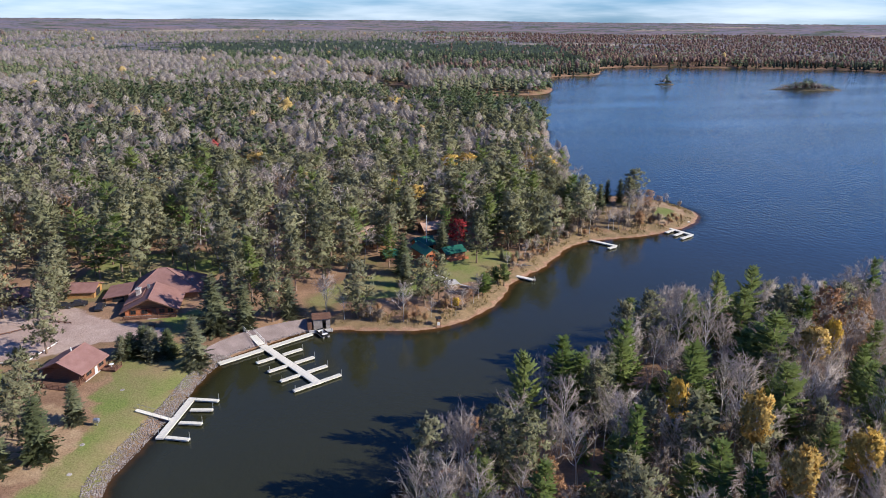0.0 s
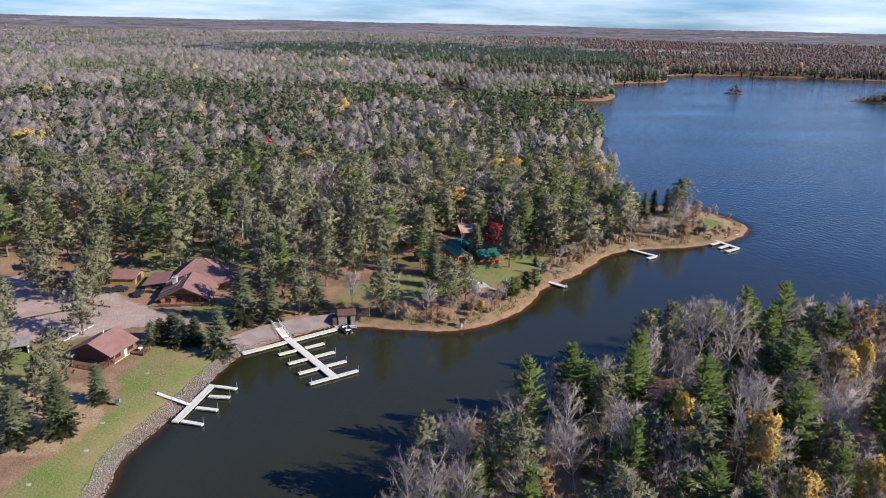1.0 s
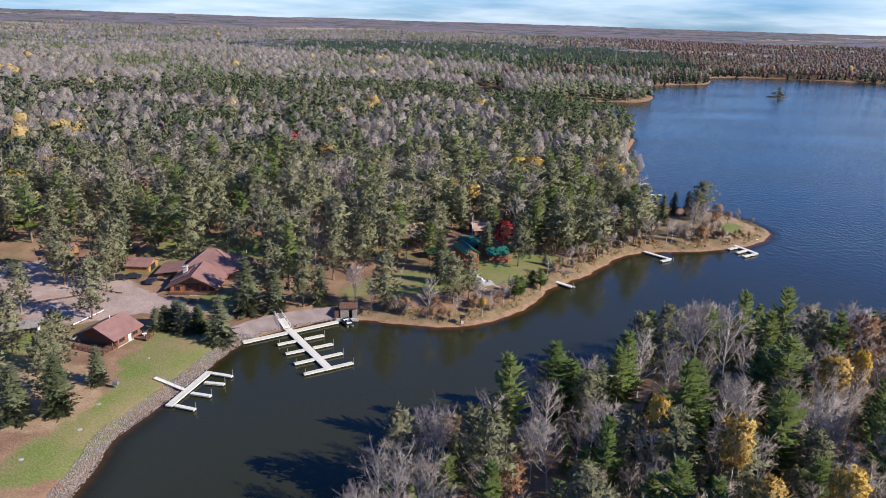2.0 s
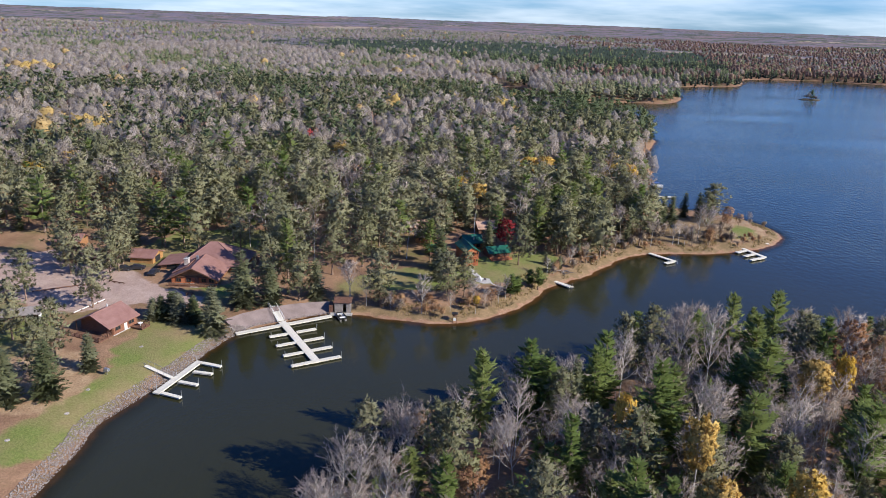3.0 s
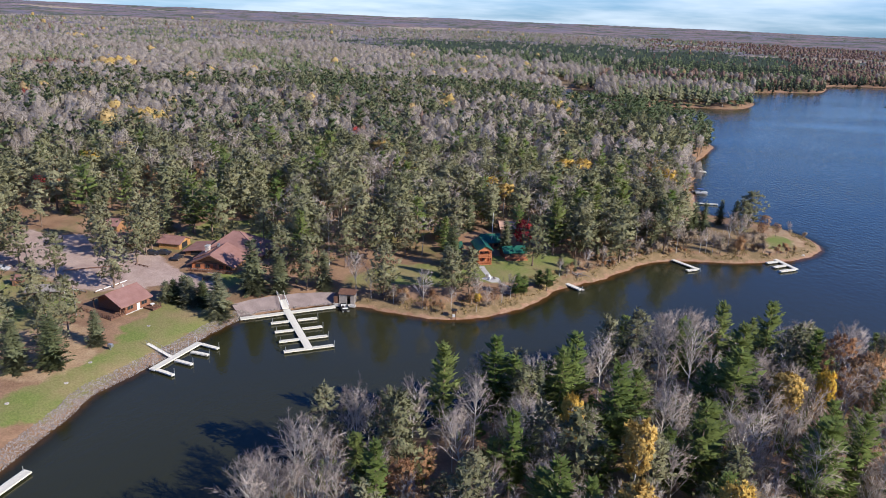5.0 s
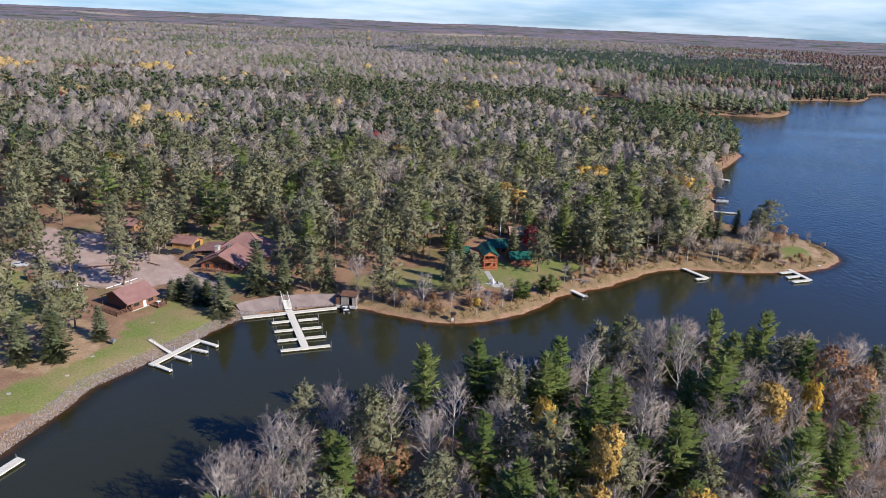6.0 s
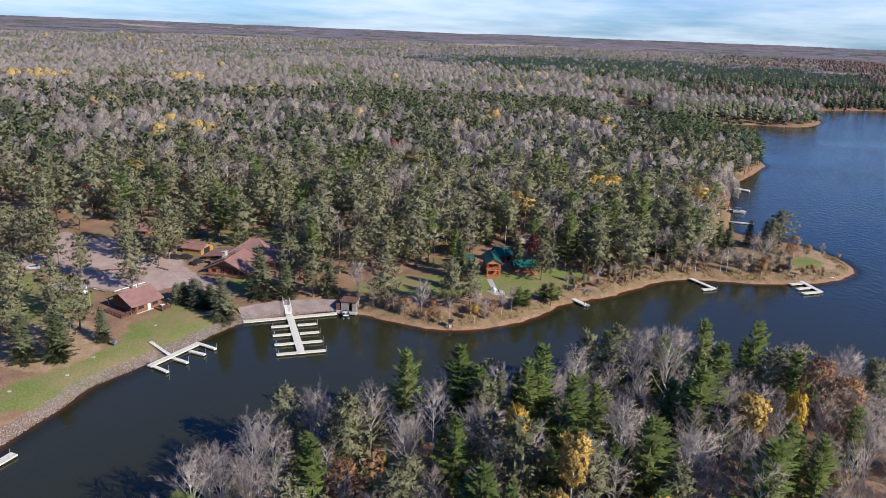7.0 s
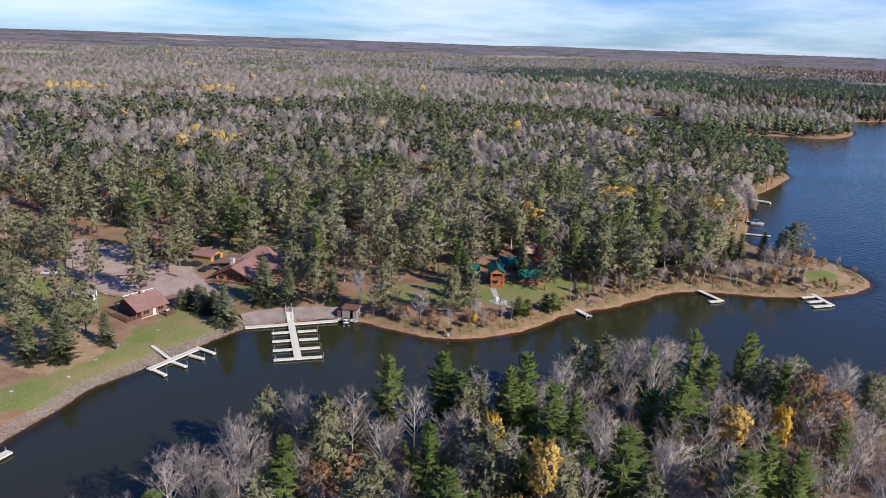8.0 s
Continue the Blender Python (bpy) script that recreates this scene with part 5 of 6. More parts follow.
def big_dock():
    d = empty("dock", pose(0, 0, 0), "pale board floating dock with eight slips on a long landing stage", "dock")
    deck_run(d, (-50.5, 148.1), (-32.2, 164.9), 1.35, name="landing_stage")
    deck_run(d, (-42.9, 157.9), (-26.2, 139.15), 1.75, 0.56, name="spine")
    ux, uy = 0.766, 0.643
    for cx, cy in ((-37.55, 152.45), (-33.95, 148.2), (-30.25, 143.85), (-26.55, 139.6)):
        for s in (-1, 1):
            a = (cx + s * 0.9 * ux, cy + s * 0.9 * uy)
            b = (cx + s * 5.85 * ux, cy + s * 5.85 * uy)
            deck_run(d, a, b, 0.95, 0.55, name="finger")
            dock_post(d, b[0] - s * 0.1 * ux + 0.35 * uy, b[1] - s * 0.1 * uy - 0.35 * -ux, 1.6)
    # gangway up to the bank
    bm = slab([(-43.9, 157.6, 0.62), (-42.6, 158.8, 0.62), (-48.6, 165.4, 2.75), (-49.9, 164.2, 2.75)], 0.16)
    part("gangway", bm, M_DOCK, d)
    for p, q in (((-43.9, 157.6), (-49.9, 164.2)), ((-42.6, 158.8), (-48.6, 165.4))):
        for z in (0.55, 1.0):
            part("rail", rod((*p, 0.62 + z), (*q, 2.75 + z), 0.04, 6), M_WHITE, d)
        for f in np.linspace(0, 1, 6):
            x, y, z = p[0] + (q[0] - p[0]) * f, p[1] + (q[1] - p[1]) * f, 0.62 + 2.13 * f
            part("baluster", rod((x, y, z - 0.1), (x, y, z + 1.0), 0.035, 6), M_WHITE, d)
    return d


def slip_dock():
    d = empty("dock", pose(0, 0, 0), "pale comb-shaped floating dock with four fingers off the rock bank", "dock")
    deck_run(d, (-52.5, 117.3), (-51.3, 132.6), 1.45, name="spine")
    for a, b in (((-51.3, 132.0), (-45.6, 131.5)), ((-51.0, 127.8), (-45.7, 127.9)), ((-51.6, 123.0), (-46.2, 122.7)), ((-52.3, 117.8), (-46.8, 117.1))):
        a = (a[0] + 0.85, a[1])
        deck_run(d, a, b, 0.9, 0.55, name="finger")
        dock_post(d, b[0] - 0.1, b[1] + 0.5, 1.8)
    for y in (118.5, 125.0, 129.5, 132.2):
        dock_post(d, -53.1 + (y - 117) * 0.08, y, 1.9)
    part("gangway", slab([(-52.4, 123.3, 0.62), (-52.4, 124.2, 0.62), (-59.9, 125.9, 1.75), (-60.1, 125.0, 1.75)], 0.14), M_DOCK, d)
    for p, q in (((-52.4, 123.1), (-60.1, 124.9)), ((-52.4, 124.4), (-59.9, 126.1))):
        part("rail", rod((*p, 1.55), (*q, 2.65), 0.035, 6), M_GALV, d)
        for f in np.linspace(0.05, 0.95, 5):
            x, y, z = p[0] + (q[0] - p[0]) * f, p[1] + (q[1] - p[1]) * f, 0.62 + 1.13 * f
            part("baluster", rod((x, y, z - 0.1), (x, y, z + 0.9), 0.03, 6), M_GALV, d)
    return d


def small_dock(runs, label, width=1.4, posts=()):
    d = empty("dock", pose(0, 0, 0), label, "dock")
    for n, (a, b) in enumerate(runs):
        deck_run(d, a, b, width if n == 0 else width * 0.9, 0.6 + 0.004 * n, name="spine" if n == 0 else "finger")
    for x, y in posts:
        dock_post(d, x, y, 1.5)
    return d


for n, (kind, x, y, s) in enumerate(CAMP_TREES):
    tree(kind, x, y, s, n * 71, n, "trees about the camp", slim=1.9 if (kind == "white_pine" and s < 0.4) or (x < -58 and s < 0.6) else (1.15 if x > 40 else 1.4) if kind == "spruce" else (1.3 if x > 75 else 1.15))

big_dock()
slip_dock()
small_dock([((53.4, 247.1), (61.5, 240.3)), ((60.9, 239.8), (57.9, 237.4))], "white L-shaped dock off the sandy shore", 1.4, ((62.2, 239.8),))
small_dock([((86.2, 264.7), (92.9, 254.6)), ((92.2, 254.2), (87.2, 250.0)), ((90.2, 258.0), (85.8, 253.8)), ((87.6, 261.0), (83.9, 257.7))], "white dock with three fingers by the point", 1.4)
small_dock([((20.6, 210.4), (28.0, 205.2))], "pale dock with a boat lift at its end", 1.4, ((28.4, 205.6), (27.6, 204.4)))
small_dock([((55.7, 421.5), (68.2, 416.6)), ((55.5, 424.0), (68.0, 419.2))], "pair of pale docks on the back bay", 1.3)
small_dock([((59.3, 363.5), (67.8, 364.0))], "narrow grey dock on the back bay", 1.2)
small_dock([((61.0, 338.2), (71.4, 340.2))], "long white dock on the back bay", 1.3)
small_dock([((-46.7, 66.0), (-47.3, 80.4))], "pale dock end beside the rock bank", 1.6, ((-47.9, 80.0),))
small_dock([((94.0, 272.8), (97.9, 273.1))], "small white dock lying on the sand", 1.3)


def gable(house, x0, x1, y0, y1, z0, eave, ridge, over, mat_wall, mat_roof, axis="x", end_mat=None):
    """Walls with two gables and a roof of two plates. The ridge runs along axis."""
    def sw(p):
        return p if axis == "x" else (p[1], p[0], p[2])

    if axis == "y":
        x0, x1, y0, y1 = y0, y1, x0, x1
    ym = (y0 + y1) / 2
    th = 0.2
    for ya, yb in ((y0, y0 + th), (y1 - th, y1)):
        a = [sw((x0, ya, z0)), sw((x1, yb, eave))]
        part("wall", box(min(a[0][0], a[1][0]), max(a[0][0], a[1][0]), min(a[0][1], a[1][1]), max(a[0][1], a[1][1]), z0, eave), mat_wall, house)
    for xa, xb in ((x0, x0 + th), (x1 - th, x1)):
        bm = bmesh.new()
        prof = [(y0 + th + 0.002, z0), (y1 - th - 0.002, z0), (y1 - th - 0.002, eave), (ym, ridge - 0.12), (y0 + th + 0.002, eave)]
        A = [bm.verts.new(sw((xa, y, z))) for y, z in prof]
        B = [bm.verts.new(sw((xb, y, z))) for y, z in prof]
        bm.faces.new(A)
        bm.faces.new(B[::-1])
        for i in range(5):
            j = (i + 1) % 5
            bm.faces.new((A[i], A[j], B[j], B[i]))
        part("gable_wall", bm, end_mat or mat_wall, house)
    k = (ridge - eave) / (ym - y0)
    dz = over * k
    for s, yo in ((-1, y0 - over), (1, y1 + over)):
        c = [sw((x0 - over, yo, eave - dz + 0.12)), sw((x1 + over, yo, eave - dz + 0.12)), sw((x1 + over, ym, ridge + 0.12)), sw((x0 - over, ym, ridge + 0.12))]
        part("roof", slab(c, 0.22), mat_roof, house)
    part("ridge_cap", rod(sw((x0 - over, ym, ridge + 0.14)), sw((x1 + over, ym, ridge + 0.14)), 0.12, 6), mat_roof, house)


def window(house, m, w, h, frame_mat=None):
    wn = part("window", box(-w / 2, w / 2, -0.03, 0.05, -h / 2, h / 2), M_GLASS, house)
    wn.matrix_basis = m
    bm = bmesh.new()
    t = 0.09
    add_box(bm, -w / 2 - t, w / 2 + t, -0.06, 0.06, h / 2, h / 2 + t)
    add_box(bm, -w / 2 - t, w / 2 + t, -0.06, 0.06, -h / 2 - t, -h / 2)
    add_box(bm, -w / 2 - t, -w / 2, -0.06, 0.06, -h / 2, h / 2)
    add_box(bm, w / 2, w / 2 + t, -0.06, 0.06, -h / 2, h / 2)
    add_box(bm, -0.03, 0.03, -0.055, 0.055, -h / 2, h / 2)
    fr = part("window_frame", bm, frame_mat or M_DARKWOOD, wn)


def rail_run(house, a, b, z, h=0.95, mat=None, gap=1.4, name="rail"):
    """A deck railing from a to b: top rail, mid rails and posts."""
    mat = mat or M_DARKWOOD
    n = math.hypot(b[0] - a[0], b[1] - a[1])
    k = max(1, int(round(n / gap)))
    for i in range(k + 1):
        x, y = a[0] + (b[0] - a[0]) * i / k, a[1] + (b[1] - a[1]) * i / k
        part("rail_post", box(x - 0.06, x + 0.06, y - 0.06, y + 0.06, z - 0.1, z + h), mat, house)
    for q in (0.3, 0.62, 0.97):
        part(name, rod((*a, z + h * q), (*b, z + h * q), 0.05, 6), mat, house)


def log_courses(house, x0, x1, y, z0, z1, mat, axis="x", r=0.16):
    """Round logs laid one on another along a wall."""
    z = z0 + r
    while z < z1 - r * 0.5:
        a, b = ((x0, y, z), (x1, y, z)) if axis == "x" else ((y, x0, z), (y, x1, z))
        part("log", rod(a, b, r, 8), mat, house)
        z += r * 1.85


# small cabin on the lawn
cab_z = ground_z(-77, 138)
cabin = empty("cabin", pose(-78.9, 139.5, cab_z, 0, 0, -8.2), "small red-brown log cabin with a gable roof and two decks", "cabin")
gable(cabin, -4.7, 4.7, -3.2, 4.2, -0.3, 2.65, 4.85, 0.7, M_REDWOOD, M_ROOF, axis="y")
for s in (-1, 1):
    yo = -3.9
    part("porch_roof", slab([(s * 5.4, -5.0, 2.46), (s * 5.4, -3.92, 2.46), (0, -3.92, 4.97), (0, -5.0, 4.97)], 0.22), M_ROOF, cabin)
    part("porch_post", box(s * 4.6 - 0.09, s * 4.6 + 0.09, -4.8, -4.62, -0.2, 2.55), M_DARKWOOD, cabin)
log_courses(cabin, -3.2, 4.2, 4.72, -0.1, 2.6, M_REDWOOD, "y", 0.14)
log_courses(cabin, -4.7, 4.7, -3.22, -0.1, 2.6, M_REDWOOD, "x", 0.14)
part("foundation", box(4.45, 4.86, -3.3, 3.9, -0.5, 0.14), M_CONCRETE, cabin)
for y in (-1.9, 2.4):
    window(cabin, pose(4.9, y, 1.55, 0, 0, 90), 1.5, 1.0)
part("door", box(4.85, 4.93, 0.1, 1.0, 0.1, 2.1), M_WHITE, cabin, "white door")
part("deck", box(4.9, 8.4, 1.9, 4.6, 0.0, 0.32), M_DARKWOOD, cabin)
rail_run(cabin, (8.3, 1.9), (8.3, 4.5), 0.32)
rail_run(cabin, (5.2, 4.5), (8.3, 4.5), 0.32)
part("deck", box(-5.2, 4.6, -7.6, -3.3, -0.3, 0.22), M_DARKWOOD, cabin)
rail_run(cabin, (-5.1, -7.5), (4.5, -7.5), 0.22)
rail_run(cabin, (4.5, -7.5), (4.5, -3.4), 0.22)
part("vent_pipe", rod((-1.0, 1.4, 4.2), (-1.0, 1.4, 5.3), 0.14), M_WHITE, cabin, "white vent pipe")
part("eave_board", box(5.3, 5.38, -3.9, 4.9, 2.1, 2.34), M_DARKWOOD, cabin)
table = empty("deck_table", cabin.matrix_basis @ pose(6.7, 3.3, 0.32), "small white table on the cabin's deck", "table")
part("tabletop", rod((0, 0, 0.68), (0, 0, 0.74), 0.55, 16), M_WHITE, table)
part("leg", rod((0, 0, 0), (0, 0, 0.68), 0.06), M_WHITE, table)

# the lodge: a front wing with its gable to the water, a cross wing behind, a low wing beside
lodge_z = ground_z(-76, 176)
lodge = empty("lodge", pose(-76.0, 178.2, lodge_z, 0, 0, 11.5), "large log lodge with red-brown cross-gabled roof and stone chimney", "lodge")
gable(lodge, -6.3, 6.3, -7.2, 3.2, -0.4, 2.0, 5.0, 0.9, M_LOG, M_ROOF, axis="y")
for a in ((-6.3, 10.6, 3.6, 3.8), (-6.3, 10.6, 15.4, 15.6), (-6.3, -6.1, 3.81, 15.39), (10.4, 10.6, 3.81, 15.39)):
    part("wall", box(*a, -0.4, 2.3), M_LOG, lodge)
# the hall behind it under a hipped roof that rises above the front ridge
HIP = [(-7.3, 2.7, 2.0), (11.5, 2.7, 2.0), (11.5, 16.5, 2.0), (-7.3, 16.5, 2.0)]
TOP_A, TOP_B = (-0.2, 9.8, 7.0), (1.9, 9.8, 7.0)
for corners in ((HIP[0], HIP[1], TOP_B, TOP_A), (HIP[1], HIP[2], TOP_B), (HIP[2], HIP[3], TOP_A, TOP_B), (HIP[3], HIP[0], TOP_A)):
    part("roof", slab(corners, 0.2), M_ROOF, lodge)
for a, b in ((TOP_A, TOP_B), (HIP[0], TOP_A), (HIP[1], TOP_B), (HIP[2], TOP_B), (HIP[3], TOP_A)):
    part("ridge_cap", rod((a[0], a[1], a[2] + 0.02), (b[0], b[1], b[2] + 0.02), 0.13, 6), M_ROOF, lodge)
for s in (-1, 1):
    part("porch_roof", slab([(s * 7.2, -8.9, 1.69), (s * 7.2, -8.12, 1.69), (0, -8.12, 5.12), (0, -8.9, 5.12)], 0.22), M_ROOF, lodge)
    part("barge_board", slab([(s * 7.2, -8.98, 1.74), (s * 7.2, -8.90, 1.74), (0, -8.90, 5.17), (0, -8.98, 5.17)], 0.34), M_DARKWOOD, lodge)
log_courses(lodge, -6.2, 6.2, -7.24, 0.1, 2.0, M_REDLOG, "x", 0.17)
log_courses(lodge, -5.6, 5.6, -7.24, 2.25, 2.6, M_LOG, "x", 0.17)
part("tie_beam", box(-6.6, 6.6, -7.6, -7.38, 1.96, 2.2), M_DARKWOOD, lodge)
part("foundation", box(-6.5, 6.5, -7.5, -7.08, -0.6, 0.12), M_STONE, lodge)
for x in (-4.2, -1.4, 2.8, 4.9):
    window(lodge, pose(x, -7.44, 1.15), 1.2, 1.0)
part("door", box(0.3, 1.3, -7.5, -7.38, 0.1, 2.0), M_DARKWOOD, lodge, "dark entrance door")
part("porch_deck", box(-6.4, 6.4, -9.4, -7.5, -0.5, 0.08), M_DARKWOOD, lodge)
rail_run(lodge, (-6.3, -9.3), (-0.6, -9.3), 0.08, 0.9)
rail_run(lodge, (2.2, -9.3), (6.3, -9.3), 0.08, 0.9)
for k in range(3):
    part("step", box(-0.5, 2.1, -9.75 - 0.32 * k, -9.42 - 0.32 * k, -0.55, 0.02 - 0.16 * k), M_STONE, lodge)
chim = part("chimney", box(-4.1, -2.9, -2.6, -1.2, -0.4, 5.5, bevel=0.06), M_STONE, lodge, "pale fieldstone chimney")
part("chimney_cap", box(-4.25, -2.75, -2.75, -1.05, 5.5, 5.7, bevel=0.03), M_CONCRETE, chim)
for x in (-3.75, -3.25):
    part("flue", rod((x, -1.9, 5.7), (x, -1.9, 6.05), 0.2, 10), M_GALV, chim)
for y0, y1 in ((-4.8, 0.5), (-0.4, 2.4)):
    part("dormer_roof", slab([(-6.9, y0, 2.35), (-6.9, y1, 2.35), (-2.2, y1, 4.55), (-2.2, y0, 4.55)], 0.3), M_ROOF, lodge)
part("roof_vent", box(-1.9, -1.2, 1.0, 1.7, 4.2, 5.35, bevel=0.04), M_GALV, lodge, "grey metal roof vent")
part("roof_vent", box(8.4, 8.9, 7.4, 7.9, 2.6, 4.4, bevel=0.04), M_GALV, lodge, "grey metal roof vent")
for y in (6.5, 10.0, 13.2):
    window(lodge, pose(10.66, y, 1.2, 0, 0, 90), 1.3, 1.1)
part("side_deck", box(10.7, 13.0, 5.0, 13.0, -0.5, 0.1), M_DARKWOOD, lodge)
rail_run(lodge, (12.9, 5.0), (12.9, 13.0), 0.1)
# low wing with a flat-pitched roof
part("wing_wall", box(-13.2, -6.4, 3.4, 3.6, -0.4, 1.7), M_LOG, lodge)
part("wing_wall", box(-13.2, -13.0, 3.62, 12.0, -0.4, 1.7), M_LOG, lodge)
part("wing_wall", box(-12.98, -6.4, 11.8, 12.0, -0.4, 1.7), M_LOG, lodge)
part("wing_roof", slab([(-13.8, 2.6, 1.7), (-6.9, 2.6, 2.6), (-6.9, 12.6, 2.6), (-13.8, 12.6, 1.7)], 0.22), M_ROOF, lodge)
# black slab on the closed wall paints the shade inside the bay
part("wing_bay_shade", box(-11.4, -8.6, 3.28, 3.4, -0.3, 1.5), M_BLACK, lodge, "black panel for the shade inside an open bay")

# garage beyond it, its log gable in the sun
gar_z = ground_z(-98, 185)
garage = empty("garage", pose(-98.0, 184.5, gar_z, 0, 0, 8), "log garage with red-brown roof and a golden gable wall", "garage")
M_GOLD = surface("golden_log", (0.36, 0.18, 0.065), (0.44, 0.25, 0.10), 1.2, 16, 0.65)
gable(garage, -3.4, 3.6, -3.2, 3.6, -0.3, 1.9, 3.2, 0.5, M_GOLD, M_ROOF, axis="x")
# no opening is cut: black slab paints the shade inside the doorway
part("doorway_shade", box(3.58, 3.68, -1.6, 1.6, -0.2, 1.7), M_BLACK, garage, "black panel for the shade inside an open doorway")


# two-storey cabin with a green roof above the lawn
gz = ground_z(-4, 211)
cab2 = empty("cabin", pose(-4.6, 213.6, gz, 0, 0, 28), "two-storey red log cabin with porch and green metal roof", "cabin")
gable(cab2, -2.1, 2.1, -1.6, 5.6, -0.3, 4.7, 6.0, 0.55, M_REDLOG, M_GREENROOF, axis="y")
for s in (-1, 1):
    part("porch_roof", slab([(s * 2.65, -4.3, 4.56), (s * 2.65, -2.17, 4.56), (0, -2.17, 6.12), (0, -4.3, 6.12)], 0.16), M_GREENROOF, cab2)
    for y in (-3.9, -1.9):
        part("porch_post", box(s * 1.95 - 0.11, s * 1.95 + 0.11, y - 0.11, y + 0.11, -0.3, 4.6), M_REDLOG, cab2)
part("porch_gable", prism([(-2.1, -3.95), (2.1, -3.95), (2.1, -3.83), (-2.1, -3.83)], 4.35, 4.62), M_REDLOG, cab2)
bm = bmesh.new()
tri = [bm.verts.new(p) for p in ((-2.1, -3.9, 4.62), (2.1, -3.9, 4.62), (0, -3.9, 5.85))]
tri2 = [bm.verts.new((v.co.x, -3.82, v.co.z)) for v in tri]
bm.faces.new(tri)
bm.faces.new(tri2[::-1])
for i in range(3):
    bm.faces.new((tri[i], tri[(i + 1) % 3], tri2[(i + 1) % 3], tri2[i]))
part("porch_pediment", bm, M_REDLOG, cab2)
part("porch_floor", box(-2.2, 2.2, -4.1, -1.62, 2.2, 2.4), M_REDLOG, cab2)
part("porch_floor", box(-2.2, 2.2, -4.1, -1.62, -0.3, 0.1), M_REDLOG, cab2)
for z in (0.1, 2.4):
    rail_run(cab2, (-1.95, -3.9), (1.95, -3.9), z, 0.95, M_REDLOG, 0.65)
    rail_run(cab2, (1.95, -3.9), (1.95, -1.9), z, 0.95, M_REDLOG, 0.65)
for x in (-0.9, 0.9):
    window(cab2, pose(x, -1.64, 3.5), 0.9, 1.1)
part("door", box(-0.5, 0.5, -1.7, -1.62, 0.1, 2.1), M_DARKWOOD, cab2)


def green_cabin(x, y, turn, w, n, wall, ridge, label, mat_wall, mat_roof, deck=True):
    h = empty("cabin", pose(x, y, ground_z(x, y), 0, 0, turn), label, "cabin")
    gable(h, -w / 2, w / 2, -n / 2, n / 2, -0.3, wall, ridge, 0.5, mat_wall, mat_roof, axis="x")
    for q in (-0.28, 0.28):
        window(h, pose(w * q, -n / 2 - 0.03, 1.4), 1.1, 1.0)
    part("door", box(-0.45, 0.45, -n / 2 - 0.07, -n / 2 - 0.005, 0.0, 2.0), M_DARKWOOD, h)
    if deck:
        part("deck", box(-w / 2, w / 2, -n / 2 - 2.2, -n / 2 - 0.02, -0.3, 0.25), M_REDLOG, h)
        rail_run(h, (-w / 2 + 0.1, -n / 2 - 2.1), (w / 2 - 0.1, -n / 2 - 2.1), 0.25, 0.9, M_REDLOG)
    return h


M_TAN = surface("tan_roof", (0.42, 0.26, 0.19), (0.48, 0.31, 0.23), 0.8, 14, 0.8)
green_cabin(3.4, 222.0, 32, 7.0, 5.0, 2.0, 3.2, "low cabin with green metal roof and red railing", M_DARKWOOD, M_GREENROOF)
green_cabin(-16.0, 218.0, 30, 5.5, 4.5, 2.0, 3.0, "small cabin with weathered green roof among trees", M_DARKWOOD, M_GREENROOF, False)
green_cabin(-6.0, 228.0, 28, 6.0, 5.0, 2.6, 4.4, "red cabin with green roof behind the porch cabin", M_REDLOG, M_GREENROOF, False)
green_cabin(-22.0, 231.0, 20, 8.0, 6.0, 2.3, 3.9, "log house with dark grey roof in the pines", M_LOG, M_DARKROOF, False)
green_cabin(-27.0, 240.5, 20, 6.5, 5.0, 2.3, 4.0, "log house with orange-brown roof in the pines", M_LOG, M_TAN, False)
green_cabin(-4.0, 248.5, 25, 7.0, 6.0, 2.3, 4.0, "house with faded tan roof among trees", M_DARKWOOD, M_TAN, False)
green_cabin(57.0, 288.0, 15, 5.0, 4.0, 2.2, 3.4, "small tan cabin among trees on the point", M_LOG, M_TAN, False)

# boathouse on the landing, and its platform
bz = 1.0
boat_h = empty("boathouse", pose(-30.4, 169.0, bz, 0, 0, 14), "weathered grey boat shed with flat roof at the landing", "shed")
for nm, a in (("wall", (-2.1, -1.95, -1.5, 1.5, -0.6, 2.3)), ("wall", (1.95, 2.1, -1.5, 1.5, -0.6, 2.3)), ("wall", (-1.94, 1.94, 1.35, 1.5, -0.6, 2.3)), ("front_wall", (-1.94, 0.1, -1.5, -1.35, -0.6, 2.3)), ("front_wall", (1.0, 1.94, -1.5, -1.35, -0.6, 2.3)), ("lintel", (0.1, 1.0, -1.5, -1.35, 1.95, 2.3))):
    part(nm, box(*a), M_GREY, boat_h)
part("roof", slab([(-2.4, -1.8, 2.45), (2.4, -1.8, 2.45), (2.4, 1.8, 2.75), (-2.4, 1.8, 2.75)], 0.16), M_DARKWOOD, boat_h)
part("platform", box(-3.3, 2.6, -3.0, -1.52, -0.75, -0.45), M_CONCRETE, boat_h)
for x in (-3.1, -1.6, 0.2, 2.3):
    part("platform_post", rod((x, -2.85, -2.2), (x, -2.85, 0.3), 0.09), M_GREY, boat_h)
part("wing_wall", box(-3.6, -2.5, -1.4, 1.2, -0.6, 1.6), M_DARKWOOD, boat_h)


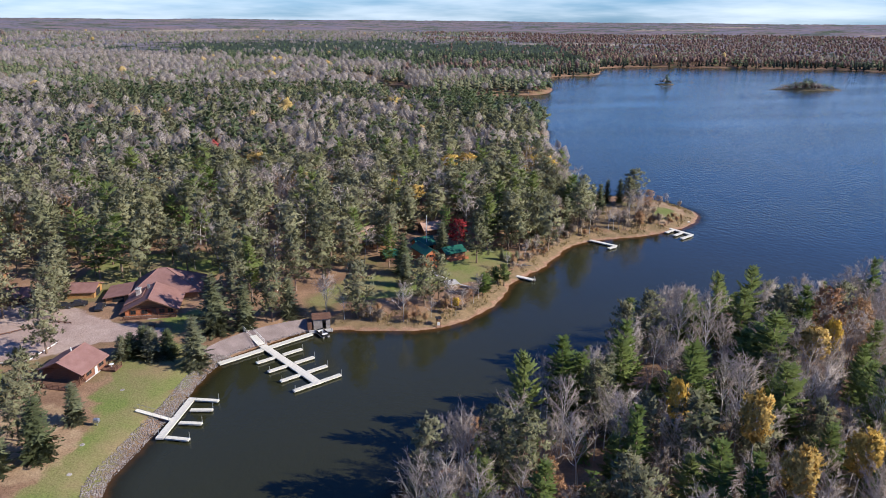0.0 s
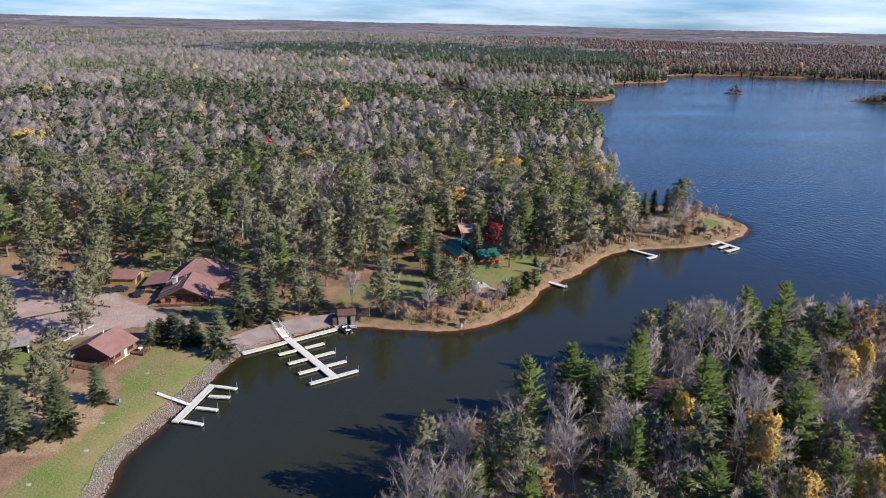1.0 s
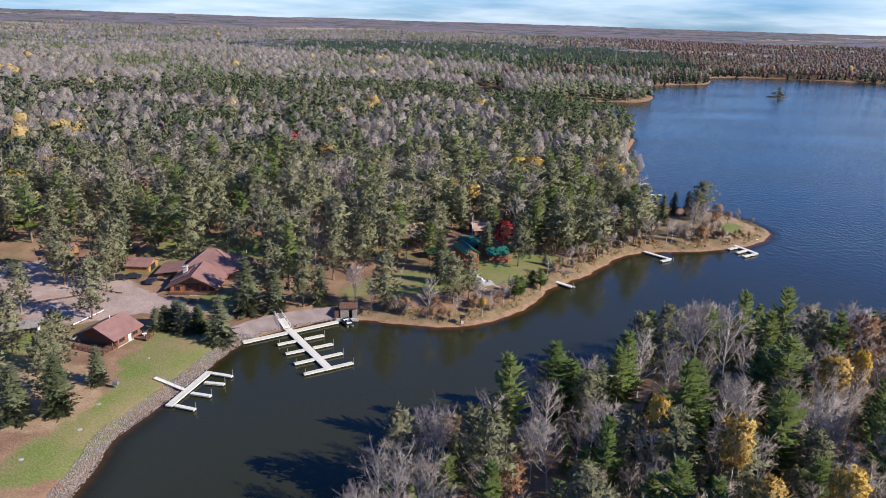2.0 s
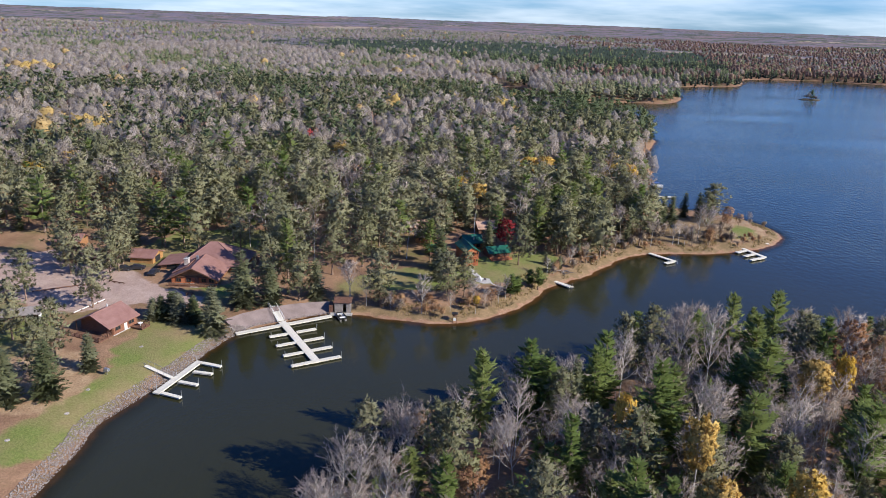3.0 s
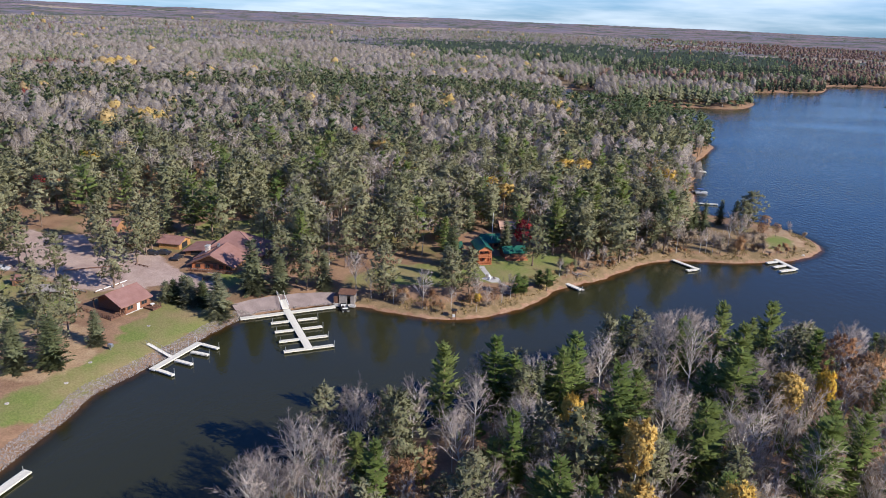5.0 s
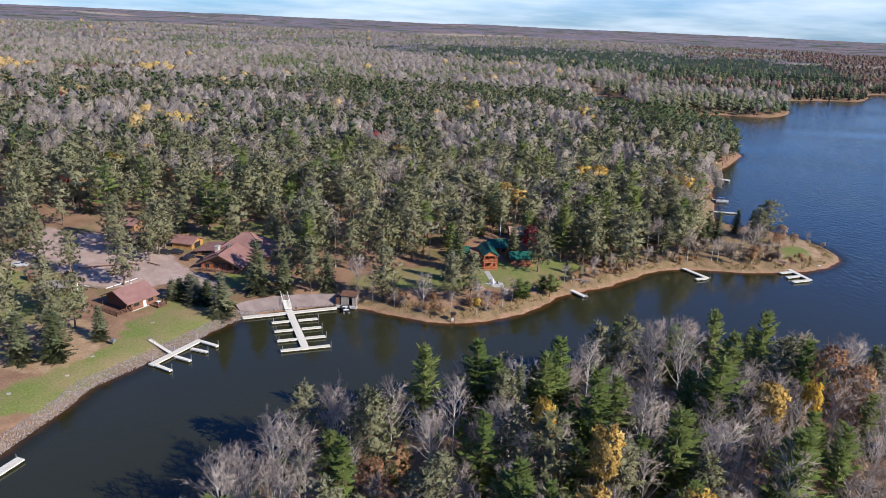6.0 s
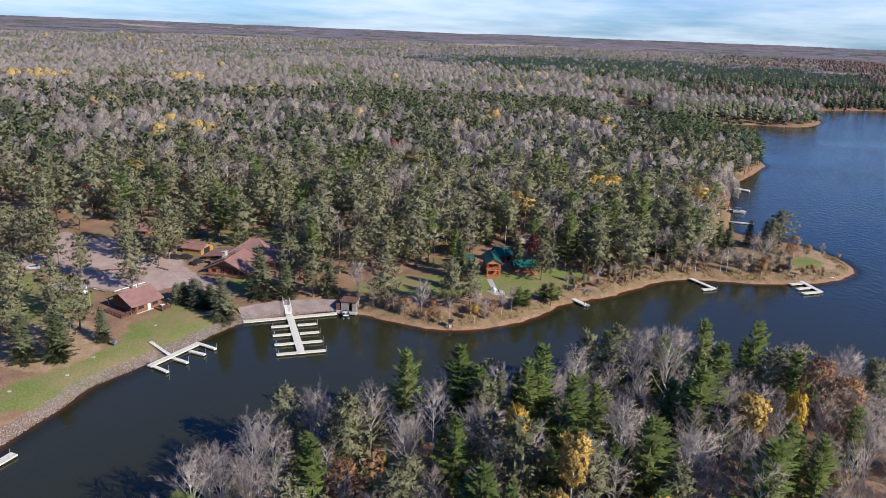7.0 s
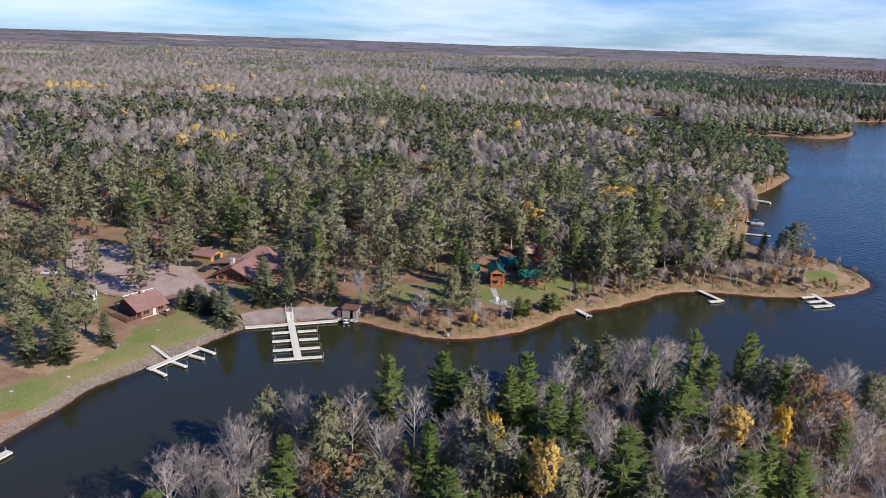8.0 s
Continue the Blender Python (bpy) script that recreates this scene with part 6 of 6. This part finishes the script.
def pontoon(x, y, turn, label, canopy_mat, trim=None, size=1.0):
    trim = trim or M_WHITE
    b = empty("boat", pose(x, y, 0, 0, 0, turn) @ Matrix.Scale(size, 4), label, "boat")
    for s in (-1, 1):
        part("pontoon", rod((-2.6, s * 0.85, 0.12), (2.3, s * 0.85, 0.12), 0.3, 12), M_GALV, b)
        part("nose", rod((2.3, s * 0.85, 0.12), (3.0, s * 0.85, 0.25), 0.3, 12, 0.05), M_GALV, b)
    part("deck", box(-2.7, 2.5, -1.2, 1.2, 0.4, 0.52, bevel=0.03), M_GREY, b)
    for a in ((-2.7, 2.5, -1.2, -1.12), (-2.7, 2.5, 1.12, 1.2), (2.42, 2.5, -1.1, 1.1), (-2.7, -2.62, -1.1, 1.1)):
        part("side_panel", box(*a, 0.53, 1.15), trim, b)
    for xx in (-1.9, 1.2):
        part("bench", box(xx, xx + 0.8, -1.0, 1.0, 0.53, 0.95, bevel=0.06), M_WHITE, b)
    part("console", box(-0.5, 0.0, 0.3, 0.95, 0.53, 1.4, bevel=0.06), M_BLACK, b)
    part("motor", box(-3.1, -2.72, -0.22, 0.22, 0.1, 1.05, bevel=0.08), M_BLACK, b)
    if canopy_mat:
        part("canopy", slab([(-1.9, -1.15, 2.4), (0.9, -1.15, 2.4), (0.9, 1.15, 2.4), (-1.9, 1.15, 2.4)], 0.08), canopy_mat, b)
        for xx in (-1.8, 0.8):
            for s in (-1, 1):
                part("canopy_pole", rod((xx, s * 1.05, 1.1), (xx, s * 1.05, 2.35), 0.03, 6), M_GALV, b)
    return b


pontoon(-29.6, 165.3, 125, "black and white pontoon boat moored at the landing", None, M_BLACK, 0.8)
pontoon(27.6, 206.3, -35, "small boat tied to the end of a dock", None, M_GREY, 0.5)
pontoon(64.6, 361.6, 5, "pontoon boat with a blue canopy on the back bay", surface("blue_canvas", (0.05, 0.09, 0.25), (0.07, 0.12, 0.3), 1, 12, 0.8))

# open-sided shelter with a white end wall
sh_z = ground_z(-99, 138)
shelter = empty("shelter", pose(-100.3, 136.6, sh_z, 0, 0, 33), "open-sided wood shelter with grey roof and white end wall", "shelter")
part("roof", slab([(-4.6, -2.1, 2.1), (4.7, -2.1, 2.1), (4.7, 2.1, 2.7), (-4.6, 2.1, 2.7)], 0.16), M_GREY, shelter)
part("back_wall", box(-4.3, 4.2, 1.7, 1.85, -0.2, 2.45), M_DARKWOOD, shelter)
part("end_wall", box(4.22, 4.36, -1.9, 1.85, -0.2, 2.1), M_WHITE, shelter, "white end wall")
for x in (-4.2, -1.4, 1.4):
    part("post", box(x - 0.08, x + 0.08, -1.9, -1.74, -0.2, 2.0), M_DARKWOOD, shelter)
# red outhouse
oh = empty("outhouse", pose(-113.0, 140.0, ground_z(-113, 140), 0, 0, 25), "small dark red plank outhouse on grass", "shed")
gable(oh, -1.1, 1.1, -1.2, 1.2, -0.2, 2.0, 2.7, 0.3, M_DARKWOOD, M_ROOF, axis="x")
part("door", box(-0.4, 0.4, -1.26, -1.205, 0, 1.9), M_LOG, oh)
green_cabin(-113.5, 179.0, 12, 8.0, 6.0, 2.3, 3.8, "brown cabin with red-brown roof under pines", M_DARKWOOD, M_ROOF, False)
green_cabin(-127.0, 190.0, 12, 7.0, 5.5, 2.3, 3.7, "brown log cabin deep under the pines", M_LOG, M_ROOF, False)


def pole(x, y, h, r, mat, name, label, arm=0.0):
    z = ground_z(x, y)
    p = empty(name, pose(x, y, z), label, "pole")
    part("shaft", rod((0, 0, -0.2), (0, 0, h), r, 10, r * 0.6), mat, p)
    if arm:
        part("crossarm", box(-arm, arm, -0.06, 0.06, h - 0.7, h - 0.5), mat, p)
    else:
        part("finial", rod((0, 0, h), (0, 0, h + 0.16), 0.09, 8, 0.03), M_WHITE, p)
    return p


pole(-84.2, 129.8, 9.0, 0.16, M_GREY, "utility_pole", "weathered wooden utility pole on the dirt", 0.9)
pole(-123.6, 152.8, 8.0, 0.15, M_GREY, "utility_pole", "weathered wooden utility pole by the gravel lot", 0.9)
pole(-4.9, 226.6, 12.2, 0.11, M_WHITE, "flagpole", "tall white flagpole beside the porch cabin")


def car(x, y, turn, paint, label):
    c = empty("car", pose(x, y, ground_z(x, y), 0, 0, turn), label, "car")
    bm = bmesh.new()
    prof = [(-2.2, 0.35), (-2.25, 0.8), (-2.1, 0.98), (-1.5, 1.02), (-1.0, 1.5), (0.5, 1.52), (1.15, 1.02), (2.1, 0.88), (2.25, 0.6), (2.2, 0.35)]
    A = [bm.verts.new((a, -0.88 if b < 1.1 else -0.7, b)) for a, b in prof]
    B = [bm.verts.new((a, 0.88 if b < 1.1 else 0.7, b)) for a, b in prof]
    bm.faces.new(A)
    bm.faces.new(B[::-1])
    for i in range(len(prof)):
        j = (i + 1) % len(prof)
        bm.faces.new((A[i], A[j], B[j], B[i]))
    part("body", bm, paint, c)
    part("side_window", box(-0.95, 0.6, -0.82, 0.82, 1.06, 1.42), M_GLASS, c)
    part("windscreen", slab([(0.55, -0.66, 1.5), (1.16, -0.72, 1.04), (1.16, 0.72, 1.04), (0.55, 0.66, 1.5)], -0.02), M_GLASS, c)
    for a in (-1.4, 1.4):
        for s in (-1, 1):
            w = part("wheel", rod((a, s * 0.72, 0.33), (a, s * 0.92, 0.33), 0.33, 14), M_BLACK, c)
            part("rim", rod((a, s * 0.9, 0.33), (a, s * 0.94, 0.33), 0.19, 10), M_GALV, w)
    return c


PAINT_BLACK = surface("car_paint_black", (0.02, 0.02, 0.025), (0.03, 0.03, 0.035), 1, 10, 0.25, spec=0.6)
PAINT_SILVER = surface("car_paint_silver", (0.5, 0.5, 0.52), (0.45, 0.45, 0.47), 1, 10, 0.3, spec=0.6)
car(-89.0, 174.4, 100, PAINT_BLACK, "dark car parked beside the lodge")
car(-98.6, 174.6, 20, PAINT_BLACK, "dark car parked under the pines by the garage")
car(-95.6, 176.4, 20, PAINT_BLACK, "dark car parked beside another by the garage")
car(-126.0, 146.2, 30, PAINT_SILVER, "silver car parked under the pines")


# log barriers round the gravel lot
def barrier(a, b, mat, label, z=0.35):
    za, zb = ground_z(*a), ground_z(*b)
    g = empty("log_barrier", pose(0, 0, 0), label, "barrier", "log barriers round the lot")
    part("rail", rod((*a, za + z), (*b, zb + z), 0.13, 8), mat, g)
    for p, zz in ((a, za), (b, zb)):
        part("post", rod((*p, zz - 0.2), (*p, zz + z + 0.1), 0.12, 8), M_DARKWOOD, g)


def barrier_line(a, b, n, mats, label):
    for k in range(n):
        f, g = (k + 0.06) / n, (k + 0.94) / n
        barrier((a[0] + (b[0] - a[0]) * f, a[1] + (b[1] - a[1]) * f), (a[0] + (b[0] - a[0]) * g, a[1] + (b[1] - a[1]) * g), mats[k % len(mats)], label)


barrier_line((-103.5, 143.2), (-93.5, 143.0), 4, [M_WHITE, M_GREY], "pale log parking barrier on short posts")
barrier_line((-91.6, 143.8), (-89.6, 153.5), 4, [M_WHITE], "pale log parking barrier on short posts")
barrier_line((-76.5, 155.4), (-66.5, 157.5), 5, [M_DARKWOOD], "dark wooden rail fence by the drive")
barrier_line((-97.0, 165.5), (-92.0, 165.0), 3, [M_DARKWOOD], "dark wooden rail fence by the gravel lot")
barrier_line((-110.5, 152.5), (-99.0, 163.0), 5, [M_DARKWOOD], "dark log edging under the pines")

# patio, path and steps below the porch cabin
def flat_plan(name, pts, lift, thick, mat, label, kind="structure"):
    zs = [ground_z(*p) for p in pts]
    ob = part(name, slab([(x, y, z + lift) for (x, y), z in zip(pts, zs)], thick), mat)
    return tagged(ob, label, name, kind=kind)


flat_plan("pavement", [(-4.2, 207.6), (-2.6, 208.4), (1.9, 200.6), (0.6, 199.8)], 0.06, 0.2, M_CONCRETE, "pale concrete path down the lawn")
flat_plan("pavement", [(-0.4, 197.4), (0.6, 200.4), (4.2, 200.4), (5.6, 197.2), (3.0, 195.8)], 0.09, 0.25, M_CONCRETE, "pale concrete patio on the lawn")
flat_plan("pavement", [(4.9, 197.3), (5.5, 196.4), (9.0, 194.4), (9.4, 195.2)], 0.07, 0.2, M_CONCRETE, "narrow pale path to the shore stairs")


def stairs(x, y, turn, n, label):
    z = ground_z(x, y)
    s = empty("stairs", pose(x, y, z, 0, 0, turn), label, "stairs")
    for k in range(n):
        part("tread", box(0.3 * k, 0.3 * k + 0.34, -0.6, 0.6, -0.18 * k - 0.02, -0.18 * k + 0.05), M_GREY, s)
    for q in (-0.6, 0.6):
        part("stringer", slab([(0, q - 0.04, 0.0), (0.3 * n, q - 0.04, -0.18 * n), (0.3 * n, q + 0.04, -0.18 * n), (0, q + 0.04, 0.0)], 0.25), M_GREY, s)
        part("rail", rod((0, q, 0.95), (0.3 * n, q, 0.95 - 0.18 * n), 0.05, 6), M_GREY, s)
        for k in range(0, n + 1, 3):
            part("rail_post", rod((0.3 * k, q, -0.3 - 0.18 * k), (0.3 * k, q, 0.95 - 0.18 * k), 0.05, 6), M_GREY, s)


stairs(9.3, 194.6, -40, 10, "weathered wooden stairs down to the beach")
stairs(15.0, 206.5, -38, 8, "grey wooden stairs beside the dock")


def chair(x, y, turn, mat, label, category="chair"):
    c = empty("lawn_chair", pose(x, y, ground_z(x, y) + 0.09, 0, 0, turn), label, category, "chairs on the patio")
    part("seat", slab([(-0.3, -0.3, 0.42), (0.3, -0.3, 0.42), (0.3, 0.3, 0.34), (-0.3, 0.3, 0.34)], 0.05), mat, c)
    part("backrest", slab([(-0.3, 0.3, 0.36), (0.3, 0.3, 0.36), (0.3, 0.55, 1.05), (-0.3, 0.55, 1.05)], 0.05), mat, c)
    for xx in (-0.28, 0.28):
        for yy in (-0.26, 0.28):
            part("leg", rod((xx, yy, 0), (xx, yy, 0.4), 0.03, 6), mat, c)


for n, (x, y) in enumerate(((0.9, 198.2), (2.1, 198.9), (3.3, 198.5), (2.0, 197.4))):
    chair(x, y, n * 80, M_WHITE if n % 2 else M_GREY, "white lawn chair on the patio" if n % 2 else "grey wooden lawn chair on the patio")

# lifeguard-like lookout on the bank and other shore odds and ends
look_z = ground_z(-0.6, 170.6)
tower = empty("lookout_stand", pose(-0.6, 170.6, look_z, 0, 0, 10), "small dark stand with a white panel on the bank", "stand")
for x in (-0.5, 0.5):
    for y in (-0.5, 0.5):
        part("leg", rod((x, y, -0.3), (x * 0.8, y * 0.8, 2.3), 0.06, 6), M_DARKWOOD, tower)
part("seat", box(-0.55, 0.55, -0.55, 0.55, 1.7, 1.8), M_DARKWOOD, tower)
part("roof", box(-0.75, 0.75, -0.75, 0.75, 2.3, 2.42), M_BLACK, tower)
part("panel", box(-0.35, 0.35, -0.62, -0.55, 0.5, 1.3), M_WHITE, tower, "white board")

for x, y in ((-65.8, 132.9), (-62.8, 104.5), (-66.0, 93.5), (-64.6, 113.0)):
    z = ground_z(x, y)
    ring = empty("lawn_cover", pose(x, y, z), "pale round concrete cover set in the lawn", "cover", "covers in the lawn")
    part("rim", rod((0, 0, -0.05), (0, 0, 0.06), 0.42, 18), M_CONCRETE, ring)
    part("lid", rod((0, 0, 0.06), (0, 0, 0.10), 0.28, 18), M_STONE, ring)
bin_z = ground_z(-64.8, 119.3)
grill = empty("barbecue_grill", pose(-64.8, 119.3, bin_z), "grey barbecue grill standing on the lawn", "grill")
part("post", rod((0, 0, -0.1), (0, 0, 0.8), 0.08, 8), M_GALV, grill)
part("fire_box", box(-0.55, 0.55, -0.4, 0.4, 0.8, 1.3, bevel=0.05), M_GALV, grill)
part("lid", box(-0.55, 0.55, -0.35, 0.35, 1.3, 1.55, bevel=0.1), M_GALV, grill)
pic = empty("picnic_table", pose(-71.5, 163.5, ground_z(-71.5, 163.5), 0, 0, 12), "dark wooden picnic table before the lodge", "table")
part("tabletop", box(-0.95, 0.95, -0.38, 0.38, 0.7, 0.76), M_DARKWOOD, pic)
for s in (-1, 1):
    part("bench", box(-0.95, 0.95, s * 0.7 - 0.13, s * 0.7 + 0.13, 0.42, 0.47), M_DARKWOOD, pic)
    part("leg", box(s * 0.7 - 0.05, s * 0.7 + 0.05, -0.75, 0.75, 0, 0.7), M_DARKWOOD, pic)


# ---------------------------------------------------------------- the paved bank and the rock bank
def bank():
    low = [(-51.6, 149.6), (-48.6, 153.6), (-45.0, 157.4), (-40.6, 161.6), (-36.6, 164.9), (-33.6, 167.0)]
    top = [(-55.2, 151.6), (-52.6, 156.4), (-48.6, 161.2), (-43.6, 165.4), (-38.6, 168.4), (-34.2, 170.2)]
    bm = bmesh.new()
    rows = []
    for f in np.linspace(0, 1, 5):
        row = []
        for (a, b), (c, d) in zip(low, top):
            x, y = a + (c - a) * f, b + (d - b) * f
            row.append(bm.verts.new((x, y, max(ground_z(x, y) + 0.1, 0.25 + 2.0 * f))))
        rows.append(row)
    for r0, r1 in zip(rows, rows[1:]):
        for i in range(len(low) - 1):
            bm.faces.new((r0[i], r0[i + 1], r1[i + 1], r1[i]))
    res = bmesh.ops.extrude_face_region(bm, geom=bm.faces[:])
    bmesh.ops.translate(bm, verts=[v for v in res["geom"] if isinstance(v, bmesh.types.BMVert)], vec=(0, 0, -0.9))
    m = surface("packed_gravel", (0.21, 0.16, 0.145), (0.28, 0.22, 0.20), 0.4, 6, 0.95, relief=0.5)
    return tagged(part("pavement", bm, m), "packed mauve gravel slope above the landing stage", "bank", kind="structure"), low, top


bank_low, bank_top = bank()[1:]


def rock_mesh(seed):
    r = np.random.RandomState(seed)
    bm = bmesh.new()
    bmesh.ops.create_icosphere(bm, subdivisions=1, radius=0.5)
    for v in bm.verts:
        v.co *= r.uniform(0.75, 1.2)
        v.co.z *= 0.72
    me = bpy.data.meshes.new("rock")
    bm.to_mesh(me)
    bm.free()
    me.materials.append(M_STONE)
    return me


ROCKS = [rock_mesh(k) for k in range(6)]
rr = np.random.RandomState(77)
Q = rr.uniform((-64, 66), (-44, 152), (34000, 2))
qd = on_grid(Q, GD)
Q = Q[(qd > -0.7) & (qd < 2.7)]
cells, spots = set(), []
for x, y in Q:
    key = (int(x / 0.27), int(y / 0.27))
    if key not in cells:
        cells.add(key)
        spots.append((x, y))
for line, count in ((bank_low, 110), (bank_top, 150)):
    for k in range(count):
        f = (k + rr.rand()) / count * (len(line) - 1)
        i = min(int(f), len(line) - 2)
        a, b = line[i], line[i + 1]
        spots.append((a[0] + (b[0] - a[0]) * (f - i) + rr.normal(0, 0.3), a[1] + (b[1] - a[1]) * (f - i) + rr.normal(0, 0.3)))
rock_bank = empty("rock_bank", pose(0, 0, 0), "bank of loose pale grey fieldstones along the water", "rocks")
spots.sort(key=lambda p: p[1])
V, F, at = [], [], 0
for n, (x, y) in enumerate(spots):
    s, a = rr.uniform(0.20, 0.42), rr.uniform(0, 360)
    z = max(ground_z(x, y), -0.3) + (0.12 if y < 149 else 0.3)
    m = pose(x, y, z, rr.uniform(-25, 25), rr.uniform(-25, 25), a) @ Matrix.Diagonal((s * rr.uniform(0.8, 1.3), s, s, 1))
    me = ROCKS[n % 6]
    if n >= 60 and n < 355:
        ob = new("rock", me)
        ob.parent = rock_bank
        ob.matrix_basis = m
    else:
        co = np.array([(m @ v.co)[:] for v in me.vertices])
        V.append(co)
        F.append(np.array([p.vertices[:] for p in me.polygons]) + at)
        at += len(co)
rest = new("rubble", sheet("rubble", np.concatenate(V), np.concatenate(F), [M_STONE], smooth=False))
rest.parent = rock_bank
rest["kind"] = "stuff"


# ---------------------------------------------------------------- brush along the shore and the islands
SHRUBS = []
for k in range(4):
    r = np.random.RandomState(300 + k)
    wood, leaf = broadleaf(r, 3.4, 1, 4, 1.0)
    SHRUBS.append((mesh_of("stem", wood, M_TWIG, True), mesh_of("crown", leaf, M_TWIG if k % 2 == 0 else M_LEAF["russet"], False)))


def shrub(x, y, s, k):
    b = empty("shrub", pose(x, y, ground_z(x, y) - 0.05, 0, 0, k * 47) @ Matrix.Scale(s, 4), "leafless brown brush on the sandy bank" if k % 2 == 0 else "russet-leaved bush on the sandy bank", "shrub", "brush along the shore")
    for nm, me in zip(("stem", "crown"), SHRUBS[k % 4]):
        ob = new(nm, me)
        ob.parent = b


Q = np.random.RandomState(9).uniform((-26, 165), (104, 312), (9000, 2))
qd = on_grid(Q, GD)
Q = Q[(qd > 2.6) & (qd < 9.0) & (Q[:, 1] > 0.46 * Q[:, 0] + 150) & (Q[:, 1] < 300) & (waves2(Q[:, 0], Q[:, 1], 22.0, 4) > 0.1)]
for k, (x, y) in enumerate(Q[:90]):
    shrub(x, y, 0.3 + 0.5 * ((k * 37) % 11) / 11, k)

Q = np.random.RandomState(19).uniform((46, 248), (84, 276), (900, 2))
qd = on_grid(Q, GD)
Q = Q[(qd > 4.0) & (qd < 16.0)]
for k, (x, y) in enumerate(Q[:26]):
    shrub(x, y, 0.8 + 0.6 * ((k * 37) % 11) / 11, 2 * k if k % 5 else k)

# dry grass along the top of the beach
rr = np.random.RandomState(23)
Q = rr.uniform((-26, 165), (104, 312), (42000, 2))
qd = on_grid(Q, GD)
Q = Q[(qd > 1.7) & (qd < 9.0) & (Q[:, 1] > 0.46 * Q[:, 0] + 150) & free_of(Q, [LAWN_TIP], -2) & (waves2(Q[:, 0], Q[:, 1], 14.0, 6) > 0.05)][:4200]
qz = on_grid(Q, GH)
V = np.zeros((len(Q), 5, 3, 3))
for b in range(5):
    a = rr.uniform(0, 6.283, len(Q))
    tall, wide, lean = rr.uniform(0.2, 0.6, len(Q)), rr.uniform(0.08, 0.2, len(Q)), rr.uniform(0.1, 0.5, len(Q))
    foot = np.c_[Q + rr.normal(0, 0.22, Q.shape), qz - 0.08]
    side = np.c_[np.cos(a), np.sin(a), 0 * a] * wide[:, None]
    V[:, b, 0], V[:, b, 1] = foot - side, foot + side
    V[:, b, 2] = foot + np.c_[-np.sin(a) * lean, np.cos(a) * lean, tall]
M_DRYGRASS = foliage("dry_grass", (0.22, 0.185, 0.075), (0.38, 0.27, 0.13), False, 0.0)
tint = np.repeat(rr.rand(len(Q)), 15)
grass = new("dry_grass", sheet("dry_grass", V.reshape(-1, 3), np.arange(len(Q) * 15).reshape(-1, 3), [M_DRYGRASS], (("tint", tint),), smooth=False))
tagged(grass, "dry straw-coloured grass tufts along the sandy bank", "grass", kind="stuff")


def island(cx, cy, ax, ay, n, label):
    bm = bmesh.new()
    r = np.random.RandomState(int(cx))
    c = bm.verts.new((cx, cy, 1.6))
    rings = []
    for q, z in ((0.45, 1.4), (0.8, 0.9), (0.97, 0.2), (1.06, -1.2)):
        rings.append([bm.verts.new((cx + ax * q * r.uniform(0.9, 1.08) * math.cos(a), cy + ay * q * r.uniform(0.9, 1.08) * math.sin(a), z)) for a in np.linspace(0, 6.283, 29)[:-1]])
    for i in range(28):
        j = (i + 1) % 28
        bm.faces.new((c, rings[0][i], rings[0][j]))
        for a, b in zip(rings, rings[1:]):
            bm.faces.new((a[i], b[i], b[j], a[j]))
    isle = part("island", bm, surface("island_soil", (0.16, 0.12, 0.07), (0.11, 0.09, 0.05), 0.3, 4, 0.95))
    tagged(isle, label, "island", kind="structure")
    rows = []
    while len(rows) < n:
        u, v = r.uniform(-0.92, 0.92, 2)
        if u * u + v * v < 0.95:
            rows.append((cx + u * ax, cy + v * ay, 0.6, r.uniform(0, 6.28), r.uniform(0.3, 0.62) * (1.15 - abs(u)), r.rand(), 1.3))
    rows = np.array(rows)
    k = r.rand(n)
    woods("pine_woods", "white_pine", TEMPL["white_pine"][1], rows[k < 0.35], "pines on a small island")
    woods("birch_woods", "bare", TEMPL["bare"][1], rows[(k >= 0.35) & (k < 0.75)], "bare brush on a small island")
    woods("oak_woods", "russet", TEMPL["russet"][1], rows[k >= 0.75], "russet brush on a small island")


island(280, 925, 12, 4, 14, "tiny wooded island in the open lake")
island(432, 870, 43, 13, 160, "low brushy island in the open lake")


# ---------------------------------------------------------------- drift brush and a dock section drawn up on the bank
BRANCHES = []
for k in range(4):
    r = np.random.RandomState(50 + k)
    bough = Shape()
    bough.limb([np.zeros(3), np.array([0.5, r.normal(0, 0.06), 0.05]), np.array([1.0, r.normal(0, 0.1), 0.0])], [0.04, 0.03, 0.012], 4)
    BRANCHES.append(mesh_of("branch", bough, M_GREY, True))


def brush_pile(x, y, size, seed):
    r = np.random.RandomState(seed)
    pile = empty("brush_pile", pose(x, y, ground_z(x, y)), "heap of bleached grey driftwood branches on the bank", "brush pile")
    for k in range(22):
        ob = new("branch", BRANCHES[k % 4])
        ob.parent = pile
        ob.matrix_basis = pose(r.normal(0, size * 0.25), r.normal(0, size * 0.25), 0.04 + 0.025 * k, 0, r.uniform(-14, 4), r.uniform(0, 360)) @ Matrix.Scale(size * r.uniform(0.6, 1.1), 4)


for k, (x, y) in enumerate([(25.6, 215.5), (9.6, 191.0), (6.5, 191.2), (33.4, 232.0)]):
    brush_pile(x, y, (2.6, 2.8, 2.0, 2.2)[k], 40 + k)
